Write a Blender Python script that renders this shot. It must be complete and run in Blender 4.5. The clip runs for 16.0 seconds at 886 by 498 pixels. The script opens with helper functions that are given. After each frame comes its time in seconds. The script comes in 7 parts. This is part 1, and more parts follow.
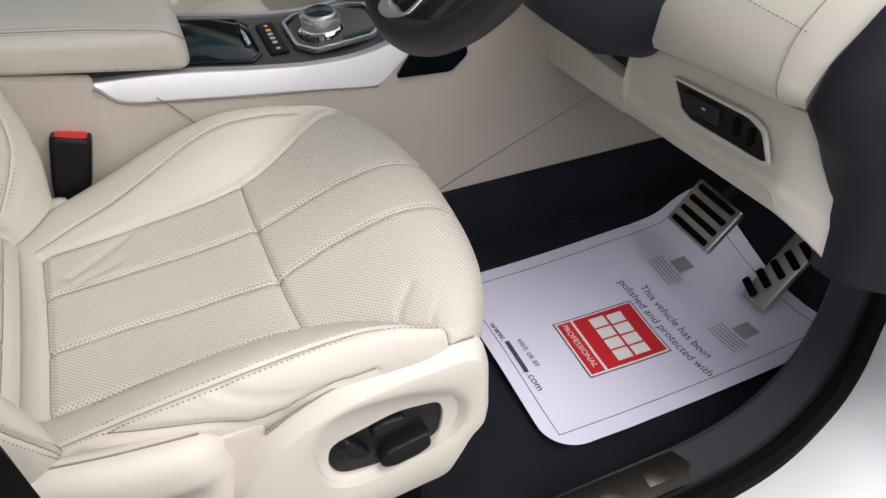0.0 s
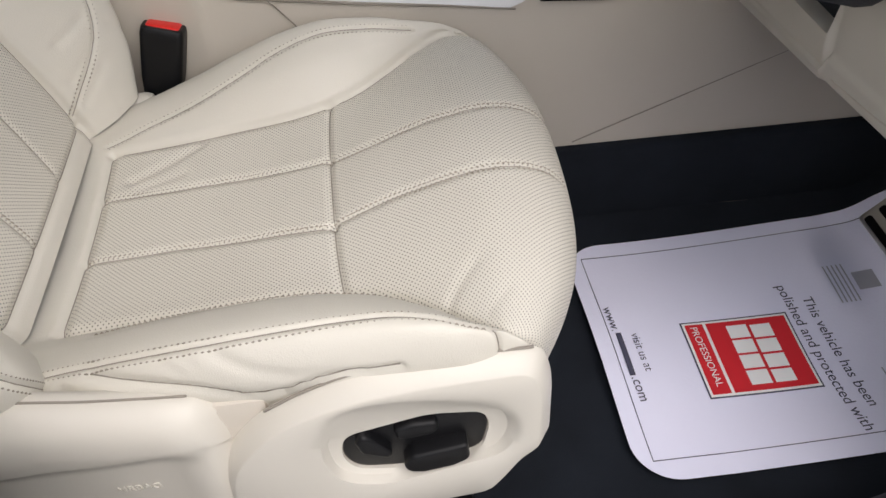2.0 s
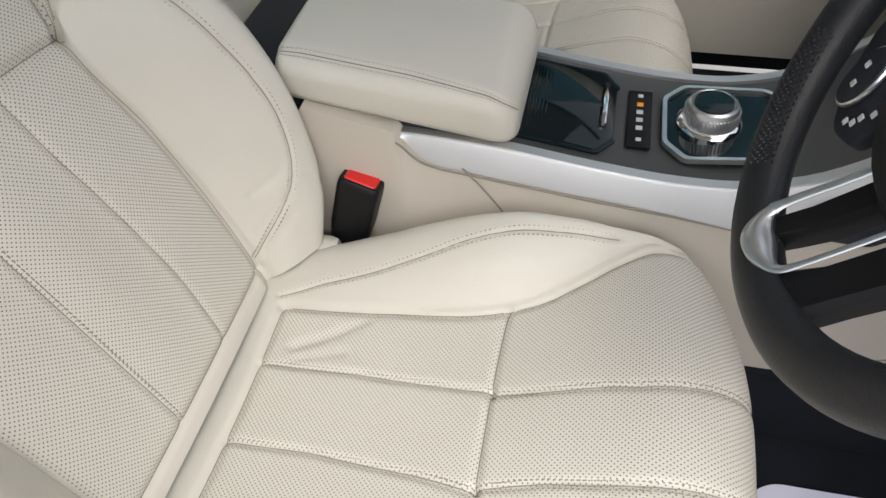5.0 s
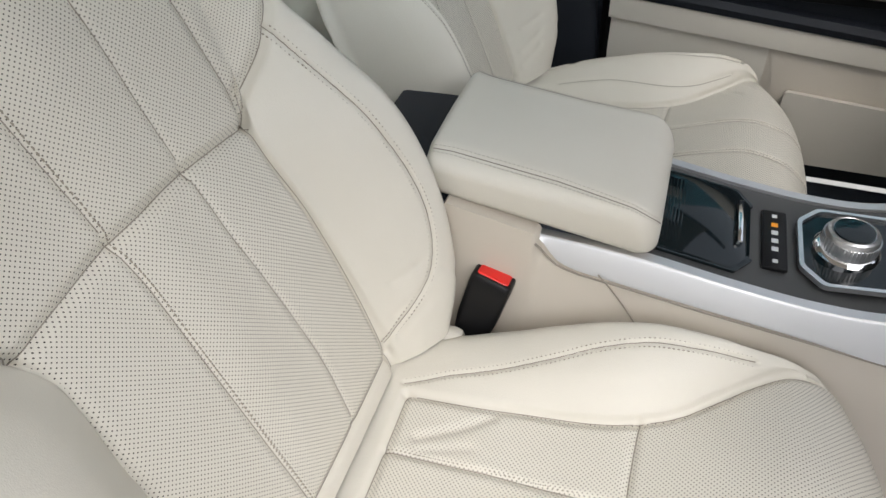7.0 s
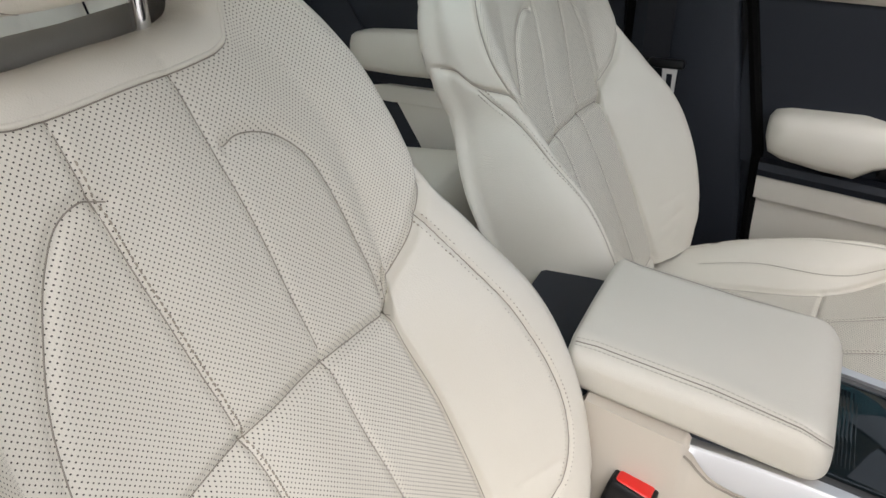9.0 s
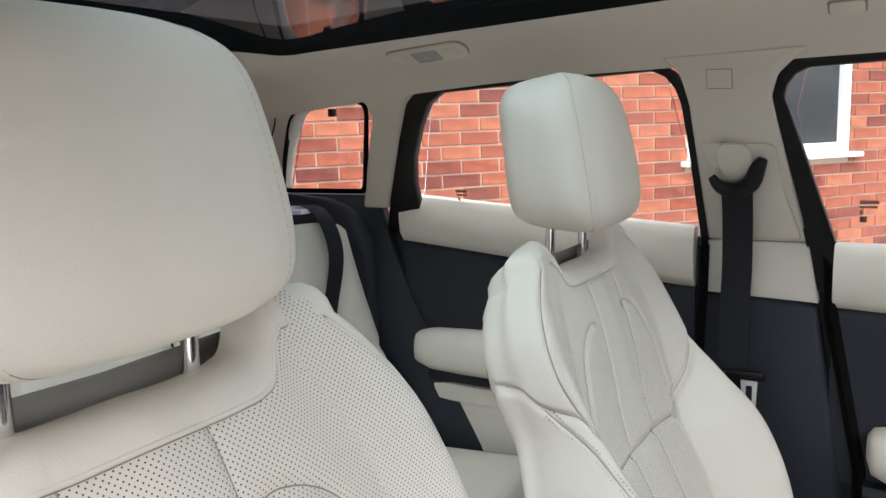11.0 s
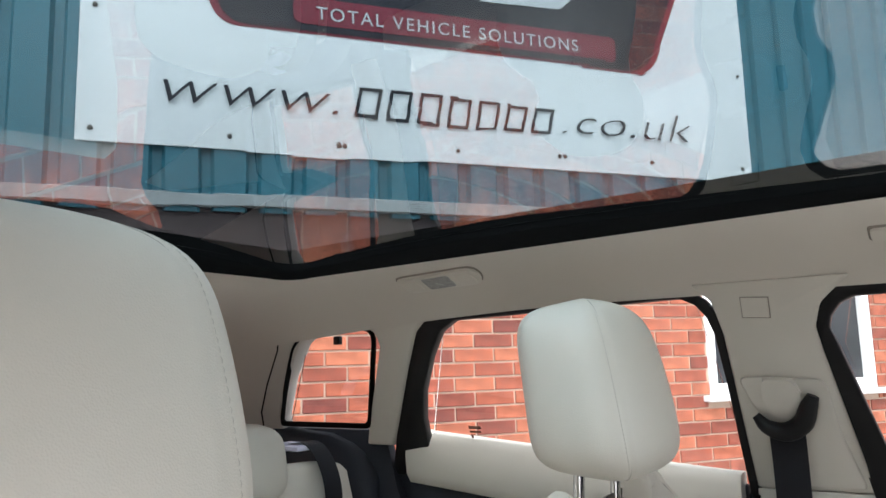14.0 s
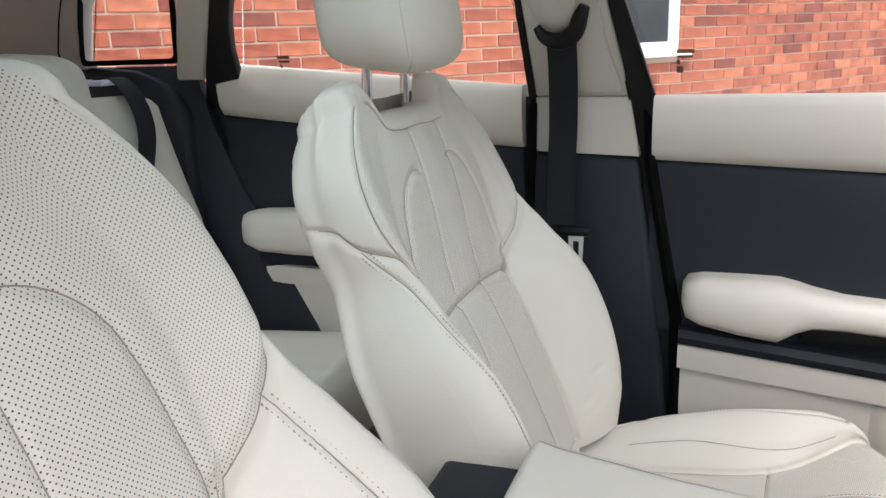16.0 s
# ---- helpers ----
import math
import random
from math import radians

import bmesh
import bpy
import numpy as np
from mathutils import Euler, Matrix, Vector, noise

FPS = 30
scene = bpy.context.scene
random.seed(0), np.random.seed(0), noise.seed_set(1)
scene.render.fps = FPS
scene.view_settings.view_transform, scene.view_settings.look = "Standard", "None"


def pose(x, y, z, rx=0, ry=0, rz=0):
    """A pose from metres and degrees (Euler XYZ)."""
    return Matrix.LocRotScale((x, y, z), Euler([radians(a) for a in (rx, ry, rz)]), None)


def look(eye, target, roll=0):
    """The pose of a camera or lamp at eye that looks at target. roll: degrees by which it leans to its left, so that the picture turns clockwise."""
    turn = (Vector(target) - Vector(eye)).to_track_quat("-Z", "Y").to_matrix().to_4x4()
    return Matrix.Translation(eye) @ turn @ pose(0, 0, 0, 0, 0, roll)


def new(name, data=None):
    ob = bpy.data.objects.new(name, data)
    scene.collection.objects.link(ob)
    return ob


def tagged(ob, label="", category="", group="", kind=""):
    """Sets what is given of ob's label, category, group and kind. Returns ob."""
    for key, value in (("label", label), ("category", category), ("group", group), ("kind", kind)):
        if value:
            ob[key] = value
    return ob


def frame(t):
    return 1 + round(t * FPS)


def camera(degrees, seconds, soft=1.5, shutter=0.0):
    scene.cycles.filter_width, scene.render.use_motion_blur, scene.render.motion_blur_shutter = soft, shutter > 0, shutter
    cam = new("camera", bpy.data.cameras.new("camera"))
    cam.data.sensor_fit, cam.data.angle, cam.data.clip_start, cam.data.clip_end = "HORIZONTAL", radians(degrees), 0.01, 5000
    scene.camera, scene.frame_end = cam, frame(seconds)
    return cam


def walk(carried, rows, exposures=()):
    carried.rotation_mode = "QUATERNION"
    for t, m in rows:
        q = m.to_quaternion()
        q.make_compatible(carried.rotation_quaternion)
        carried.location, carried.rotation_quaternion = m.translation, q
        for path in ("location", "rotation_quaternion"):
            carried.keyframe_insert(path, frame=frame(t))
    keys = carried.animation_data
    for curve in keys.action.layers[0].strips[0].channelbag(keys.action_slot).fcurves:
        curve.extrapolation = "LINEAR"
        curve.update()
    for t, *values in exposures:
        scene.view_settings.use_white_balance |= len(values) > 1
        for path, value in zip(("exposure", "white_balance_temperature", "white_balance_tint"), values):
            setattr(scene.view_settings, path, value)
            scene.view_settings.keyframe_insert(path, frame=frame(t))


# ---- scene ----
cam = camera(60.7, 16.0)
PATH = [
    (0, (0.18, -1.023, 1.249), (0.787, 0.378, -0.043), 0.2),
    (0.5, (0.171, -1.045, 1.245), (0.68, 0.381, -0.062), -0.8),
    (1, (0.205, -1.021, 1.234), (0.614, 0.4, -0.113), -0.9),
    (1.5, (0.268, -0.964, 1.194), (0.531, 0.442, -0.204), -1.5),
    (2, (0.305, -0.915, 1.176), (0.434, 0.479, -0.252), -2.4),
    (2.5, (0.308, -0.878, 1.193), (0.335, 0.507, -0.249), -3.0),
    (3, (0.298, -0.811, 1.205), (0.253, 0.566, -0.244), -3.0),
    (3.5, (0.292, -0.772, 1.206), (0.184, 0.601, -0.245), -2.6),
    (4, (0.311, -0.745, 1.215), (0.117, 0.642, -0.212), -2.7),
    (4.5, (0.315, -0.705, 1.256), (0.045, 0.663, -0.178), -2.2),
    (4.7, (0.315, -0.689, 1.269), (-0.001, 0.654, -0.178), -3.3),
    (6.8, (0.222, -0.707, 1.312), (-0.24, 0.718, -0.013), -1.0),
    (7, (0.215, -0.703, 1.316), (-0.263, 0.731, 0.007), -0.9),
    (7.5, (0.206, -0.697, 1.323), (-0.342, 0.764, 0.072), -1.4),
    (8, (0.196, -0.688, 1.331), (-0.435, 0.79, 0.14), -1.8),
    (8.5, (0.184, -0.676, 1.329), (-0.542, 0.832, 0.234), -2.2),
    (9, (0.17, -0.663, 1.333), (-0.653, 0.865, 0.339), -2.4),
    (9.5, (0.164, -0.649, 1.338), (-0.77, 0.907, 0.499), -2.7),
    (9.7, (0.156, -0.643, 1.34), (-0.808, 0.936, 0.579), -2.6),
    (11.8, (0.109, -0.557, 1.367), (-0.963, 1.132, 1.357), -2.2),
    (12, (0.093, -0.541, 1.363), (-0.979, 1.145, 1.44), -2.2),
    (12.5, (0.078, -0.509, 1.362), (-1.008, 1.149, 1.634), -2.1),
    (13, (0.074, -0.5, 1.363), (-1.019, 1.131, 1.745), -1.7),
    (13.5, (0.075, -0.504, 1.367), (-1.015, 1.125, 1.764), -1.3),
    (14, (0.084, -0.513, 1.359), (-0.988, 1.15, 1.653), -1.6),
    (14.5, (0.1, -0.527, 1.318), (-0.906, 1.198, 1.433), -1.9),
    (15, (0.139, -0.531, 1.295), (-0.789, 1.237, 1.185), -1.9),
    (15.5, (0.154, -0.54, 1.275), (-0.671, 1.254, 0.955), -1.5),
    (16, (0.159, -0.546, 1.26), (-0.551, 1.246, 0.725), -2.2),
]
EXPO = [(0.0, 0.86, 6700, 13), (2.0, 0.73, 6680, 12), (4.5, 1.0, 6640, 10), (7.0, 1.18, 6580, 9), (8.5, 1.34, 6600, 10), (9.5, 1.50, 6740, 12), (12.0, 1.90, 6420, 12), (12.7, 1.82, 6440, 12), (14.5, 1.90, 6470, 12), (15.0, 1.94, 6480, 12), (15.4, 1.84, 6480, 12), (16.0, 1.74, 6480, 12)]
walk(cam, [(t, look(eye, target, roll)) for t, eye, target, roll in PATH], EXPO)

# ---- light ----
world = bpy.data.worlds.new("overcast_sky")
scene.world = world
world.use_nodes = True
wn = world.node_tree.nodes
sky = wn.new("ShaderNodeTexSky")
sky.sky_type = "NISHITA"
sky.sun_disc = False
sky.sun_elevation = radians(60)
sky.sun_rotation = radians(159)
sky.air_density, sky.dust_density, sky.ozone_density = 1.0, 3.0, 1.0
wn["Background"].inputs[1].default_value = 0.15
grey = wn.new("ShaderNodeHueSaturation")
grey.inputs["Saturation"].default_value = 0.35
world.node_tree.links.new(sky.outputs[0], grey.inputs["Color"])
world.node_tree.links.new(grey.outputs[0], wn["Background"].inputs[0])
sun = new("sun", bpy.data.lights.new("sun", "SUN"))
sun.data.energy, sun.data.angle, sun.data.color = 0.65, radians(85), (1.0, 0.99, 0.97)
sun.matrix_world = look((0.8, -2.05, 4.2), (0, 0, 0))
tagged(sun, kind="structure")

# ---- materials ----


def mat_base(name, col, rough=0.5, metal=0.0):
    m = bpy.data.materials.new(name)
    m.use_nodes = True
    b = m.node_tree.nodes["Principled BSDF"]
    b.inputs["Base Color"].default_value = (*col, 1)
    b.inputs["Roughness"].default_value = rough
    b.inputs["Metallic"].default_value = metal
    return m, m.node_tree.nodes, m.node_tree.links, b


def surf(name, col, rough=0.5, metal=0.0, grain=600.0, bump=0.15, var=0.06, big=6.0, dist=0.001, rvar=0.1, sheen=0.0):
    """A surface with fine relief and a faint, larger variation of tone."""
    m, n, l, b = mat_base(name, col, rough, metal)
    tc = n.new("ShaderNodeTexCoord")
    big_n = n.new("ShaderNodeTexNoise")
    big_n.inputs["Scale"].default_value = big
    big_n.inputs["Detail"].default_value = 6
    l.new(tc.outputs["Object"], big_n.inputs["Vector"])
    mix = n.new("ShaderNodeMix")
    mix.data_type = "RGBA"
    mix.inputs[6].default_value = (*[c * (1 - var) for c in col], 1)
    mix.inputs[7].default_value = (*[min(1, c * (1 + var)) for c in col], 1)
    l.new(big_n.outputs["Fac"], mix.inputs[0])
    l.new(mix.outputs[2], b.inputs["Base Color"])
    fine = n.new("ShaderNodeTexNoise")
    fine.inputs["Scale"].default_value = grain
    fine.inputs["Detail"].default_value = 3
    l.new(tc.outputs["Object"], fine.inputs["Vector"])
    bp = n.new("ShaderNodeBump")
    bp.inputs["Strength"].default_value = bump
    bp.inputs["Distance"].default_value = dist
    l.new(fine.outputs["Fac"], bp.inputs["Height"])
    l.new(bp.outputs["Normal"], b.inputs["Normal"])
    mr = n.new("ShaderNodeMapRange")
    mr.inputs["To Min"].default_value = max(0.02, rough - rvar)
    mr.inputs["To Max"].default_value = min(1.0, rough + rvar)
    l.new(big_n.outputs["Fac"], mr.inputs["Value"])
    l.new(mr.outputs["Result"], b.inputs["Roughness"])
    if max(col) < 0.04 and metal == 0 and rough > 0.3:
        b.inputs["Specular IOR Level"].default_value = 0.25 if max(col) > 0.0035 else 0.08
    if sheen:
        b.inputs["Sheen Weight"].default_value = sheen
    return m


def leather(name, col, perforated=False):
    """Coated leather: pebbled grain, soft creases, and punched holes, drawn as dark dots on the UV grid (metres), where
    perforated.
    """
    m, n, l, b = mat_base(name, col, 0.48)
    tc = n.new("ShaderNodeTexCoord")
    cells = n.new("ShaderNodeTexVoronoi")
    cells.inputs["Scale"].default_value = 900
    l.new(tc.outputs["Object"], cells.inputs["Vector"])
    crease = n.new("ShaderNodeTexNoise")
    crease.inputs["Scale"].default_value = 22
    crease.inputs["Detail"].default_value = 5
    l.new(tc.outputs["Object"], crease.inputs["Vector"])
    add = n.new("ShaderNodeMath")
    add.operation = "MULTIPLY_ADD"
    add.inputs[1].default_value = 5.0
    l.new(crease.outputs["Fac"], add.inputs[0])
    l.new(cells.outputs["Distance"], add.inputs[2])
    bp = n.new("ShaderNodeBump")
    bp.inputs["Strength"].default_value = 0.22
    bp.inputs["Distance"].default_value = 0.0008
    tone = n.new("ShaderNodeTexNoise")
    tone.inputs["Scale"].default_value = 7
    tone.inputs["Detail"].default_value = 7
    l.new(tc.outputs["Object"], tone.inputs["Vector"])
    mix = n.new("ShaderNodeMix")
    mix.data_type = "RGBA"
    mix.inputs[6].default_value = (col[0] * 0.94, col[1] * 0.93, col[2] * 0.91, 1)
    mix.inputs[7].default_value = (col[0] * 1.04, col[1] * 1.04, col[2] * 1.05, 1)
    l.new(tone.outputs["Fac"], mix.inputs[0])
    out, height = mix.outputs[2], add.outputs[0]
    if perforated:
        uv = n.new("ShaderNodeUVMap")
        uv.uv_map = "UVMap"
        dist = []
        for off in (0.0, 0.5):
            sc = n.new("ShaderNodeVectorMath")
            sc.operation = "MULTIPLY_ADD"
            sc.inputs[1].default_value = (1 / PITCH, 1 / PITCH, 0)
            sc.inputs[2].default_value = (off + 40, off + 40, 0)
            l.new(uv.outputs[0], sc.inputs[0])
            fr = n.new("ShaderNodeVectorMath")
            fr.operation = "FRACTION"
            l.new(sc.outputs[0], fr.inputs[0])
            sb = n.new("ShaderNodeVectorMath")
            sb.operation = "SUBTRACT"
            sb.inputs[1].default_value = (0.5, 0.5, 0)
            l.new(fr.outputs[0], sb.inputs[0])
            ln = n.new("ShaderNodeVectorMath")
            ln.operation = "LENGTH"
            l.new(sb.outputs[0], ln.inputs[0])
            dist.append(ln.outputs["Value"])
        mn = n.new("ShaderNodeMath")
        mn.operation = "MINIMUM"
        l.new(dist[0], mn.inputs[0])
        l.new(dist[1], mn.inputs[1])
        mr = n.new("ShaderNodeMapRange")
        mr.interpolation_type = "SMOOTHSTEP"
        mr.inputs["From Min"].default_value = 0.105
        mr.inputs["From Max"].default_value = 0.142
        l.new(mn.outputs[0], mr.inputs["Value"])
        hole = n.new("ShaderNodeMix")
        hole.data_type = "RGBA"
        # dot colour carries the darkness inside each punched hole
        hole.inputs[6].default_value = (0.05, 0.04, 0.033, 1)
        l.new(mr.outputs["Result"], hole.inputs[0])
        l.new(out, hole.inputs[7])
        out = hole.outputs[2]
        ad2 = n.new("ShaderNodeMath")
        ad2.operation = "MULTIPLY_ADD"
        ad2.inputs[1].default_value = 1.5
        l.new(mr.outputs["Result"], ad2.inputs[0])
        l.new(height, ad2.inputs[2])
        height = ad2.outputs[0]
    l.new(out, b.inputs["Base Color"])
    l.new(height, bp.inputs["Height"])
    l.new(bp.outputs["Normal"], b.inputs["Normal"])
    return m


PITCH = 0.0046
CREAM = (0.64, 0.61, 0.54)
M = {}
M["leather"] = leather("cream_leather", CREAM)
M["perf"] = leather("perforated_cream_leather", CREAM, True)
# brown that stands in for the shade down in seams and panel gaps
M["seam"] = surf("painted_seam_shade", (0.27, 0.24, 0.205), 0.9, grain=2000)
# cream thread, darkened to include the small shadows between stitches
M["thread"] = surf("shade_darkened_thread", (0.29, 0.255, 0.21), 0.8, grain=2000)
M["paler_thread"] = surf("pale_thread", (0.46, 0.43, 0.38), 0.8, grain=2000)
M["plastic"] = surf("cream_plastic", (0.62, 0.585, 0.52), 0.42, grain=1400, bump=0.12, var=0.03)
M["plastic_low"] = surf("beige_plastic", (0.56, 0.51, 0.44), 0.5, grain=1200, bump=0.2, var=0.04)
M["fabric"] = surf("cream_roof_fabric", (0.62, 0.58, 0.52), 0.95, grain=1800, bump=0.3, var=0.04, sheen=0.2)
M["dark"] = surf("ebony_grained_plastic", (0.017, 0.020, 0.027), 0.55, grain=1500, bump=0.35, var=0.12)
M["darkleather"] = leather("ebony_leather", (0.010, 0.011, 0.014))
M["slate"] = surf("slate_grained_plastic", (0.030, 0.032, 0.039), 0.5, grain=1500, bump=0.3, var=0.1)
M["deck"] = surf("charcoal_satin_deck", (0.050, 0.051, 0.052), 0.5, grain=1500, bump=0.1, var=0.06)
M["black"] = surf("black_plastic", (0.006, 0.006, 0.007), 0.42, grain=1500, bump=0.15, var=0.1)
M["rubber"] = surf("black_rubber", (0.003, 0.003, 0.003), 0.8, grain=900, bump=0.3, var=0.2)
M["carpet"] = surf("ebony_carpet", (0.015, 0.019, 0.027), 1.0, grain=1100, bump=1.0, var=0.6, big=11, dist=0.003)
M["gloss"] = surf("gloss_black", (0.004, 0.008, 0.010), 0.06, bump=0.0, rvar=0.03)
M["gloss"].node_tree.nodes["Principled BSDF"].inputs["Specular IOR Level"].default_value = 0.35
M["silver"] = surf("satin_aluminium", (0.72, 0.72, 0.73), 0.48, 1.0, grain=300, bump=0.03, var=0.03, rvar=0.05)
M["bright"] = surf("bright_satin_metal", (0.80, 0.80, 0.81), 0.32, 1.0, grain=300, bump=0.03, var=0.03, rvar=0.05)
M["zinc"] = surf("zinc_plated_steel", (0.80, 0.79, 0.77), 0.6, 0.6, grain=300, bump=0.03, var=0.05)
M["chrome"] = surf("chrome", (0.82, 0.82, 0.83), 0.08, 1.0, bump=0.0, var=0.01, rvar=0.04)
M["steel"] = surf("brushed_steel", (0.5, 0.49, 0.46), 0.35, 1.0, grain=700, bump=0.1)
# white paper with the blue of skylit shade mixed into its colour
M["paper"] = surf("sky_tinted_white_paper", (0.74, 0.74, 0.90), 0.7, grain=250, bump=0.12, var=0.03, big=10, dist=0.002)
M["ink"] = surf("dark_print", (0.06, 0.06, 0.10), 0.7, bump=0.0)
M["greyink"] = surf("grey_print", (0.35, 0.35, 0.40), 0.7, bump=0.0)
M["redink"] = surf("red_print", (0.62, 0.02, 0.03), 0.55, bump=0.0)
M["white"] = surf("white_print", (0.8, 0.8, 0.8), 0.6, bump=0.0)
M["red"] = surf("red_button_plastic", (0.75, 0.02, 0.015), 0.3, bump=0.02)
M["belt"] = surf("black_webbing", (0.015, 0.016, 0.02), 0.75, grain=1500, bump=0.6, var=0.2)
M["plate"] = surf("dark_brushed_plate", (0.085, 0.078, 0.070), 0.42, 1.0, grain=700, bump=0.1)
M["platemark"] = surf("worn_plate_mark", (0.15, 0.14, 0.12), 0.30, 1.0, grain=700, bump=0.1)
M["paint"] = surf("white_car_paint", (0.62, 0.63, 0.65), 0.18, grain=900, bump=0.02, var=0.02)
M["brick"] = None
M["flashing"] = surf("weathered_flashing", (0.34, 0.36, 0.36), 0.6, grain=60, bump=0.1, var=0.2)
# dark brown that stands in for shade on the brick under the cladding
M["eaves_shade"] = surf("painted_eaves_shade", (0.075, 0.052, 0.050), 0.8, grain=90, bump=0.3, var=0.35, big=3)
M["render"] = surf("white_upvc", (0.82, 0.83, 0.84), 0.35, bump=0.02, var=0.03)
M["pane"] = surf("dark_window_pane", (0.03, 0.035, 0.04), 0.05, bump=0.0)
M["mortar"] = surf("mortar", (0.50, 0.37, 0.29), 0.95, grain=180, bump=0.5, var=0.2, dist=0.003)
# for the unseen wall that blocks low sky light
M["light_block"] = surf("unseen_wall_render", (0.22, 0.20, 0.18), 0.95, grain=120, bump=0.5, var=0.2, dist=0.003)
M["clad"] = surf("teal_coated_steel", (0.03, 0.16, 0.21), 0.4, grain=60, bump=0.04, var=0.12, big=1.2)
M["sign"] = surf("white_sign_panel", (0.80, 0.82, 0.82), 0.4, grain=40, bump=0.03, var=0.03, big=1.5)
M["signdark"] = surf("charcoal_print", (0.03, 0.028, 0.035), 0.4, bump=0.0, var=0.3, big=2.0)
M["signred"] = surf("dark_red_print", (0.20, 0.010, 0.026), 0.4, bump=0.0)
M["signgrey"] = surf("silver_print", (0.55, 0.57, 0.58), 0.4, bump=0.0)
# ground colour raised so that it reflects light up into the cabin
M["bounce_ground"] = surf("pale_bounce_concrete", (0.42, 0.41, 0.385), 0.9, grain=120, bump=0.7, var=0.25, big=0.8, dist=0.004)
M["etch"] = surf("etched_brown", (0.30, 0.14, 0.10), 0.8, bump=0.0)
M["amber"] = surf("amber_lamp", (0.9, 0.35, 0.02), 0.5)
M["lens"] = surf("clear_lamp_lens", (0.36, 0.36, 0.35), 0.25, grain=260, bump=0.5, var=0.35, big=140)


def brick_material():
    m, n, l, b = mat_base("red_brick", (0.4, 0.1, 0.05), 0.9)
    tc = n.new("ShaderNodeTexCoord")
    oi = n.new("ShaderNodeObjectInfo")
    ge = n.new("ShaderNodeNewGeometry")
    ad = n.new("ShaderNodeMath")
    l.new(oi.outputs["Random"], ad.inputs[0])
    l.new(ge.outputs["Random Per Island"], ad.inputs[1])
    fr = n.new("ShaderNodeMath")
    fr.operation = "FRACT"
    l.new(ad.outputs[0], fr.inputs[0])
    ramp = n.new("ShaderNodeValToRGB")
    e = ramp.color_ramp.elements
    e[0].position, e[0].color = 0.0, (0.19, 0.050, 0.038, 1)
    e[1].position, e[1].color = 1.0, (0.47, 0.155, 0.085, 1)
    x = e.new(0.25)
    x.color = (0.33, 0.088, 0.052, 1)
    x = e.new(0.7)
    x.color = (0.38, 0.105, 0.058, 1)
    l.new(fr.outputs[0], ramp.inputs[0])
    no = n.new("ShaderNodeTexNoise")
    no.inputs["Scale"].default_value = 14
    no.inputs["Detail"].default_value = 8
    l.new(tc.outputs["Object"], no.inputs["Vector"])
    mr = n.new("ShaderNodeMapRange")
    mr.inputs["From Min"].default_value, mr.inputs["From Max"].default_value = 0.35, 0.7
    mr.inputs["To Min"].default_value, mr.inputs["To Max"].default_value = 0.62, 1.32
    l.new(no.outputs["Fac"], mr.inputs["Value"])
    mu = n.new("ShaderNodeVectorMath")
    mu.operation = "SCALE"
    l.new(ramp.outputs[0], mu.inputs[0])
    l.new(mr.outputs["Result"], mu.inputs["Scale"])
    l.new(mu.outputs[0], b.inputs["Base Color"])
    fi = n.new("ShaderNodeTexNoise")
    fi.inputs["Scale"].default_value = 160
    l.new(tc.outputs["Object"], fi.inputs["Vector"])
    bp = n.new("ShaderNodeBump")
    bp.inputs["Strength"].default_value, bp.inputs["Distance"].default_value = 0.6, 0.003
    l.new(fi.outputs["Fac"], bp.inputs["Height"])
    l.new(bp.outputs["Normal"], b.inputs["Normal"])
    return m


M["brick"] = brick_material()


def glass(name, col, rough=0.0, ior=1.45):
    m, n, l, b = mat_base(name, col, rough)
    b.inputs["Transmission Weight"].default_value = 1.0
    b.inputs["IOR"].default_value = ior
    return m


M["roofglass"] = glass("tinted_roof_glass", (0.295, 0.365, 0.39), 0.0, 1.2)
M["glass"] = glass("door_glass", (0.93, 0.96, 0.95))

# ---- mesh helpers ----


def origin(ob):
    v = Vector((0, 0, 0))
    while ob:
        v += ob.location
        ob = ob.parent
    return v


def thing(name, at, label, category, group="", kind=""):
    ob = new(name)
    ob.location = at
    ob.empty_display_size = 0.05
    return tagged(ob, label, category, group, kind)


def mesh_of(name, bm, material, smooth=True, shift=(0, 0, 0), angle=40):
    me = bpy.data.meshes.new(name)
    if not isinstance(bm, bmesh.types.BMesh):
        verts, faces = bm[0], bm[1]
        me.from_pydata([tuple(v) for v in verts], [], [tuple(map(int, f)) for f in faces])
        if len(bm) > 2 and bm[2] is not None:
            lay = me.uv_layers.new(name="UVMap")
            idx = np.empty(len(me.loops), dtype=np.int32)
            me.loops.foreach_get("vertex_index", idx)
            lay.data.foreach_set("uv", np.asarray(bm[2], dtype=np.float32)[idx].ravel())
    else:
        bm.to_mesh(me)
        bm.free()
    me.materials.append(material)
    me.transform(Matrix.Translation(-Vector(shift)))
    if smooth:
        me.polygons.foreach_set("use_smooth", [True] * len(me.polygons))
        me.set_sharp_from_angle(angle=radians(angle))
    me.update()
    return me


def part(name, bm, material, parent, label="", smooth=True, angle=40, kind=""):
    """One mesh in world metres, linked under a thing or a part."""
    ob = new(name, mesh_of(name, bm, material, smooth, origin(parent), angle))
    ob.parent = parent
    return tagged(ob, label, kind=kind)


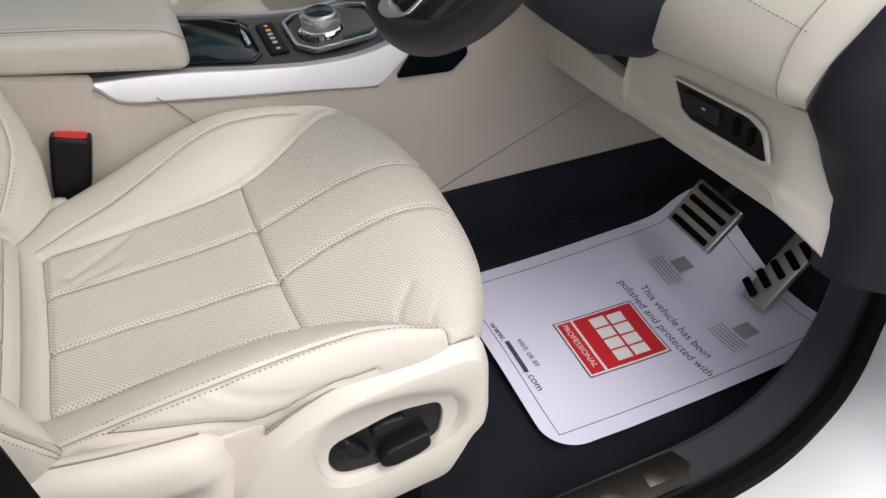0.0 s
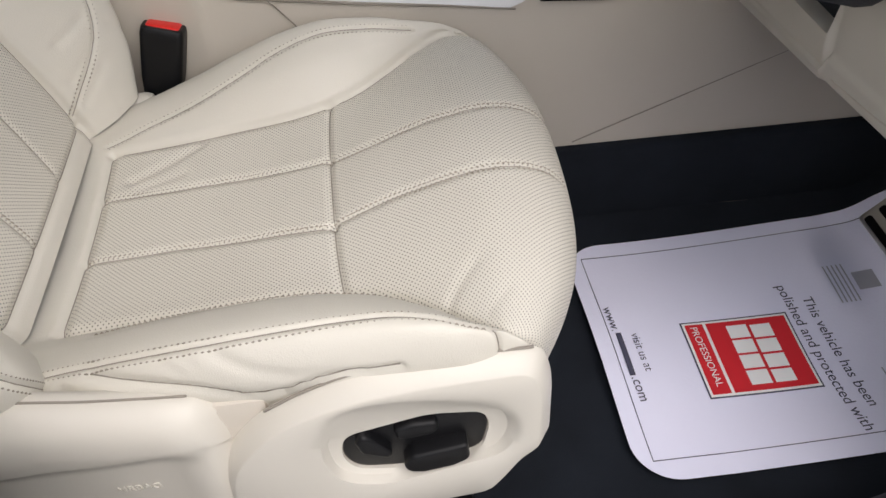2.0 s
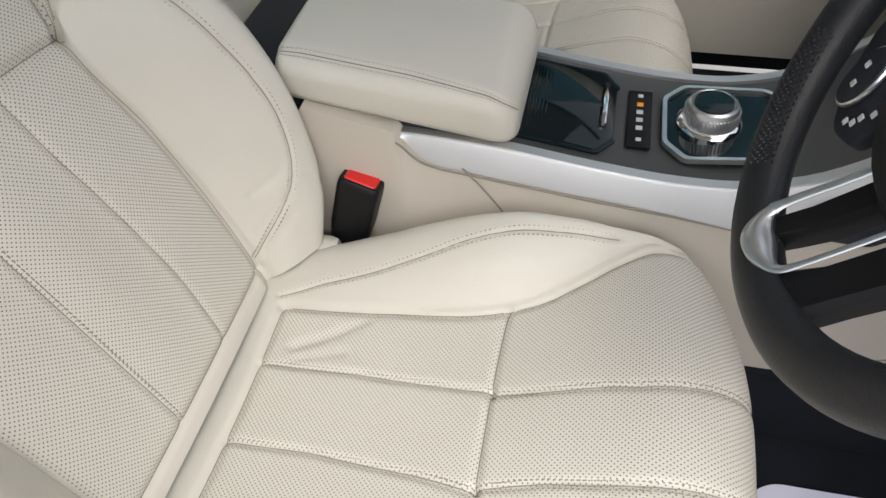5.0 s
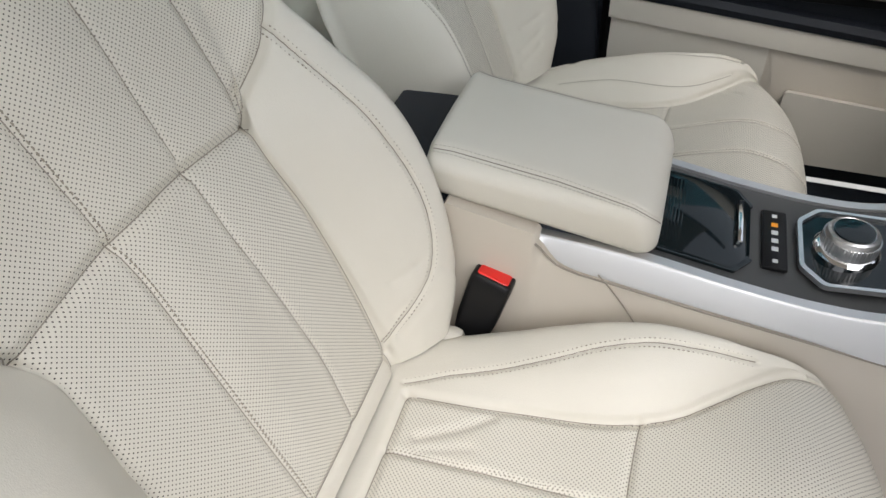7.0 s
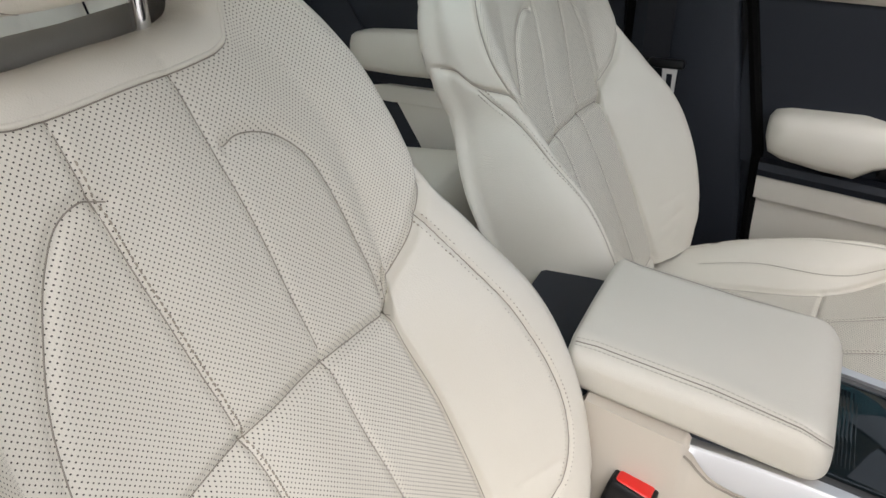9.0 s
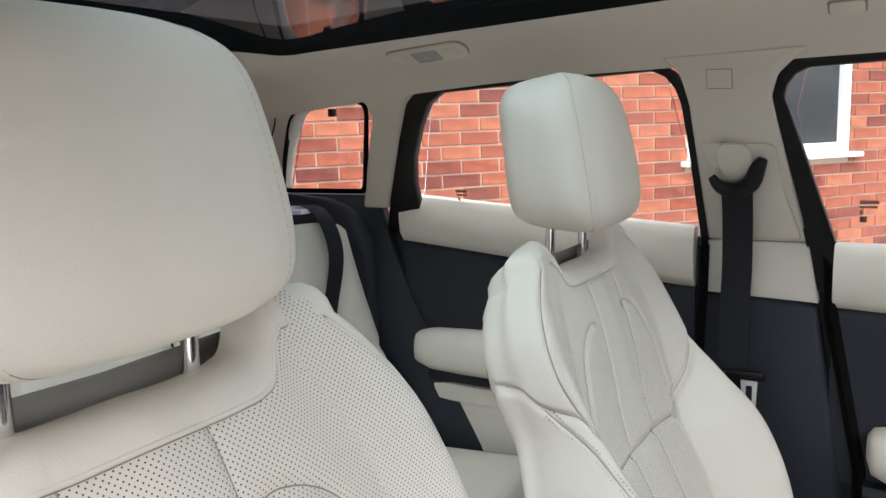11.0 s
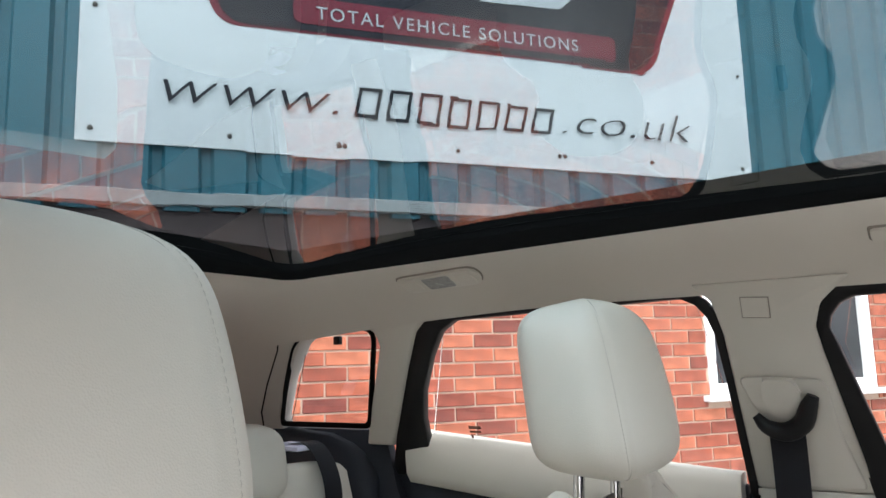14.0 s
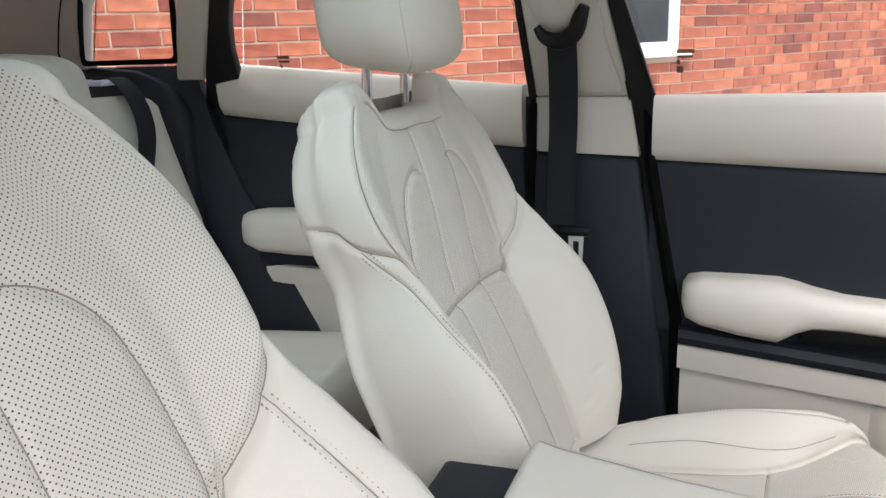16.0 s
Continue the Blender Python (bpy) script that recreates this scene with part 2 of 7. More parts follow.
def solo(name, bm, material, label, category, group="", kind="", smooth=True, angle=40):
    """A thing that is one mesh, with its origin at its lowest middle."""
    me = mesh_of(name, bm, material, smooth, (0, 0, 0), angle)
    co = np.empty(len(me.vertices) * 3, dtype=np.float32)
    me.vertices.foreach_get("co", co)
    co = co.reshape(-1, 3)
    lo, hi = co.min(0), co.max(0)
    at = Vector(((lo[0] + hi[0]) / 2, (lo[1] + hi[1]) / 2, lo[2]))
    me.transform(Matrix.Translation(-at))
    ob = new(name, me)
    ob.location = at
    return tagged(ob, label, category, group, kind)


def bevelled(bm, r, seg=2):
    if r > 0:
        bmesh.ops.bevel(bm, geom=list(bm.edges), offset=r, segments=seg, profile=0.5, affect="EDGES", clamp_overlap=True)
    return bm


def box(x0, x1, y0, y1, z0, z1, r=0.004, seg=2, m=None):
    bm = bmesh.new()
    bmesh.ops.create_cube(bm, size=1.0)
    bmesh.ops.scale(bm, vec=(x1 - x0, y1 - y0, z1 - z0), verts=bm.verts)
    bevelled(bm, min(r, 0.49 * min(x1 - x0, y1 - y0, z1 - z0)), seg)
    bmesh.ops.translate(bm, vec=((x0 + x1) / 2, (y0 + y1) / 2, (z0 + z1) / 2), verts=bm.verts)
    if m is not None:
        bmesh.ops.transform(bm, matrix=m, verts=bm.verts)
    return bm


def plate(pts, push, r=0.003, steps=3, taper=0.0):
    """A plate with a rounded front edge: a closed outline, pushed by a vector."""
    pts, push = [Vector(p) for p in pts], Vector(push)
    t = push.length
    d = push / t
    r = min(r, t * 0.9)
    c = sum(pts, Vector()) / len(pts)

    def inset(k):
        out = []
        for p in pts:
            v = c - p
            out.append(p + v * min(0.9, k / max(v.length, 1e-6)))
        return out
    loops = [list(pts), [p + d * (t - r) for p in inset(taper)]]
    for i in range(1, steps + 1):
        a = i / steps * math.pi / 2
        loops.append([p + d * (t - r + r * math.sin(a)) for p in inset(taper + r * (1 - math.cos(a)))])
    return loft(loops)


def slab(pts, thick, r=0.003, seg=2):
    """A plate pushed along its outline's own normal."""
    q = [Vector(p) for p in pts]
    n = Vector()
    for a, b in zip(q, q[1:] + q[:1]):
        n += a.cross(b)
    return plate(q, n.normalized() * thick, r, max(1, seg))


def rounded(pts, r, n=5):
    """Rounds the corners of a closed 2D or 3D outline."""
    out = []
    k = len(pts)
    for i in range(k):
        p, a, b = (Vector(pts[i]), Vector(pts[i - 1]), Vector(pts[(i + 1) % k]))
        ri = r[i] if isinstance(r, (list, tuple)) else r
        da, db = a - p, b - p
        t = min(ri, da.length * 0.48, db.length * 0.48)
        p0, p1 = p + da.normalized() * t, p + db.normalized() * t
        for j in range(n + 1):
            w = j / n
            out.append((1 - w) ** 2 * p0 + 2 * w * (1 - w) * p + w * w * p1)
    return out


def ring_plate(outer, inner, thick, push):
    """A plate with a hole: two outlines with the same number of points, pushed along the vector push."""
    n = len(outer)
    push = Vector(push) * thick
    vs = [Vector(p) for p in outer] + [Vector(p) for p in inner]
    vs += [v + push for v in vs]
    fs = []
    for i in range(n):
        j = (i + 1) % n
        fs += [(i, j, n + j, n + i), (2 * n + i, 3 * n + i, 3 * n + j, 2 * n + j), (i, 2 * n + i, 2 * n + j, j), (n + i, n + j, 3 * n + j, 3 * n + i)]
    return vs, fs


def sheet(fn, us, vs, flip=False):
    """A grid surface from fn(u, v)."""
    verts = [fn(u, v) for u in us for v in vs]
    nu, nv = len(us), len(vs)
    faces = []
    for i in range(nu - 1):
        for j in range(nv - 1):
            q = (i * nv + j, (i + 1) * nv + j, (i + 1) * nv + j + 1, i * nv + j + 1)
            faces.append(q[::-1] if flip else q)
    return verts, faces


def loft(loops, cap=True):
    """A skin over closed loops of equal length."""
    n = len(loops[0])
    verts = [p for lp in loops for p in lp]
    faces = []
    for i in range(len(loops) - 1):
        for j in range(n):
            k = (j + 1) % n
            faces.append((i * n + j, i * n + k, (i + 1) * n + k, (i + 1) * n + j))
    if cap:
        faces.append(tuple(range(n))[::-1])
        faces.append(tuple((len(loops) - 1) * n + j for j in range(n)))
    return verts, faces


def tube(path, r, n=10, cap=True, flat=1.0, up=(0, 0, 1)):
    """A round (or flattened) bar along a path of points."""
    path = [Vector(p) for p in path]
    loops = []
    for i, p in enumerate(path):
        d = (path[min(i + 1, len(path) - 1)] - path[max(i - 1, 0)]).normalized()
        s = d.cross(Vector(up))
        s = s.normalized() if s.length > 1e-4 else Vector((1, 0, 0))
        w = s.cross(d).normalized()
        rr = r[i] if isinstance(r, (list, tuple)) else r
        loops.append([p + s * (rr * math.cos(2 * math.pi * k / n)) + w * (rr * flat * math.sin(2 * math.pi * k / n)) for k in range(n)])
    return loft(loops, cap)


def joined(*parts_):
    vs, fs = [], []
    for v, f in parts_:
        o = len(vs)
        vs += list(v)
        fs += [tuple(i + o for i in q) for q in f]
    return vs, fs


def curve_pts(ctrl, n):
    """A smooth path (Catmull-Rom) through control points."""
    c = [Vector(p) for p in ctrl]
    c = [c[0] * 2 - c[1]] + c + [c[-1] * 2 - c[-2]]
    out = []
    segs = len(c) - 3
    for k in range(n + 1):
        u = k / n * segs
        i = min(int(u), segs - 1)
        t = u - i
        a, b, d, e = c[i], c[i + 1], c[i + 2], c[i + 3]
        out.append(0.5 * ((2 * b) + (d - a) * t + (2 * a - 5 * b + 4 * d - e) * t * t + (3 * b - a - 3 * d + e) * t ** 3))
    return out


def lathe(profile, n=32, at=(0, 0, 0), m=None):
    """A turned shape: (radius, height) pairs round the z axis."""
    loops = []
    for r, z in profile:
        lp = [Vector((r * math.cos(2 * math.pi * k / n), r * math.sin(2 * math.pi * k / n), z)) for k in range(n)]
        loops.append([(m @ p if m is not None else p) + Vector(at) for p in lp])
    return loft(loops)


def words_on(name, text, size, m, fn, material, parent, spacing=1.0, shear=0.0):
    """Lettering laid as a thin mesh on an uneven surface: fn lifts each place onto it."""
    cu = bpy.data.curves.new(name, "FONT")
    cu.body, cu.size, cu.space_character, cu.shear = text, size, spacing, shear
    tmp = new("lettering_source", cu)
    dg = bpy.context.evaluated_depsgraph_get()
    me = bpy.data.meshes.new_from_object(tmp.evaluated_get(dg), depsgraph=dg)
    bpy.data.objects.remove(tmp)
    me.name = name
    me.transform(m)
    o = origin(parent)
    for v in me.vertices:
        v.co = fn(v.co) - o
    me.materials.clear()
    me.materials.append(material)
    ob = new(name, me)
    ob.parent = parent
    return ob


def words(name, text, size, m, material, parent, extrude=0.0004, shear=0.0, spacing=1.0, align="LEFT", thin=0.0):
    cu = bpy.data.curves.new(name, "FONT")
    cu.body, cu.size, cu.extrude, cu.shear, cu.space_character, cu.align_x = text, size, extrude, shear, spacing, align
    cu.offset = -thin
    cu.materials.append(material)
    ob = new(name, cu)
    ob.parent = parent
    ob.matrix_basis = Matrix.Translation(-origin(parent)) @ m
    return ob


def interp(x, xs, ys):
    return np.interp(x, xs, ys)


def smooth_interp(x, xs, ys):
    """Monotone-ish smooth curve through the points (cosine-free Hermite)."""
    xs, ys = np.asarray(xs, float), np.asarray(ys, float)
    d = np.gradient(ys, xs)
    x = np.clip(x, xs[0], xs[-1])
    i = np.clip(np.searchsorted(xs, x, "right") - 1, 0, len(xs) - 2)
    h = xs[i + 1] - xs[i]
    t = (x - xs[i]) / h
    return ys[i] * (2 * t ** 3 - 3 * t ** 2 + 1) + h * d[i] * (t ** 3 - 2 * t ** 2 + t) + ys[i + 1] * (-2 * t ** 3 + 3 * t ** 2) + h * d[i + 1] * (t ** 3 - t ** 2)

# ---- upholstery surfaces ----


def catmull(c, p):
    """c: (rows, k, 2) control points; p: parameters 0..k-1, all rows."""
    k = c.shape[1]
    pad = np.concatenate([2 * c[:, :1] - c[:, 1:2], c, 2 * c[:, -1:] - c[:, -2:-1]], axis=1)
    i = np.clip(p.astype(int), 0, k - 2)
    t = (p - i)[None, :, None]
    a, b, d, e = pad[:, i], pad[:, i + 1], pad[:, i + 2], pad[:, i + 3]
    return 0.5 * (2 * b + (d - a) * t + (2 * a - 5 * b + 4 * d - e) * t ** 2 + (3 * b - a - 3 * d + e) * t ** 3)


def fair(path, n=26):
    """A smooth run through the given (g, r) places."""
    p = np.array([path], float)
    return [tuple(q) for q in catmull(p, np.linspace(0, p.shape[1] - 1.0001, n))[0]]


VB = 0.58
OUTER = 0.87


def break_at(g):
    """Height along the backrest of the cross seam, and outside it of the bolster's upper fold."""
    g = np.abs(g)
    return np.where(g <= 1, 0.306 + 0.012 * (1 - np.minimum(g, 1) ** 2), np.interp(g, [1, 1.08, 1.9, 2.6, 3.0, 3.3, 3.9, 4.24, 4.72, 5.3], [0.306, 0.334, 0.366, 0.392, 0.407, 0.420, 0.432, 0.441, 0.463, 0.472]))


class Skin:
    """A grid of points over (g across, r along), both in fixed lists, with seams pressed in and panels cut out of it."""

    def __init__(self, gs, rs, pts, rlen, side=-1):
        self.side = side
        self.gs, self.rs, self.P = gs, rs, pts
        step = np.linalg.norm(np.diff(pts, axis=1), axis=2)
        arc = np.concatenate([np.zeros((len(rs), 1)), np.cumsum(step, axis=1)], axis=1)
        mid = int(np.argmin(np.abs(gs)))
        self.arc = arc - arc[:, mid:mid + 1]
        self.rl = np.repeat(np.asarray(rlen)[:, None], len(gs), axis=1)
        self.normals()

    def normals(self):
        du = np.gradient(self.P, axis=1)
        dv = np.gradient(self.P, axis=0)
        n = np.cross(du, dv)
        ln = np.linalg.norm(n, axis=2, keepdims=True)
        self.N = n / np.maximum(ln, 1e-9) * self.side

    def metric(self, path):
        """(g, r) pairs to (arc, length) places."""
        out = []
        for g, r in path:
            j = float(np.interp(g, self.gs, np.arange(len(self.gs))))
            i = float(np.interp(r, self.rs, np.arange(len(self.rs))))
            out.append((self.sample(self.arc[..., None], i, j)[0], self.sample(self.rl[..., None], i, j)[0]))
        return np.array(out)

    @staticmethod
    def sample(a, i, j):
        i0, j0 = min(int(i), a.shape[0] - 2), min(int(j), a.shape[1] - 2)
        u, v = i - i0, j - j0
        return (1 - u) * (1 - v) * a[i0, j0] + u * (1 - v) * a[i0 + 1, j0] + (1 - u) * v * a[i0, j0 + 1] + u * v * a[i0 + 1, j0 + 1]

    def distance(self, path, closed=False):
        q = self.metric(path)
        best = np.full(self.arc.shape, 9.0)
        for a, b in zip(q[:-1], q[1:]):
            d = b - a
            L = max(d @ d, 1e-12)
            t = np.clip(((self.arc - a[0]) * d[0] + (self.rl - a[1]) * d[1]) / L, 0, 1)
            best = np.minimum(best, np.hypot(self.arc - a[0] - t * d[0], self.rl - a[1] - t * d[1]))
        return best

    def press(self, paths):
        """paths: (path, depth, width)."""
        off = np.zeros(self.arc.shape)
        for path, depth, width in paths:
            off -= depth * np.exp(-(self.distance(path) / width) ** 2)
        self.P = self.P + self.N * off[..., None]

    def ripple(self, amount, scale, mask=None):
        off = np.zeros(self.arc.shape)
        for i in range(len(self.rs)):
            for j in range(0, len(self.gs)):
                off[i, j] = noise.noise(Vector((self.arc[i, j] * scale, self.rl[i, j] * scale, 3.0)))
        if mask is not None:
            off = off * mask
        self.P = self.P + self.N * (off * amount)[..., None]

    def cut(self, test):
        """The faces whose centre (g, r) passes the test."""
        gc = (self.gs[:-1] + self.gs[1:]) / 2
        rc = (self.rs[:-1] + self.rs[1:]) / 2
        G, R = np.meshgrid(gc, rc)
        keep = test(G, R)
        n = len(self.gs)
        ii, jj = np.nonzero(keep)
        f = np.stack([ii * n + jj, ii * n + jj + 1, (ii + 1) * n + jj + 1, (ii + 1) * n + jj], axis=1)
        if self.side > 0:
            f = f[:, ::1]
        else:
            f = f[:, ::-1]
        used, inv = np.unique(f, return_inverse=True)
        flat = self.P.reshape(-1, 3)[used]
        uv = np.stack([self.arc.ravel()[used], self.rl.ravel()[used]], axis=1)
        return flat, inv.reshape(f.shape), uv

    def line(self, path, lift=0.0006, aside=0.0):
        """World points and normals along a (g, r) path, every few millimetres."""
        pts, nrm = [], []
        for (g0, r0), (g1, r1) in zip(path[:-1], path[1:]):
            k = 24 if len(path) < 16 else 4
            for a in range(k + 1):
                w = a / k
                j = float(np.interp(g0 + (g1 - g0) * w, self.gs, np.arange(len(self.gs))))
                i = float(np.interp(r0 + (r1 - r0) * w, self.rs, np.arange(len(self.rs))))
                pts.append(self.sample(self.P, i, j))
                nrm.append(self.sample(self.N, i, j))
        pts, nrm = np.array(pts), np.array(nrm)
        nrm /= np.linalg.norm(nrm, axis=1, keepdims=True)
        tan = np.gradient(pts, axis=0)
        tan /= np.maximum(np.linalg.norm(tan, axis=1, keepdims=True), 1e-9)
        pts = pts + nrm * lift + np.cross(nrm, tan) * aside
        return pts, nrm


def seam_gaps(lines, r=0.0006):
    """A thin dark tube for the shade along each seam, as one mesh."""
    return joined(*[tube([Vector(p) for p in pts[::2]], r, 5, True, 1.0, tuple(nrm[0])) for pts, nrm in lines])


def stitch_rows(lines, pitch=0.0056, length=0.0040, r=0.0010):
    """Short raised stitches along lines of (points, normals), as one mesh."""
    vs, fs = [], []
    for pts, nrm in lines:
        seg = np.linalg.norm(np.diff(pts, axis=0), axis=1)
        s = np.concatenate([[0], np.cumsum(seg)])
        total = s[-1]
        for a in np.arange(pitch / 2, total - pitch / 2, pitch):
            ends = []
            for q in (a - length / 2, a + length / 2):
                ends.append(np.array([np.interp(q, s, pts[:, k]) for k in range(3)]))
            nn = np.array([np.interp(a, s, nrm[:, k]) for k in range(3)])
            t = ends[1] - ends[0]
            t = t / max(np.linalg.norm(t), 1e-9)
            b = np.cross(nn, t)
            o = len(vs)
            mid = (ends[0] + ends[1]) / 2 + nn * r * 0.8
            for c, k in ((ends[0], 0.6), (mid, 1.0), (ends[1], 0.6)):
                vs += [c + b * r * k, c + nn * r * 1.3 * k, c - b * r * k]
            for m_ in (0, 3):
                fs += [(o + m_, o + m_ + 1, o + m_ + 4, o + m_ + 3), (o + m_ + 1, o + m_ + 2, o + m_ + 5, o + m_ + 4)]
    return vs, fs


def back_skin(passenger=False):
    """The backrest round its centre plane: x ahead, y to the left, z as in the place; seat middle at y = 0."""
    half = np.concatenate([np.linspace(0, 1, 64)[:-1], np.linspace(1, 2.3, 30)[:-1], np.linspace(2.3, 3.7, 52)[:-1], np.linspace(3.7, 4, 7)[:-1], np.linspace(4, 7, 26)])
    gs = np.concatenate([-half[:0:-1], half])
    s_main = np.concatenate([np.linspace(0, VB, 140)[:-1], np.linspace(VB, 1, 110)])
    e = lambda s: smooth_interp(s, [0, 0.1, 0.2, 0.30, 0.345, 0.42, 0.5, 0.56, 0.62], [0.150, 0.155, 0.155, 0.148, 0.160, 0.16, 0.142, 0.118, 0.098])
    w = lambda s: smooth_interp(s, [0, 0.06, 0.13, 0.2, 0.28, 0.345, 0.40, 0.46, 0.52, 0.56, 0.59, 0.62], [0.222, 0.245, 0.262, 0.268, 0.264, 0.248, 0.230, 0.232, 0.224, 0.202, 0.174, 0.132])
    hb = lambda s: smooth_interp(s, [0, 0.05, 0.12, 0.2, 0.28, 0.345, 0.40, 0.46, 0.54, 0.62], [0.045, 0.066, 0.080, 0.086, 0.078, 0.054, 0.030, 0.016, 0.006, 0.0])
    thick = lambda s: smooth_interp(s, [0, 0.1, 0.3, 0.40, 0.45, 0.50, 0.54, 0.57, 0.60], [0.060, 0.062, 0.068, 0.078, 0.088, 0.091, 0.086, 0.076, 0.062])
    a = radians(17)
    rows, rl, rr = [], [], []
    ag = np.abs(gs)
    smax = np.where(ag < 4, smooth_interp(ag, [0, 0.5, 0.66, 0.78, 0.86, 0.94, 1.03, 1.3, 1.8, 2.5, 3.2, 4.0], [0.554, 0.554, 0.556, 0.562, 0.574, 0.586, 0.591, 0.593, 0.593, 0.590, 0.587, 0.583]), np.interp(ag, [4.0, 5.0], [0.583, 0.577]))
    rise = np.where(ag < 5, np.interp(ag, [0, 0.72, 1.02, 1.4], [0.026, 0.026, 0.028, 0.030]), 0.030)
    back = ag >= 5.0
    smax = np.where(back, np.interp(ag, [5.0, 6.1, 7.0], [0.577, 0.570, 0.566]), smax)
    for v in list(s_main) + ["c1", "c2", "c3", "c4"]:
        cap = 0 if not isinstance(v, str) else int(v[1]) / 4
        sb_ = break_at(gs)
        vv = float(v) if not cap else 1.0
        sv = sb_ * vv / VB if vv <= VB else sb_ + (smax - sb_) * (vv - VB) / (1 - VB)
        E_, W_, H_, T_ = e(sv), w(sv), hb(sv), thick(sv)
        if passenger:
            H_ = H_ * np.where(gs > 0, 1.12, 1.0)
        E_ = E_ * np.where(gs < 0, np.interp(sv, [0.28, 0.36], [OUTER, 1.0]), 1.0)
        d = np.maximum(W_ - E_, 0.01)
        c = np.zeros((len(gs), 8, 2))
        c[:, 0] = np.stack([E_ - 0.03, 0 * E_ - 0.002], 1)
        c[:, 1] = np.stack([E_, 0 * E_], 1)
        c[:, 2] = np.stack([E_ + 0.36 * d, 0.62 * H_], 1)
        c[:, 3] = np.stack([E_ + 0.78 * d, H_], 1)
        c[:, 4] = np.stack([W_, H_ - 0.026 - 0.012 * (H_ / 0.08)], 1)
        c[:, 5] = np.stack([W_ + 0.003, -0.45 * T_], 1)
        c[:, 6] = np.stack([W_ - 0.018, -T_ + 0.010], 1)
        c[:, 7] = np.stack([0 * W_, -T_], 1)
        row = np.zeros((len(gs), 2))
        for k in range(len(gs)):
            g = ag[k]
            if g <= 1:
                y = g * E_[k]
                row[k] = (y, 0.0020 * (1 - g ** 2) + 0.0018 * math.cos(g * 9.3) * (1 - g) * min(1.0, max(0.0, (sv[k] - 0.045) / 0.06)))
            else:
                row[k] = catmull(c[k:k + 1], np.array([g]))[0, 0]
        row[:, 0] *= np.where(gs < 0, -1, 1)
        hh, ss = row[:, 1].copy(), sv.copy()
        # lumbar swell: the face stands forward towards its foot and falls back at the top
        hh += smooth_interp(sv, [0, 0.066, 0.12, 0.188, 0.234, 0.27, 0.325, 0.37, 0.43, 0.5, 0.555, 0.62], [0.031, 0.028, 0.024, 0.017, 0.012, 0.007, -0.002, -0.003, 0.0, -0.001, -0.006, -0.010])
        if cap:
            mid = -0.5 * T_
            th = cap * math.pi / 2
            hh = mid + (hh - mid) * math.cos(th)
            ss = ss + rise * math.sin(th)
            row[:, 0] *= 1 - 0.09 * cap * cap
        x = -0.035 - math.sin(a) * ss + math.cos(a) * hh
        z = 0.675 + math.cos(a) * ss + math.sin(a) * hh
        rows.append(np.stack([x, row[:, 0], z], 1))
        rl.append(ss)
        rr.append(float(v) if not cap else 1.0 + cap * 0.1)
    sk = Skin(gs, np.array(rr), np.array(rows), np.array([float(np.median(q)) for q in rl]))
    sk.rl = np.array(rl)
    probe = sk.N[100, len(gs) // 2]
    if probe[0] < 0:
        sk.side = 1
        sk.normals()
    return sk, smax


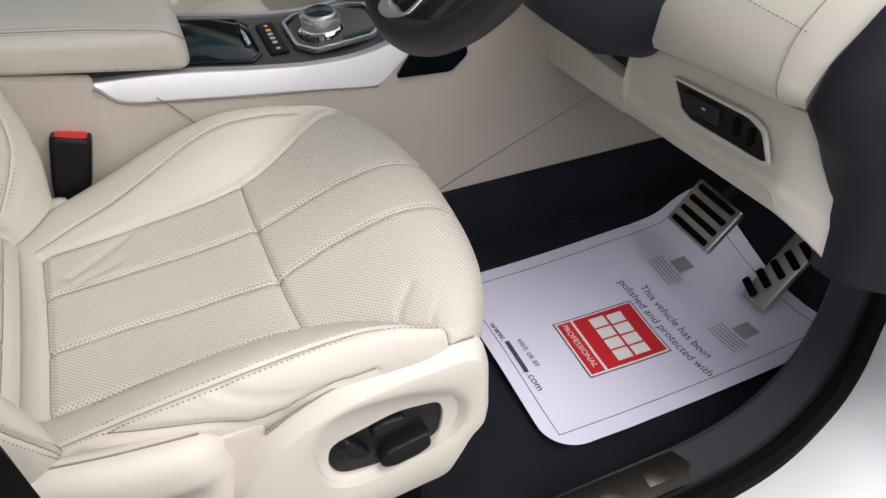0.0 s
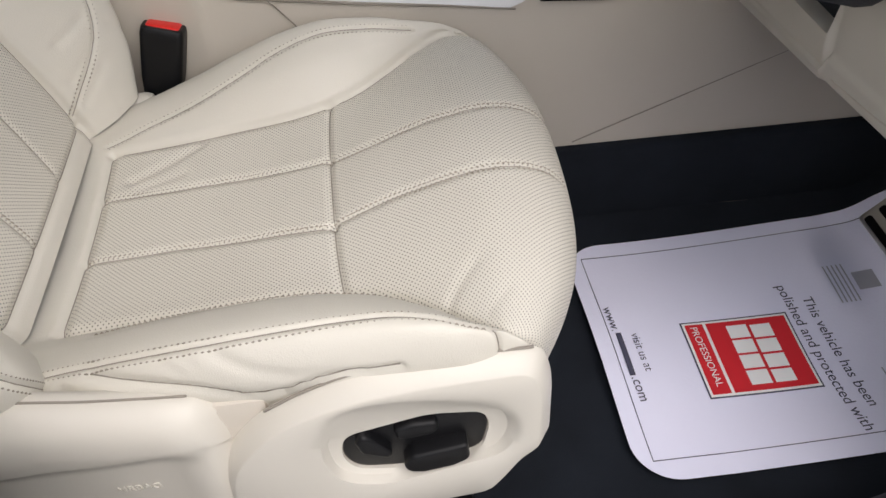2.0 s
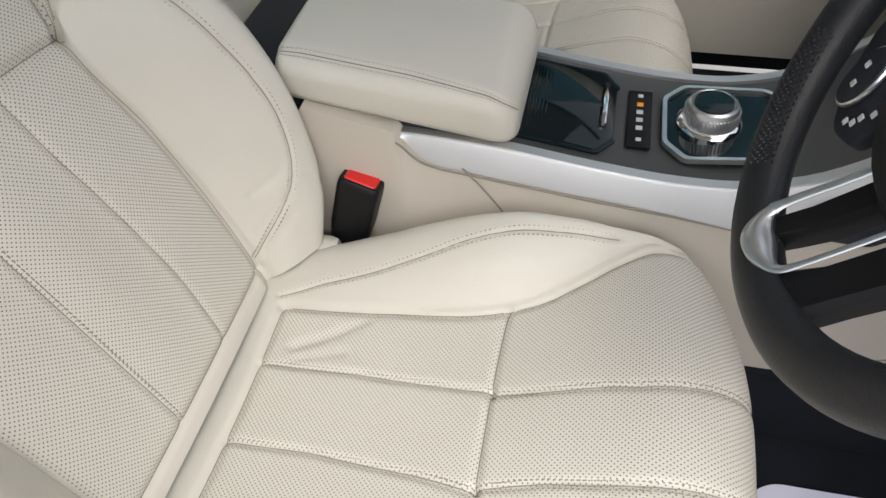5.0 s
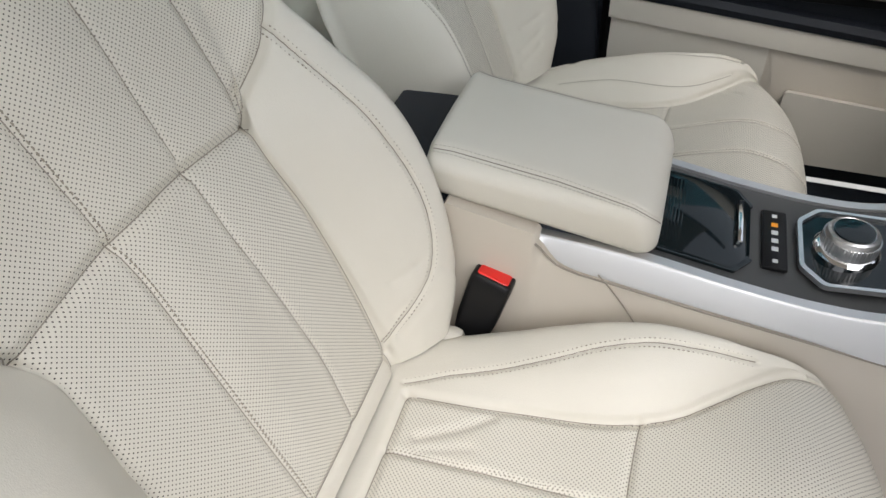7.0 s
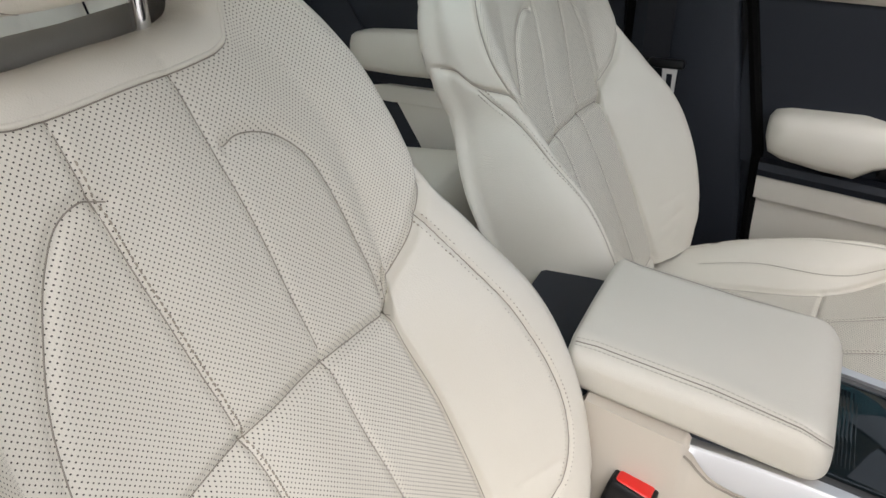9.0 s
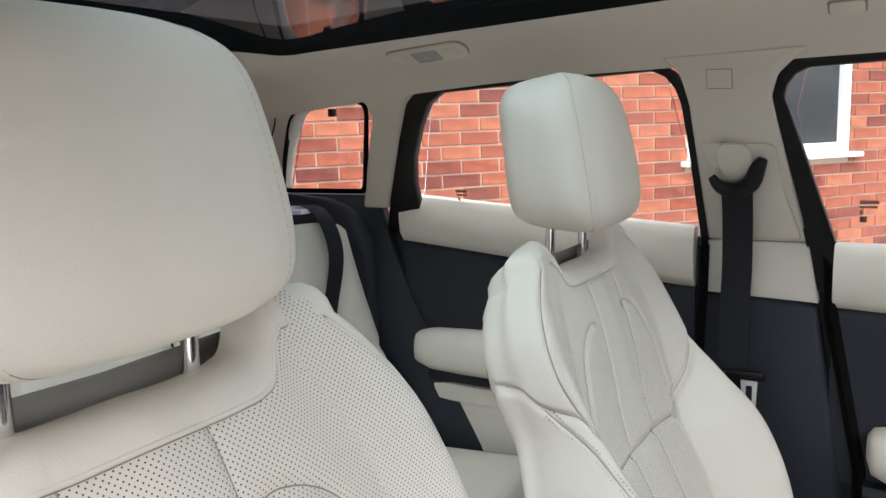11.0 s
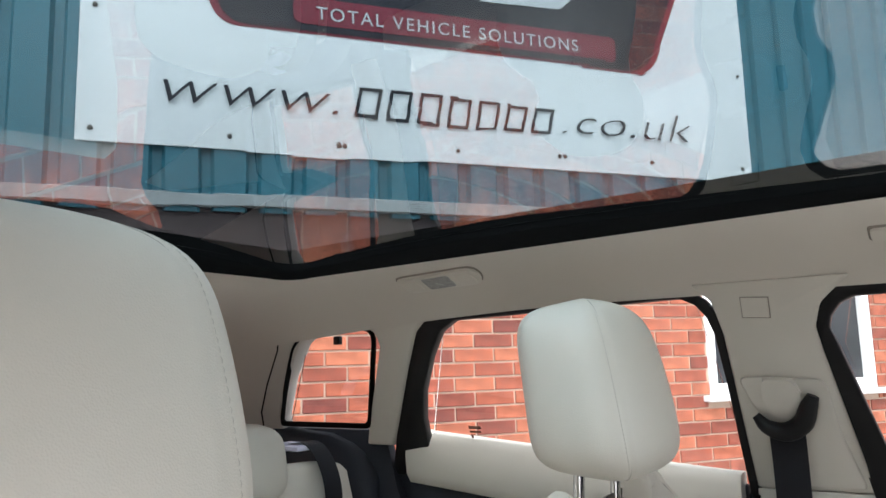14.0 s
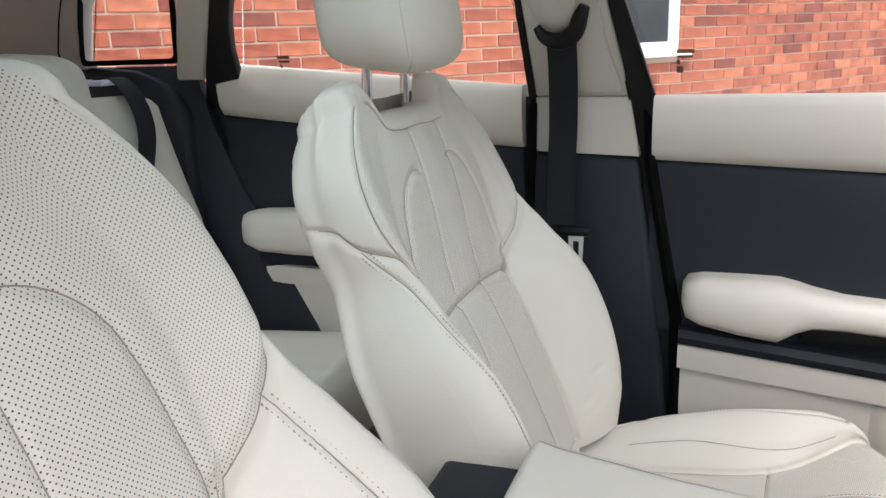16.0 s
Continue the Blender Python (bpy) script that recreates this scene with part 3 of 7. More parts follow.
def cushion_skin():
    """The seat cushion; rows run from the back over the nose."""
    half = np.concatenate([np.linspace(0, 1, 70)[:-1], np.linspace(1, 2.6, 30)[:-1], np.linspace(2.6, 3.4, 30)[:-1], np.linspace(3.4, 4, 12)[:-1], np.linspace(4, 6, 18)])
    gs = np.concatenate([-half[:0:-1], half])
    prof = np.array([(v.x, v.z) for v in curve_pts([(-0.055, 0, 0.676), (0.018, 0, 0.682), (0.13, 0, 0.693), (0.25, 0, 0.708), (0.33, 0, 0.724), (0.395, 0, 0.734), (0.444, 0, 0.722), (0.466, 0, 0.684), (0.458, 0, 0.62), (0.425, 0, 0.565)], 900)])
    seg = np.linalg.norm(np.diff(prof, axis=0), axis=1)
    arc = np.concatenate([[0], np.cumsum(seg)])
    rs = np.linspace(0, arc[-1], 270)
    cx, cz = np.interp(rs, arc, prof[:, 0]), np.interp(rs, arc, prof[:, 1])
    tx, tz = np.gradient(cx), np.gradient(cz)
    ln = np.hypot(tx, tz)
    nx, nz = -tz / ln, tx / ln
    E_ = smooth_interp(rs, [0, 0.073, 0.19, 0.31, 0.345, 0.38, 0.41, 0.44, 0.48, 0.53, 0.60, 0.72], [0.122, 0.122, 0.124, 0.136, 0.150, 0.176, 0.198, 0.213, 0.220, 0.220, 0.214, 0.205])
    W_ = smooth_interp(rs, [0, 0.07, 0.16, 0.3, 0.40, 0.46, 0.50, 0.55, 0.62, 0.70], [0.200, 0.212, 0.224, 0.230, 0.231, 0.231, 0.232, 0.232, 0.226, 0.216])
    H_ = smooth_interp(rs, [0, 0.07, 0.114, 0.16, 0.21, 0.26, 0.31, 0.36, 0.41, 0.46, 0.7], [0.003, 0.006, 0.014, 0.026, 0.042, 0.055, 0.058, 0.045, 0.023, 0.004, 0.0])
    nose = smooth_interp(rs, [0, 0.42, 0.50, 0.56, 0.70], [0, 0, 0.6, 1.0, 1.0])
    W2 = smooth_interp(rs, [0, 0.07, 0.16, 0.3, 0.40, 0.46, 0.50, 0.55, 0.62, 0.70], [0.204, 0.212, 0.220, 0.234, 0.237, 0.233, 0.232, 0.232, 0.226, 0.216])
    H2 = smooth_interp(rs, [0, 0.07, 0.14, 0.22, 0.30, 0.36, 0.42, 0.47, 0.52, 0.7], [0.012, 0.026, 0.046, 0.060, 0.061, 0.053, 0.033, 0.014, 0.002, 0.0])

    def controls(W, H, keep):
        c = np.zeros((len(rs), 7, 2))
        d = np.maximum(W - E_, 0.012)
        c[:, 0] = np.stack([E_ - 0.03, 0 * E_], 1)
        c[:, 1] = np.stack([E_, 0 * E_], 1)
        c[:, 2] = np.stack([E_ + 0.36 * d, 0.66 * H], 1)
        c[:, 3] = np.stack([E_ + 0.80 * d, H], 1)
        c[:, 4] = np.stack([W, H - 0.020], 1)
        c[:, 5] = np.stack([W - 0.002, H - 0.048 - 0.01 * keep], 1)
        c[:, 6] = np.stack([W - 0.025, H * 0 - 0.10], 1)
        return c

    ag = np.abs(gs)
    out = np.zeros((len(rs), len(gs), 2))
    ins = ag <= 1
    y_in = ag[ins][None] * E_[:, None]
    puff = smooth_interp(rs, [0, 0.25, 0.31, 0.36, 0.41, 0.46, 0.52, 0.70], [-0.006, -0.006, 0.001, 0.010, 0.017, 0.018, 0.012, 0.004])[:, None] * (1 - ag[ins] ** 2)[None]
    out[:, ins, 0], out[:, ins, 1] = y_in, puff
    far, near = gs > 1, gs < -1
    out[:, far] = catmull(controls(W_, H_, 0), ag[far])
    out[:, near] = catmull(controls(W2, H2, 1), ag[near])
    y = out[..., 0] * np.where(gs < 0, -1, 1)[None]
    h = out[..., 1]
    bow = (-0.078 * np.where(y < 0, 1.12, 0.82) * (np.abs(y) / 0.25) ** 3 + 0.05 * y + 0.003) * nose[:, None]
    P = np.stack([cx[:, None] + nx[:, None] * h + bow, y, cz[:, None] + nz[:, None] * h], axis=2)
    # the sides hang straight down, also round the nose
    sk = Skin(gs, rs, P, rs)
    if sk.N[100, len(gs) // 2][2] < 0:
        sk.side = 1
        sk.normals()
    return sk


# the twin-stitched seam down the inner bolster of each backrest: (across, height)
DRIVER_RIDGE = ((1.05, 0.030), (1.72, 0.058), (2.21, 0.081), (2.45, 0.1125), (2.54, 0.155), (2.52, 0.198), (2.47, 0.237), (2.44, 0.278), (2.36, 0.318), (2.21, 0.350), (2.12, 0.374))
PASSENGER_RIDGE = ((2.3, 0.03), (2.75, 0.08), (2.95, 0.13), (3.0, 0.20), (3.0, 0.27), (3.07, 0.309), (3.25, 0.350), (3.45, 0.385), (3.90, 0.417), (4.2, 0.436))


def seat_meshes(passenger):
    """All upholstery of one front seat, as (name, data, material key, label)."""
    out = []
    # backrest
    bk, smax = back_skin(passenger)

    def R(g, s):
        top = float(np.interp(abs(g), np.abs(bk.gs[len(bk.gs) // 2:]), smax[len(bk.gs) // 2:]))
        b = float(break_at(g))
        return s / b * VB if s <= b else VB + (s - b) / (top - b) * (1 - VB)

    gy = lambda y, s: y / float(np.interp(s, [0, 0.1, 0.2, 0.30, 0.345, 0.42, 0.5, 0.56], [0.150, 0.155, 0.155, 0.148, 0.160, 0.16, 0.142, 0.118]))
    ear_g = lambda s: float(np.interp(s, [0.40, 0.43, 0.46, 0.50, 0.54, 0.565, 0.59], [3.10, 3.25, 3.33, 3.25, 3.06, 2.86, 2.60]))
    seams, arches, lines, pipes = [], [], [], []
    vert = {}
    for sg in (-1, 1):
        v = [(sg * gy(float(np.interp(s, [0, 0.1, 0.18, 0.26, 0.32, 0.38, 0.43, 0.5, 0.56], [0.055, 0.065, 0.063, 0.058, 0.059, 0.053, 0.047, 0.038, 0.034] if sg > 0 else [0.036, 0.037, 0.036, 0.035, 0.034, 0.041, 0.050, 0.056, 0.056])), s) / (1.0 if sg > 0 else float(np.interp(s, [0.28, 0.36], [OUTER, 1.0]))), R(0.3, s)) for s in (0.022, 0.06, 0.1, 0.15, 0.2, 0.25, 0.30, 0.35, 0.4, 0.45, 0.5, 0.55)]
        v = fair(v)
        vert[sg] = v
        seams.append((v, 0.0022, 0.0034))
        arch = [(sg * gy(y, s), R(gy(y, s), s)) for y, s in (((0.049, 0.494), (0.065, 0.497), (0.088, 0.490), (0.108, 0.475), (0.122, 0.455), (0.132, 0.428), (0.144, 0.365), (0.150, 0.302)) if sg > 0 else ((0.047, 0.497), (0.062, 0.503), (0.082, 0.497), (0.098, 0.479), (0.112, 0.455), (0.131, 0.415), (0.142, 0.36), (0.150, 0.302)))]
        arches.append((fair(arch, 40), 0.0036, 0.005))
        edge = [(sg * 1.0, R(1, s)) for s in np.linspace(0.0, 0.335, 9)]
        seams.append((edge, 0.006, 0.006))
        pleat = [(sg * g, VB) for g in np.linspace(1.04, 2.9, 20)]
        seams.append((pleat, 0.007, 0.006))
        tuck = [(sg * g, VB) for g in np.linspace(2.9, 5.3, 18)]
        seams.append((tuck, 0.005, 0.006))
        ridge = fair([(sg * g, R(g, s)) for g, s in (PASSENGER_RIDGE if passenger else DRIVER_RIDGE)] if sg > 0 else [(-g, R(g, s)) for g, s in ((2.8, 0.012), (3.15, 0.05), (3.35, 0.10), (3.42, 0.16), (3.42, 0.22), (3.42, 0.28), (3.38, 0.345), (3.42, 0.41), (3.55, 0.436))])
        seams.append((ridge, 0.0026, 0.0024))
        sidejoin = [(sg * 5.9, R(5.9, s)) for s in np.linspace(0.0, 0.55, 12)]
        seams.append((sidejoin, 0.003, 0.004))
        ear = fair([(sg * ear_g(s), R(ear_g(s), s)) for s in np.linspace(0.425, 0.588, 9)])
        seams.append((ear, 0.0030, 0.0035))
        pipes.append(ear)
        lines += [("ridge", ridge, 0.0046), ("ridge", ridge, -0.0046)] + ([("side", v[:-1], -0.0036)] if sg < 0 else [])
    foot = [(g, R(g, 0.020)) for g in np.linspace(-1, 1, 15)]
    seams.append((foot, 0.004, 0.005))
    cross = [(g, VB) for g in np.linspace(-1, 1, 15)]
    seams.append((cross, 0.007, 0.006))
    collar = [(g, 0.992) for g in np.linspace(-1.45, 1.45, 59)]
    pipes.append(collar)
    seams.append((collar, 0.0020, 0.003))
    folds = []
    for sg in (-1, 1):
        for a, b in (((2.15, 0.078), (1.45, 0.060)), ((2.2, 0.105), (1.6, 0.098)), ((2.1, 0.056), (1.4, 0.034)), ((3.3, 0.06), (2.6, 0.085))):
            folds.append(([(sg * a[0], R(a[0], a[1])), (sg * b[0], R(b[0], b[1]))], 0.0013, 0.0055))
    bk.press(seams + arches + folds)
    crease = np.exp(-((np.abs(bk.gs)[None] - 1.9) / 0.6) ** 2) * np.exp(-((bk.rs[:, None] - 0.10) / 0.07) ** 2)
    bk.ripple(0.0010, 28.0, crease)
    bk.normals()
    A = np.abs
    eg = lambda R_: np.interp(R_, [R(3.1, 0.40), R(3.25, 0.43), R(3.33, 0.46), R(3.25, 0.50), R(3.06, 0.54), R(2.86, 0.565), R(2.6, 0.59), 1.05, 1.1], [3.10, 3.25, 3.33, 3.25, 3.06, 2.86, 2.60, 1.9, 1.2])
    upper = lambda G, R_: (R_ >= VB) & (A(G) < eg(R_)) & (R_ <= np.where(A(G) < 1.45, 0.992, 1.06))
    out.append(("lower_back_panel", bk.cut(lambda G, R_: (A(G) < 0.985) & (R_ < VB) & (R_ >= 0.020 / 0.306 * VB)), "perf", "perforated cream leather with stitched seams"))
    out.append(("back_roll", bk.cut(lambda G, R_: (A(G) < 1) & (R_ < 0.020 / 0.306 * VB)), "leather", "plain leather roll at the foot of the backrest"))
    out.append(("upper_back_panel", bk.cut(lambda G, R_: upper(G, R_)), "perf", "perforated cream leather with arched seams"))
    for sg, nm in ((1, "back_bolster"), (-1, "back_bolster")):
        out.append((nm, bk.cut(lambda G, R_: (G * sg >= np.where(R_ >= 0.020 / 0.306 * VB, 0.985, 1)) & (G * sg < 4) & (R_ < VB)), "leather", "plain leather bolster with twin stitching"))
    out.append(("back_shell", bk.cut(lambda G, R_: (A(G) >= 4) | ((R_ >= VB) & ~upper(G, R_))), "leather", "plain leather sides and rear"))
    st = []
    for _, p, off in lines:
        st.append(bk.line(p, 0.0009, off))
    out.append(("back_stitching", stitch_rows(st, 0.0048, 0.0035, 0.0009), "thread", "cream twin stitching"))
    for p in pipes:
        out.append(("piping", tube([Vector(q) for q in bk.line(p, 0.0004, 0.0024)[0][::3]], 0.0021, 8), "leather", "thin leather piping along the shoulder"))
    gaps = [bk.line(p, 0.0, 0.0) for p, d_, w_ in seams + arches]
    out.append(("back_seam", seam_gaps(gaps), "seam", "dark seam line"))
    # cushion
    cu = cushion_skin()
    xr = lambda x: x + 0.056 + (0.004 if x > 0.2 else 0)
    lines, seams = [], []
    for sg in (-1, 1):
        rear = [(y / 0.124, xr(x)) for y, x in (((0.055, 0.018), (0.054, 0.12), (0.046, 0.2), (0.038, 0.25)) if sg > 0 else ((-0.033, 0.018), (-0.032, 0.1), (-0.042, 0.2), (-0.050, 0.25)))]
        front = [(y / float(np.interp(xr(x), cu.rs, cu.arc[:, np.argmin(A(cu.gs - 1))])), xr(x)) for y, x in (((0.038, 0.25), (0.040, 0.32), (0.043, 0.375), (0.055, 0.43), (0.070, 0.49)) if sg > 0 else ((-0.052, 0.25), (-0.047, 0.31), (-0.047, 0.36), (-0.042, 0.41), (-0.034, 0.47)))]
        seams += [(rear, 0.0035, 0.004), (front, 0.003, 0.0038)]
        edge = [(sg * 1.0, r) for r in np.linspace(xr(0.018), xr(0.46), 20)]
        seams.append((edge, 0.005, 0.005))
        ridge = fair([(sg * g, xr(x)) for g, x in ((1.4, 0.010), (1.65, 0.035), (1.85, 0.058), (2.05, 0.111), (2.25, 0.162), (2.42, 0.196), (2.54, 0.228), (2.58, 0.262), (2.54, 0.295), (2.40, 0.325), (2.2, 0.352))] if sg > 0 else [(sg * g, xr(x)) for g, x in ((2.70, -0.02), (2.85, 0.04), (3.03, 0.088), (3.12, 0.128), (3.12, 0.166), (3.05, 0.205), (2.97, 0.235), (2.88, 0.268), (2.76, 0.305), (2.66, 0.345), (2.62, 0.378))])
        seams.append((ridge, 0.0026, 0.0024))
        lines += [(rear, 0.004), (front, 0.004), (front, -0.004), (ridge, 0.0046), (ridge, -0.0046)]
    cross = [(g, xr(0.25)) for g in np.linspace(-1, 1, 9)]
    seams.append((cross, 0.0035, 0.004))
    bite = [(g, xr(0.018)) for g in np.linspace(-1, 1, 9)]
    seams.append((bite, 0.004, 0.005))
    skirt = [(g, xr(0.47) + 0.03) for g in np.linspace(-4, 4, 17)]
    seams.append((skirt, 0.003, 0.004))
    folds = [([(0.62, xr(0.045)), (0.78, xr(0.085)), (0.93, xr(0.115))], 0.003, 0.006), ([(0.5, xr(0.05)), (0.62, xr(0.10))], 0.002, 0.005),
             ([(-0.70, xr(0.37)), (-0.84, xr(0.347)), (-0.97, xr(0.335))], 0.0018, 0.005), ([(-0.80, xr(0.40)), (-0.92, xr(0.375))], 0.0012, 0.004),
             ([(-3.35, xr(0.155)), (-3.6, xr(0.162)), (-3.95, xr(0.175)), (-4.3, xr(0.20)), (-4.45, xr(0.24))], 0.0016, 0.006), ([(-3.3, xr(0.045)), (-3.7, xr(0.058)), (-4.1, xr(0.075))], 0.0022, 0.004),
             ([(-3.3, xr(0.12)), (-3.5, xr(0.124)), (-3.7, xr(0.13))], 0.0008, 0.004), ([(-3.3, xr(0.135)), (-3.55, xr(0.14))], 0.0007, 0.004)]
    tuck = fair([(-3.16, xr(0.070)), (-3.45, xr(0.085)), (-3.75, xr(0.105)), (-4.12, xr(0.131)), (-4.55, xr(0.150)), (-4.82, xr(0.166)), (-4.80, xr(0.190)), (-4.56, xr(0.214)), (-4.43, xr(0.245)), (-4.38, xr(0.275))])
    seams.append((tuck, 0.0036, 0.0040))
    seams.append((fair([(-2.62, xr(0.378)), (-3.0, xr(0.382)), (-3.5, xr(0.386)), (-4.2, xr(0.388))]), 0.0028, 0.0034))
    flank = fair([(-1.93, xr(0.06)), (-1.95, xr(0.10)), (-1.93, xr(0.15)), (-1.8, xr(0.20)), (-1.66, xr(0.25)), (-1.6, xr(0.30)), (-1.7, xr(0.35))])
    folds.append((flank, 0.0011, 0.003))
    lines.append((flank, 0.0028))
    cu.press(seams + folds)
    wr = np.exp(-((A(cu.gs)[None] - 3.6) / 0.9) ** 2) * np.exp(-((cu.rs[:, None] - 0.13) / 0.09) ** 2)
    wr2 = np.exp(-((A(cu.gs)[None] - 0.75) / 0.22) ** 2) * np.exp(-((cu.rs[:, None] - xr(0.10)) / 0.05) ** 2)
    wr3 = np.exp(-((A(cu.gs)[None] - 0.9) / 0.12) ** 2) * np.exp(-((cu.rs[:, None] - xr(0.34)) / 0.03) ** 2)
    cu.ripple(0.003, 26.0, 0.4 * wr + 0.7 * wr2 + 0.8 * wr3)
    cu.normals()
    r0, r1 = xr(0.018), xr(0.25)
    out.append(("seat_rear_strip", cu.cut(lambda G, R_: (A(G) < 1) & (R_ < r0)), "leather", "plain leather strip"))
    out.append(("seat_panel", cu.cut(lambda G, R_: (A(G) < 1) & (R_ >= r0) & (R_ < r1)), "perf", "perforated cream leather with two long seams"))
    out.append(("thigh_panel", cu.cut(lambda G, R_: (A(G) < 1) & (R_ >= r1) & (R_ < xr(0.47) + 0.03)), "perf", "perforated cream leather rolled over the front"))
    for sg in (1, -1):
        out.append(("seat_bolster", cu.cut(lambda G, R_: (G * sg >= 1) & (R_ < xr(0.47) + 0.03)), "leather", "plain leather bolster with twin stitching"))
    out.append(("front_skirt", cu.cut(lambda G, R_: R_ >= xr(0.47) + 0.03) , "leather", "plain leather under the seat front"))
    out.append(("seat_seam", seam_gaps([cu.line(p, 0.0, 0.0) for p, d_, w_ in seams]), "seam", "dark seam line"))
    out.append(("seat_stitching", stitch_rows([cu.line(p, 0.0009, o) for p, o in lines], 0.0048, 0.0035, 0.0009), "thread", "cream twin stitching"))
    return out


def headrest_point(x, z, tall, t, v, grow=0.0):
    """A place on a padded block with rounded edges; t runs round it, v up it."""
    k = max(0.02, 1 - abs(2 * v - 1) ** ((7.5 if tall < 0.19 else 6.0) if v > 0.5 else 7.5)) ** (1 / 2.6)
    wy = (0.126 if tall < 0.19 else 0.130) * (1 - (0.10 if tall < 0.19 else 0.20) * max(0, (v - 0.25) / 0.75) ** 2 - 0.08 * max(0, (0.35 - v) / 0.35) ** 2) + grow
    wx = 0.066 * (1 - 0.10 * v) + grow
    c, s = math.cos(t), math.sin(t)
    px, py = math.copysign(abs(c) ** 0.58, c) * wx, math.copysign(abs(s) ** 0.58, s) * wy
    f = max(k, 0.02)
    lean = 0.03 * (v - 0.5) - 0.012 * math.cos((v - 0.4) * 2.2)
    return Vector((x + px * f - lean, py * f, z + tall * (v - 0.5) + 0.008 * (px / 0.06) * (v - 0.5)))


def headrest_mesh(x, z, tall=0.204):
    vv = [0.5 - 0.5 * math.cos(math.pi * j / 44) for j in range(45)]
    loops = []
    for v in vv:
        lp = []
        for i in range(96):
            t = 2 * math.pi * i / 96
            p = headrest_point(x, z, tall, t, v)
            # pressed in along the seam at each front corner
            g = 0.0014 * math.exp(-((abs(math.atan2(math.sin(t), math.cos(t))) - 0.62) / 0.055) ** 2)
            q = headrest_point(x, z, tall, t, v, -g)
            lp.append(q)
        loops.append(lp)
    return loft(loops)


def headrest_stitches(x, z, tall):
    lines = []
    for sg in (-1, 1):
        for off in (0.69,):
            vs_ = np.linspace(0.04, 0.955, 70)
            pts = np.array([headrest_point(x, z, tall, sg * off, v, 0.0003) for v in vs_])
            nrm = np.tile(np.array([0.62, 0.78 * sg, 0.0]), (70, 1))
            lines.append((pts, nrm))
    return lines


def headrest_seams(x, z, tall):
    return joined(*[tube([headrest_point(x, z, tall, sg * 0.62, v, -0.0018) for v in np.linspace(0.02, 0.975, 50)], 0.0007, 5) for sg in (-1, 1)])


def front_seat(at_x, at_y, dz, hr_z, mirror, label, group):
    """One front seat: upholstery, headrest, posts and base. mirror: -1 for the seat whose outer side is at -y."""
    ob = thing("front_seat", (at_x, at_y, 0.43 + dz), label, "car seat", group)
    made = [(nm, mesh_of(nm, data, M[mk], True, (0, 0, 0.43), 50), lab) for nm, data, mk, lab in seat_meshes(mirror > 0)]
    dims = (-0.262, 0.007, 0.178) if mirror < 0 else (-0.245, 0.0, 0.204)
    made.append(("headrest", mesh_of("headrest", headrest_mesh(*dims), M["leather"], True, (0, 0, 0.43), 60), "plain cream leather padded headrest"))
    made.append(("headrest_post", mesh_of("headrest_post", tube([(-0.247, 0, -0.195), (-0.238, 0, -0.03)], 0.0065, 14), M["chrome"], True, (0, 0, 0.43)), "chrome post"))
    made.append(("post_collar", mesh_of("post_collar", lathe([(0.021, -0.006), (0.021, 0.004), (0.017, 0.009), (0.009, 0.010), (0.007, 0.004)], 24), M["plastic"], True, (0, 0, 0.43)), "cream plastic collar"))
    head = None
    for nm, me, lab in made:
        if nm == "post_collar":
            for sg in (-1, 1):
                o = new(nm, me)
                o.parent = ob
                o.location = (-0.243, sg * 0.058, 1.201)
                tagged(o, lab)
            continue
        if nm == "headrest_post":
            for sg in (-1, 1):
                o = new(nm, me)
                o.parent = head
                o.location = (0, sg * 0.058, 0)
                tagged(o, lab)
            continue
        if mirror > 0 and nm != "headrest":
            me.transform(Matrix.Diagonal((1, -1, 1, 1)))
            me.flip_normals()
            if nm.startswith(("seat", "thigh")):
                me.transform(Matrix.Translation((0, 0, -0.018)))
        o = new(nm, me)
        o.parent = ob
        tagged(o, lab, kind="stuff" if "stitching" in nm or nm.endswith("_seam") else "")
        if nm == "headrest":
            o.location = (0, 0, hr_z - dz)
            head = o
            for n2, data, mk in (("headrest_stitching", stitch_rows(headrest_stitches(*dims), 0.0048, 0.0034, 0.0004), "paler_thread"), ("headrest_seam", headrest_seams(*dims), "seam")):
                s_ = new(n2, mesh_of(n2, data, M[mk], True, (0, 0, 0.43), 50))
                s_.parent = o
                tagged(s_, "", kind="stuff")
    part("seat_base", box(at_x - 0.02, at_x + 0.40, at_y - 0.2, at_y + 0.2, 0.47, 0.655 + dz, 0.02), M["plastic_low"], ob, "beige plastic base")
    for yy in (-0.17, 0.17):
        part("seat_rail", box(at_x - 0.12, at_x + 0.36, at_y + yy - 0.02, at_y + yy + 0.02, 0.415, 0.475, 0.006), M["black"], ob, "black steel seat rail")
    return ob


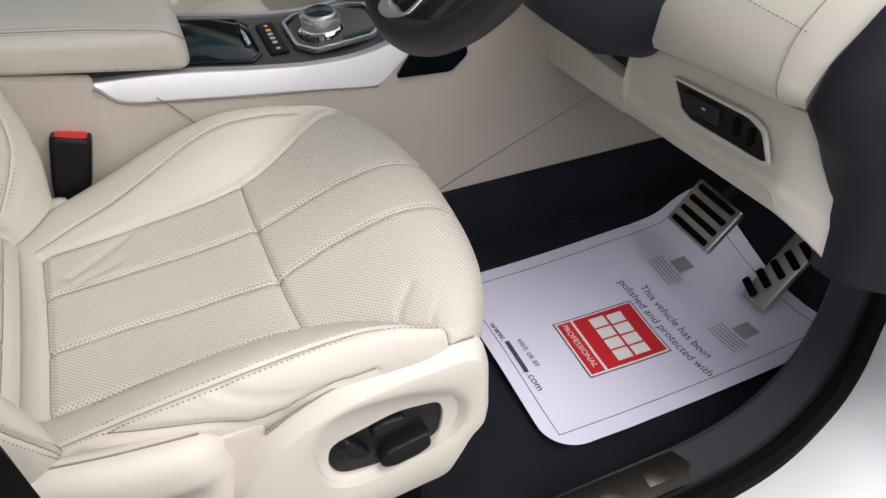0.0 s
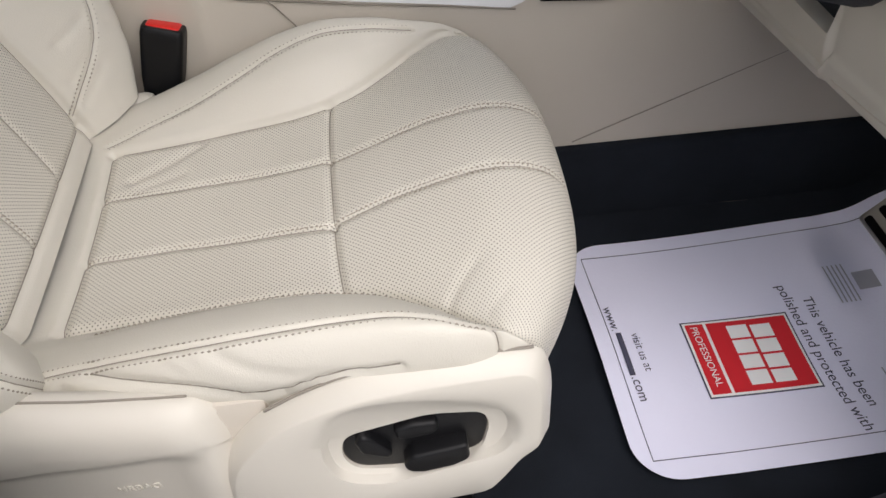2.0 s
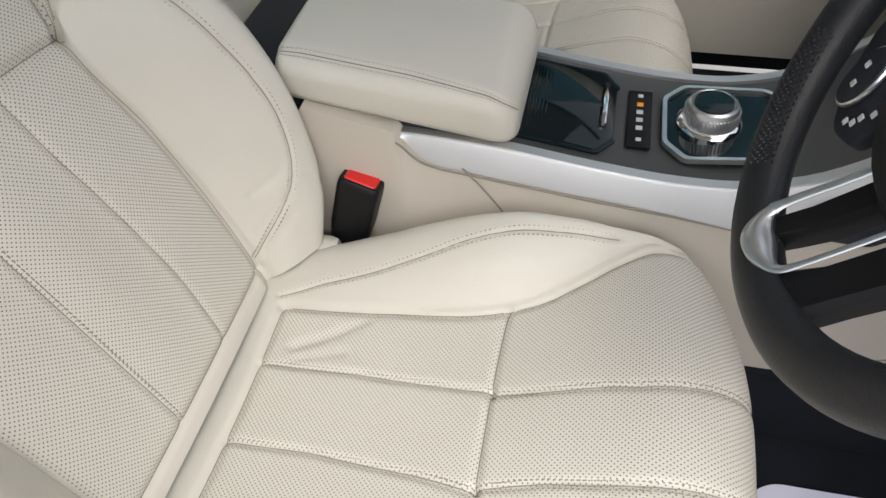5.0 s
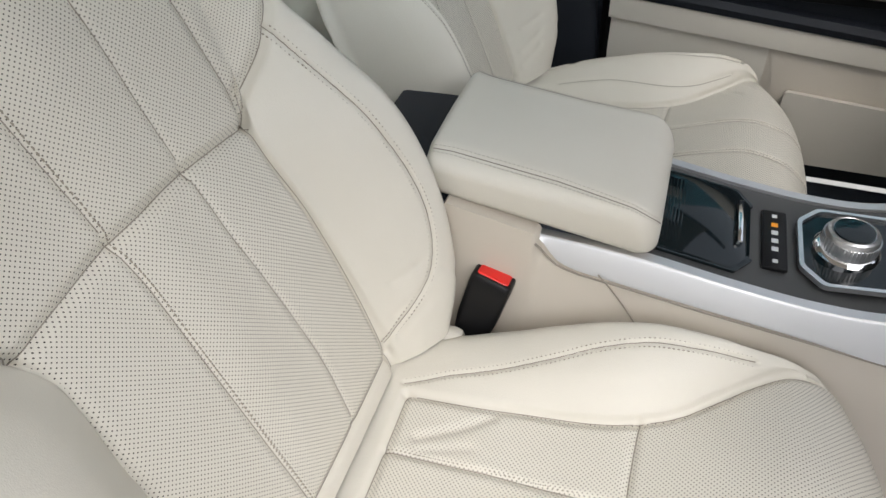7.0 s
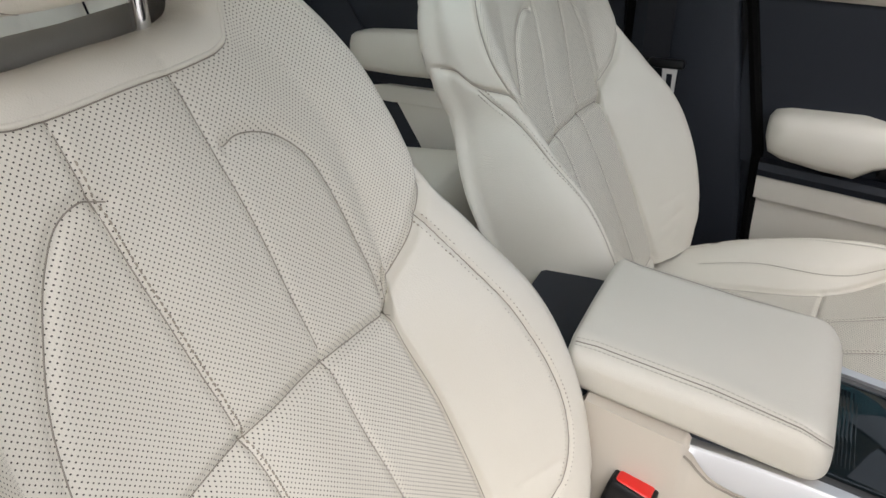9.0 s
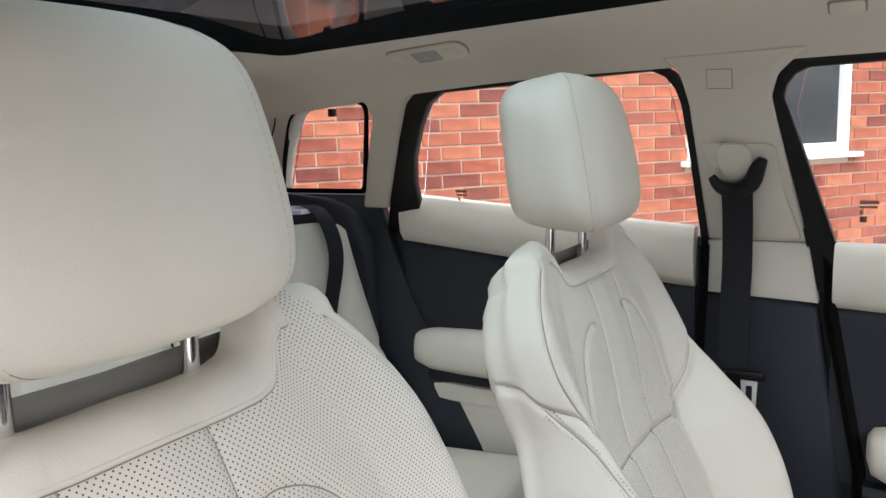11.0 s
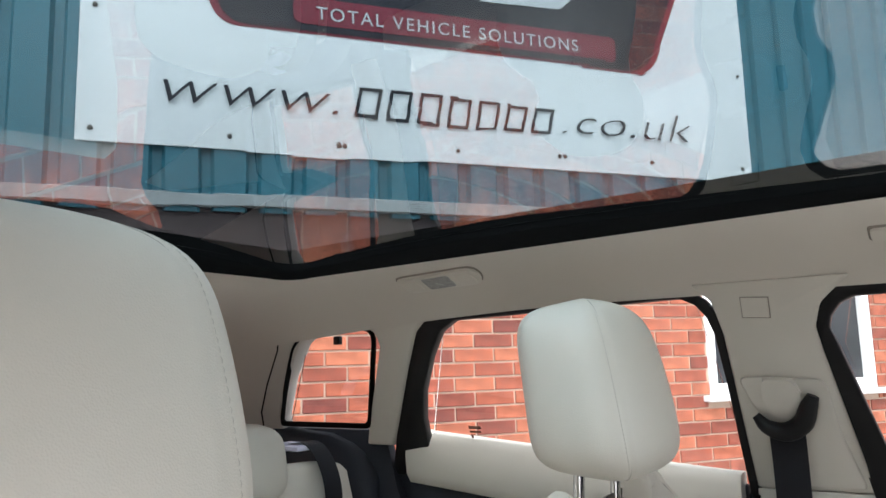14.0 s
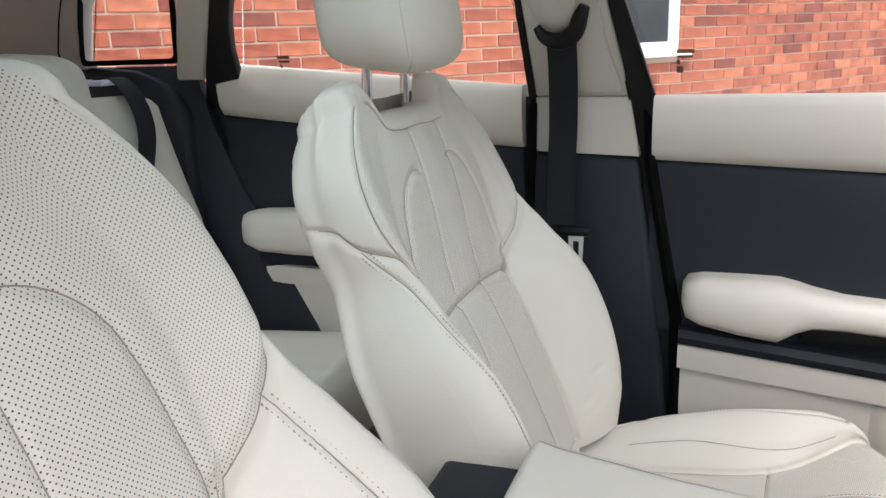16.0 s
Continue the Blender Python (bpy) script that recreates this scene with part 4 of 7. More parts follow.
def seat_side(ob, y):
    """The outer trim of the driver's seat with its switches; y is its outer face."""
    o = rounded([(0.190, y, 0.692), (0.228, y, 0.715), (0.266, y, 0.730), (0.32, y, 0.737), (0.404, y, 0.737), (0.414, y, 0.70), (0.417, y, 0.622), (0.402, y, 0.606), (0.388, y, 0.577), (0.372, y, 0.550), (0.28, y, 0.535), (0.140, y, 0.535), (0.150, y, 0.640)], [0.02, 0.02, 0.03, 0.03, 0.015, 0.015, 0.012, 0.012, 0.012, 0.01, 0.05, 0.01, 0.03], 5)
    hole = rounded([(0.250, y, 0.655), (0.318, y, 0.673), (0.361, y, 0.667), (0.366, y, 0.648), (0.360, y, 0.611), (0.296, y, 0.596), (0.256, y, 0.602), (0.245, y, 0.625)], 0.012, 5)
    # outer ring of the cover, dished towards the switch panel
    n = len(o)
    cen = Vector((0.305, y, 0.643))
    dish = rounded([(0.230, y, 0.655), (0.248, y, 0.704), (0.283, y, 0.711), (0.325, y, 0.705), (0.372, y, 0.690), (0.389, y, 0.654), (0.378, y, 0.618), (0.274, y, 0.590), (0.240, y, 0.605)], 0.02, 5)

    def resample(pts):
        pts = [Vector(p) for p in pts]
        ang = [math.atan2(p.z - cen.z, p.x - cen.x) for p in pts]
        res = []
        for k in range(96):
            t = -math.pi + 2 * math.pi * k / 96
            d = Vector((math.cos(t), 0, math.sin(t)))
            best = None
            for a, b in zip(pts, pts[1:] + pts[:1]):
                ex, ez = b.x - a.x, b.z - a.z
                den = d.x * ez - d.z * ex
                if abs(den) < 1e-9:
                    continue
                tt = ((a.x - cen.x) * ez - (a.z - cen.z) * ex) / den
                uu = ((a.x - cen.x) * d.z - (a.z - cen.z) * d.x) / den
                if tt > 0 and -1e-6 <= uu <= 1 + 1e-6 and (best is None or tt > best):
                    best = tt
            res.append(cen + d * (best or 0.01))
        return res

    oo, dd, hh = resample(o), resample(dish), resample(hole)
    up = Vector((0, 1, 0))
    toward = lambda k: [p + (cen - p) * (k / max((cen - p).length, 1e-6)) for p in oo]
    loops = [[p + up * 0.034 for p in toward(0.02)], [p + up * 0.020 for p in oo], [p + up * 0.015 for p in toward(0.001)], [p + up * 0.001 for p in toward(0.011)], [p for p in toward(0.013)],
             [p + (d - p) * 0.80 for p, d in zip(oo, dd)], [d + up * 0.002 for d in dd], [d + (h - d) * 0.30 + up * 0.010 for d, h in zip(dd, hh)], [h + up * 0.013 for h in hh], [h + up * 0.022 for h in hh]]
    cover = part("side_cover", loft(loops, False), M["plastic"], ob, "cream plastic side cover with a dished switch recess", angle=38)
    part("switch_panel", plate([p + Vector((0, 0.020, 0)) for p in hole], (0, -0.004, 0), 0.001), M["black"], cover, "black switch panel")
    for nm, sh, push in (("cushion_switch", [(0.294, 0.614), (0.301, 0.628), (0.347, 0.637), (0.349, 0.616), (0.335, 0.607), (0.310, 0.602), (0.297, 0.606)], 0.016), ("backrest_switch", [(0.258, 0.652), (0.264, 0.660), (0.271, 0.656), (0.287, 0.632), (0.285, 0.624), (0.262, 0.634)], 0.012), ("lumbar_switch", [(0.289, 0.660), (0.303, 0.666), (0.324, 0.666), (0.325, 0.654), (0.318, 0.649), (0.292, 0.647)], 0.010)):
        out_ = rounded([(a, 0, b) for a, b in sh], 0.004, 4)
        part(nm, plate([Vector((p.x, y + 0.018, p.z)) for p in out_], (0, -push, 0), 0.004, 4), M["black"], cover, "black seat switch")
    # solid dark strips drawn where shade falls between leather and cover
    part("edge_gap", tube(curve_pts([(x_, y + 0.0170, z_ + 0.0006) for x_, z_ in ((0.197, 0.6965), (0.228, 0.7145), (0.266, 0.7290), (0.32, 0.7365), (0.397, 0.737))], 40), 0.0013, 6), M["seam"], cover, "shadowed gap under the leather")
    part("cover_gap", plate([p + up * 0.022 for p in toward(0.004)], (0, -0.006, 0), 0.001), M["seam"], cover, "shadowed gap")
    top = lambda x_: float(np.interp(x_, [-0.07, 0.035, 0.075, 0.12, 0.15, 0.17], [0.743, 0.731, 0.7235, 0.7185, 0.716, 0.704]))
    loops = []
    for x_ in np.concatenate([np.linspace(-0.07, 0.12, 20), 0.168 - 0.048 * (1 - np.sin(np.linspace(0.08, 1.57, 16)))]):
        e_ = min(1.0, max(0.0, (x_ - 0.128) / 0.040))
        k_ = min(1.0, max(0.0, (0.150 - x_) / 0.035))
        o_, zt = y + 0.030 * (1 - math.sqrt(max(0.0, 1 - e_ * e_))), top(x_) - 0.010 * e_ * e_
        zc = zt - float(np.interp(x_, [-0.07, 0.0, 0.13, 0.168], [0.080, 0.072, 0.050, 0.046]))
        loops.append([Vector((x_, a, b)) for a, b in ((y + 0.040, 0.54), (y + 0.040, zt - 0.012), (y + 0.035, zt - 0.001), (y + 0.028, zt + 0.0015), (max(y + 0.016, o_ + 0.006), zt - 0.002), (o_ + 0.005, zt - 0.010), (o_ + 0.001, zt - 0.022), (o_, zt - 0.036), (o_ + 0.0005 * k_, zc + 0.012), (o_ + 0.004 * k_, zc + 0.003), (o_ + 0.008 * k_, zc), (o_ + 0.0095 * k_, zc - 0.012), (o_ + 0.010 * k_, 0.54))])
    rc = part("recliner_cover", loft(loops), M["plastic"], ob, "cream plastic rear side cover with raised lettering", angle=70)
    part("edge_gap", tube(curve_pts([(x_, y + 0.0245, top(x_) + 0.0006) for x_ in np.linspace(-0.065, 0.145, 12)], 40), 0.0011, 6), M["seam"], rc, "shadowed gap under the leather")
    part("rear_body", box(0.10, 0.20, y + 0.020, y + 0.05, 0.54, 0.705, 0.008, 2), M["plastic_low"], ob, "cream inner side trim")
    words("lettering", "AIRBAG", 0.0105, Matrix.Translation((0.066, y + 0.0095, 0.620)) @ pose(0, 0, 0, 90, 0, 0), M["plastic"], rc, 0.0008)


driver_seat = front_seat(0.0, -0.362, 0.0, 1.335, -1, "cream perforated leather driver's seat with stitched bolsters", "front seats")
seat_side(driver_seat, -0.611)
front_seat(-0.032, 0.372, -0.045, 1.325, 1, "cream perforated leather passenger seat with stitched bolsters", "front seats")

# ---- cabin shell ----
BELT, LEANK = 1.16, 0.55


def side(x, z, out=0.0):
    """A place on the inner face of the left side of the cabin: upright below the belt line, leaning in above it."""
    return Vector((x, 0.72 - (LEANK * (z - BELT) if z > BELT else 0.0) + out, z))


def side_plate(outline, thick, r=0.003, out=0.0, rad=0.0):
    pts = [side(x, z, out) for x, z in outline]
    if rad:
        pts = rounded(pts, rad, 5)
    bm = bmesh.new()
    a = [bm.verts.new(p) for p in pts]
    b = [bm.verts.new(p + Vector((0, thick, 0))) for p in pts]
    n = len(pts)
    bm.faces.new(a)
    bm.faces.new(b[::-1])
    for i in range(n):
        bm.faces.new((a[i], a[(i + 1) % n], b[(i + 1) % n], b[i]))
    bmesh.ops.recalc_face_normals(bm, faces=bm.faces)
    return bevelled(bm, r, 2)


# floor and footwells
solo("floor", box(-1.9, 1.15, -0.70, 0.72, 0.34, 0.405, 0.01), M["carpet"], "dark blue-black carpeted cabin floor", "floor", kind="structure")
solo("bulkhead", box(1.12, 1.18, -0.72, 0.72, 0.34, 1.10, 0.01), M["carpet"], "dark carpeted bulkhead behind the pedals", "wall", kind="structure")


def carpet_mat():
    def fn(u, v):
        x = 0.30 + 0.80 * u
        y = -0.62 + 0.50 * v
        z = 0.408 + 0.10 * max(0, (x - 0.98) / 0.12) ** 1.5 + 0.004 * noise.noise(Vector((x * 9, y * 9, 0)))
        return Vector((x, y, z))
    return sheet(fn, np.linspace(0, 1, 40), np.linspace(0, 1, 26), True)


solo("carpet_mat", carpet_mat(), M["carpet"], "dark blue-black fitted carpet mat in the footwell", "floor mat")

# driver's side sill, seal and body
SILL = [(-0.25, -0.668, 0.47), (0.2, -0.668, 0.478), (0.55, -0.668, 0.485), (0.67, -0.668, 0.492), (0.75, -0.661, 0.506), (0.822, -0.644, 0.531), (0.858, -0.631, 0.570), (0.868, -0.625, 0.62), (0.860, -0.625, 0.70), (0.842, -0.627, 0.80), (0.835, -0.63, 0.92)]


def along(path, section, n=40):
    """A strip: the section (side offset, height offset) carried along a path, turning with it in its upright plane."""
    pts = curve_pts(path, n)
    loops = []
    for i, p in enumerate(pts):
        d = (pts[min(i + 1, n)] - pts[max(i - 1, 0)]).normalized()
        s = Vector((0, 1, 0))
        u = s.cross(d).normalized()
        if u.z < 0:
            u = -u
        if i == 0:
            u0 = u
        elif u.dot(u0) < 0:
            u = -u
        u0 = u
        loops.append([p + s * a + u * b for a, b in section])
    return loft(loops)


solo("sill_trim", along(SILL, [(-0.028, -0.10), (-0.028, -0.004), (-0.020, 0.004), (0.022, 0.004), (0.030, -0.004), (0.034, -0.02), (0.040, -0.20)], 70), M["slate"], "dark grained plastic sill trim curving up to the pillar", "sill trim", kind="structure")
solo("door_seal", along([(x, y - 0.039, z + 0.004) for x, y, z in SILL], [(-0.012, -0.03), (-0.014, 0.004), (-0.006, 0.014), (0.006, 0.012), (0.011, 0.0), (0.011, -0.03)], 70), M["rubber"], "black rubber door seal", "seal", kind="structure")
solo("body_sill", along([(x, y - 0.093, z - 0.01) for x, y, z in SILL], [(-0.07, -0.2), (-0.07, -0.04), (-0.045, -0.006), (0.0, 0.004), (0.04, 0.0), (0.042, -0.2)], 70), M["paint"], "white painted body sill and pillar foot", "car body", kind="structure")
tread = thing("sill_plate", (0.45, -0.668, 0.489), "brushed metal tread plate on the sill, with worn lettering", "tread plate")
pl = rounded([(0.20, -0.692, 0.484), (0.625, -0.692, 0.493), (0.645, -0.672, 0.494), (0.635, -0.648, 0.494), (0.20, -0.648, 0.484)], 0.006, 4)
part("plate", plate(pl, (0, 0, 0.004), 0.0012), M["plate"], tread, "brushed metal plate")
for i, xx in enumerate((0.30, 0.36, 0.42, 0.48, 0.54, 0.60)):
    part("mark", box(xx - 0.016, xx + 0.016, -0.679, -0.661, 0.4828 + 0.0212 * xx, 0.4844 + 0.0212 * xx, 0.0003), M["platemark"], tread, "worn pressed mark")

# driver's side door post behind the seat
solo("door_post", slab([(-0.17, -0.705, 0.40), (0.05, -0.705, 0.40), (0.035, -0.705, 0.75), (0.015, -0.705, 1.02), (-0.01, -0.70, 1.20), (-0.10, -0.60, 1.44), (-0.20, -0.60, 1.44), (-0.17, -0.70, 1.15)], 0.03, 0.006), M["dark"], "dark trimmed door post", "door post", kind="structure")
solo("post_seal", tube(curve_pts([(0.085, -0.735, 0.42), (0.066, -0.735, 0.75), (0.050, -0.735, 0.98), (0.015, -0.728, 1.2), (-0.07, -0.655, 1.40)], 40), 0.014, 8), M["rubber"], "black rubber seal on the door post", "seal", kind="structure")
solo("post_body", slab([(-0.17, -0.765, 0.36), (0.072, -0.765, 0.36), (0.055, -0.765, 0.75), (0.038, -0.765, 1.0), (0.0, -0.755, 1.2), (-0.17, -0.755, 1.2)], 0.03, 0.012), M["paint"], "white painted door post", "car body", kind="structure")
striker = thing("door_striker", (0.01, -0.77, 0.85), "dark steel door striker on the post", "striker")
part("striker_plate", slab(rounded([(-0.03, -0.769, 0.85), (0.035, -0.769, 0.85), (0.035, -0.769, 0.892), (-0.03, -0.769, 0.892)], 0.015, 4), 0.004, 0.001), M["black"], striker)
part("striker_loop", tube(curve_pts([(-0.012, -0.769, 0.86), (-0.012, -0.79, 0.862), (0.004, -0.796, 0.87), (0.014, -0.79, 0.878), (0.014, -0.769, 0.88)], 20), 0.0045, 8), M["steel"], striker)
# rear of the driver's side, never seen, closed plainly
solo("side_wall_right", box(-1.9, -0.17, -0.76, -0.70, 0.34, 1.16, 0.01), M["plastic_low"], "plain closed rear side of the cabin", "wall", kind="structure")
solo("rear_wall", box(-1.80, -1.74, -0.76, 0.76, 0.34, 1.12, 0.01), M["plastic_low"], "plain tailgate trim below the rear window", "wall", kind="structure")

# roof lining with its long opening
OPEN = (-0.79, 0.095, 0.38)


def roof_z(x, y):
    ay = abs(y)
    edge = smooth_interp(np.array([ay]), [0.0, 0.38, 0.46, 0.52, 0.555, 0.572], [1.535, 1.517, 1.512, 1.492, 1.466, 1.440])[0]
    return float(edge - 0.022 * max(0, (-x - 0.35) / 0.45) ** 1.6 - 0.04 * max(0, (x - 0.15) / 0.4) ** 2)


def lining():
    vs, fs = [], []
    xs = np.concatenate([np.linspace(-1.75, -0.79, 14), np.linspace(-0.79, 0.095, 26)[1:], np.linspace(0.095, 0.55, 8)[1:]])
    ys = np.concatenate([np.linspace(-0.572, -0.38, 12), np.linspace(-0.38, 0.38, 12)[1:], np.linspace(0.38, 0.572, 12)[1:]])
    n = len(ys)
    for x in xs:
        for y in ys:
            vs.append((x, y, roof_z(x, y)))
    for i in range(len(xs) - 1):
        for j in range(n - 1):
            cx, cy = (xs[i] + xs[i + 1]) / 2, (ys[j] + ys[j + 1]) / 2
            if OPEN[0] < cx < OPEN[1] and abs(cy) < OPEN[2]:
                continue
            fs.append((i * n + j, i * n + j + 1, (i + 1) * n + j + 1, (i + 1) * n + j))
    m = len(vs)
    # thickness: an upper skin, 25 mm above
    vs += [(x, y, z + 0.025) for x, y, z in vs]
    fs += [tuple(k + m for k in f[::-1]) for f in fs]
    return vs, fs


solo("ceiling", lining(), M["fabric"], "cream cloth roof lining with a long opening", "ceiling", kind="structure")


def frame_ring(x0, x1, yh, rad, n=6):
    return rounded([(x0, -yh, 0), (x1, -yh, 0), (x1, yh, 0), (x0, yh, 0)], rad, n)


def roof_frame():
    out = frame_ring(OPEN[0] - 0.004, OPEN[1] + 0.004, OPEN[2] + 0.004, 0.05)
    inn = frame_ring(OPEN[0] + 0.003, OPEN[1] - 0.003, OPEN[2] - 0.003, 0.049)
    zz = lambda p, up: Vector((p.x, p.y, roof_z(p.x, p.y) + up))
    return loft([[zz(p, 0.026) for p in out], [zz(p, -0.002) for p in out], [zz(p, -0.003) for p in inn], [zz(p, 0.010) for p in inn], [zz(p, 0.05) for p in out]], False)


sunroof = thing("panoramic_roof", (-0.35, 0, 1.54), "tinted fixed panoramic glass roof in a black frame", "glass roof")
part("roof_frame", roof_frame(), M["rubber"], sunroof, "black rubber frame")


def roof_pane():
    def fn(u, v):
        x = OPEN[0] - 0.02 + (OPEN[1] - OPEN[0] + 0.04) * u
        y = (-1 + 2 * v) * (OPEN[2] + 0.02)
        return Vector((x, y, roof_z(x, y) + 0.009 + 0.006 * (1 - (y / 0.4) ** 2)))
    a = sheet(fn, np.linspace(0, 1, 20), np.linspace(0, 1, 20))
    b = ([v + Vector((0, 0, 0.004)) for v in a[0]], a[1])
    return joined((a[0], [f[::-1] for f in a[1]]), b)


part("pane", roof_pane(), M["roofglass"], sunroof, "grey-tinted glass")
lamp = thing("roof_lamp", (-0.58, 0.50, 1.49), "cream reading lamp set in the roof lining", "roof lamp")


def on_roof(x, y, up=0.0):
    return Vector((x, y, roof_z(x, y) + up))


def roof_tile(x0, x1, y0, y1, rad, down, lift=0.002):
    pts = rounded([(x0, y0, 0), (x1, y0, 0), (x1, y1, 0), (x0, y1, 0)], rad, 4)
    c = Vector(((x0 + x1) / 2, (y0 + y1) / 2, 0))
    top = [on_roof(p.x, p.y, 0.002) for p in pts]
    low = [on_roof(p.x, p.y, -down) for p in pts]
    low2 = [on_roof(p.x + (c.x - p.x) * 0.03, p.y + (c.y - p.y) * 0.06, -down - 0.001) for p in pts]
    return loft([top, low, low2])


part("shadow_gap", roof_tile(-0.657, -0.503, 0.4775, 0.5255, 0.02, 0.0016), M["seam"], lamp, "thin dark gap")
part("bezel", roof_tile(-0.655, -0.505, 0.479, 0.524, 0.02, 0.006), M["plastic"], lamp, "cream bezel")
part("lens", roof_tile(-0.605, -0.555, 0.486, 0.517, 0.004, 0.0085), M["lens"], lamp, "clear ribbed lens")
part("button", roof_tile(-0.545, -0.515, 0.486, 0.517, 0.006, 0.0080), M["plastic"], lamp)
part("button", roof_tile(-0.645, -0.615, 0.486, 0.517, 0.006, 0.0080), M["plastic"], lamp)
solo("roof_clip_gap", roof_tile(0.027, 0.072, 0.496, 0.524, 0.006, 0.0012), M["seam"], "thin dark gap round the cover", "trim", kind="structure")
solo("roof_clip", roof_tile(0.0295, 0.0695, 0.4985, 0.5215, 0.006, 0.004), M["plastic"], "small cream plastic cover in the roof lining", "clip cover")

# left side: pillars and window surrounds
pillar = thing("door_pillar", (-0.09, 0.72, 0.45), "door pillar, cream above and dark below", "door pillar", kind="structure")
part("upper_trim", side_plate([(-0.20, 1.455), (-0.176, 1.432), (-0.168, 1.385), (-0.164, 1.18), (-0.164, 1.1605), (-0.008, 1.1605), (-0.046, 1.365), (-0.050, 1.392), (-0.040, 1.422), (-0.01, 1.448), (0.0, 1.455)], 0.05, 0.006), M["plastic"], pillar, "cream plastic trim", angle=50)
part("trim_foot", side_plate([(-0.164, 1.1595), (-0.163, 1.068), (0.010, 1.062), (-0.008, 1.1595)], 0.05, 0.002), M["plastic"], pillar, "cream plastic trim foot", angle=50)
part("lower_trim", side_plate([(-0.20, 0.45), (-0.172, 1.066), (0.008, 1.060), (0.055, 0.75), (0.085, 0.45)], 0.06, 0.012, -0.006), M["dark"], pillar, "dark grained trim", angle=50)
part("clip_gap", plate([side(a, b, 0.004) for a, b in ((-0.1365, 1.4345), (-0.1000, 1.4325), (-0.1015, 1.4045), (-0.1380, 1.4065))], (0, -0.0052, 0), 0.0005), M["seam"], pillar)
part("clip_cover", plate([side(a, b, 0.004) for a, b in ((-0.1355, 1.4335), (-0.1010, 1.4315), (-0.1025, 1.4055), (-0.1370, 1.4075))], (0, -0.007, 0), 0.0015), M["plastic"], pillar)
ap = [(p[0], p[1]) for p in rounded([(-0.160, 1.326, 0), (-0.048, 1.322, 0), (-0.040, 1.25, 0), (-0.016, 1.165, 0), (-0.09, 1.165, 0), (-0.125, 1.22, 0)], 0.012, 4)]
part("belt_guide_cover", plate([side(a, b, 0.004) for a, b in ap], (0, -0.010, 0), 0.004), M["plastic"], pillar, "raised cream cover round the belt guide")
# door frames: black strips beside the glass
solo("front_door_frame", side_plate([(0.0, 1.08), (-0.013, 1.173), (-0.052, 1.370), (-0.055, 1.390), (-0.051, 1.410), (-0.038, 1.430), (-0.018, 1.445), (0.19, 1.450), (0.75, 1.43), (0.75, 1.41), (0.19, 1.430), (0.0, 1.428), (-0.018, 1.420), (-0.030, 1.405), (-0.034, 1.390), (-0.027, 1.369), (0.031, 1.159), (0.048, 1.08)], 0.02, 0.003, 0.008), M["black"], "black front door window frame", "window frame", kind="structure")
solo("rear_door_frame", side_plate([(-0.157, 1.10), (-0.160, 1.177), (-0.168, 1.380), (-0.172, 1.410), (-0.184, 1.434), (-0.205, 1.449), (-0.60, 1.450), (-0.655, 1.436), (-0.69, 1.412), (-0.737, 1.343), (-0.807, 1.233), (-0.85, 1.14), (-0.80, 1.14), (-0.745, 1.190), (-0.745, 1.207), (-0.737, 1.255), (-0.715, 1.309), (-0.675, 1.370), (-0.640, 1.410), (-0.605, 1.428), (-0.22, 1.438), (-0.200, 1.428), (-0.188, 1.410), (-0.182, 1.387), (-0.173, 1.177), (-0.172, 1.10)], 0.02, 0.003, 0.008), M["black"], "black rear door window frame", "window frame", kind="structure")
solo("quarter_trim", side_plate([(-0.685, 1.440), (-0.80, 1.440), (-0.790, 1.4235), (-0.776, 1.412), (-0.775, 1.39), (-0.866, 1.243), (-0.89, 1.20), (-0.825, 1.20), (-0.735, 1.343), (-0.688, 1.412), (-0.66, 1.434)], 0.04, 0.006, 0.0), M["plastic"], "cream trim between the rear windows", "trim", kind="structure")
solo("rear_quarter_trim", side_plate([(-0.79, 1.445), (-0.795, 1.424), (-0.918, 1.423), (-0.966, 1.403), (-1.037, 1.336), (-1.099, 1.256), (-1.105, 1.225), (-1.75, 1.225), (-1.75, 1.445)], 0.04, 0.006, 0.0), M["fabric"], "cream trim behind the quarter window", "trim", kind="structure")
solo("trim_joint", tube([side(-1.005, 1.43, -0.001), side(-1.032, 1.389, -0.001), side(-1.10, 1.32, -0.001), side(-1.149, 1.262, -0.001), side(-1.16, 1.23, -0.001)], 0.0016, 6), M["rubber"], "thin joint in the rear trim", "trim", kind="structure")
QS = [(p.x, p.y) for p in rounded([(x, z, 0.0) for x, z in ((-0.774, 1.420), (-0.866, 1.243), (-1.102, 1.243), (-1.036, 1.334), (-0.966, 1.417))], [0.030, 0.012, 0.014, 0.08, 0.05], 6)]
QC = Vector((-0.92, 1.33))
QO = [side(QC.x + (x - QC.x) * 1.025, QC.y + (z - QC.y) * (1.03 if z > 1.3 else 1.12), -0.004) for x, z in QS]
QI = [side(x, z, -0.004) for x, z in QS]
solo("quarter_window_seal", ring_plate(QO, QI, 0.012, (0, 1, 0)), M["rubber"], "black seal round the quarter window", "seal", kind="structure")
solo("window_seal", tube([(-0.168, 0.716, 1.15), (-0.170, 0.716, 1.05), (-0.19, 0.716, 0.60)], 0.008, 8), M["rubber"], "black rubber seal along the rear door opening", "seal", kind="structure")
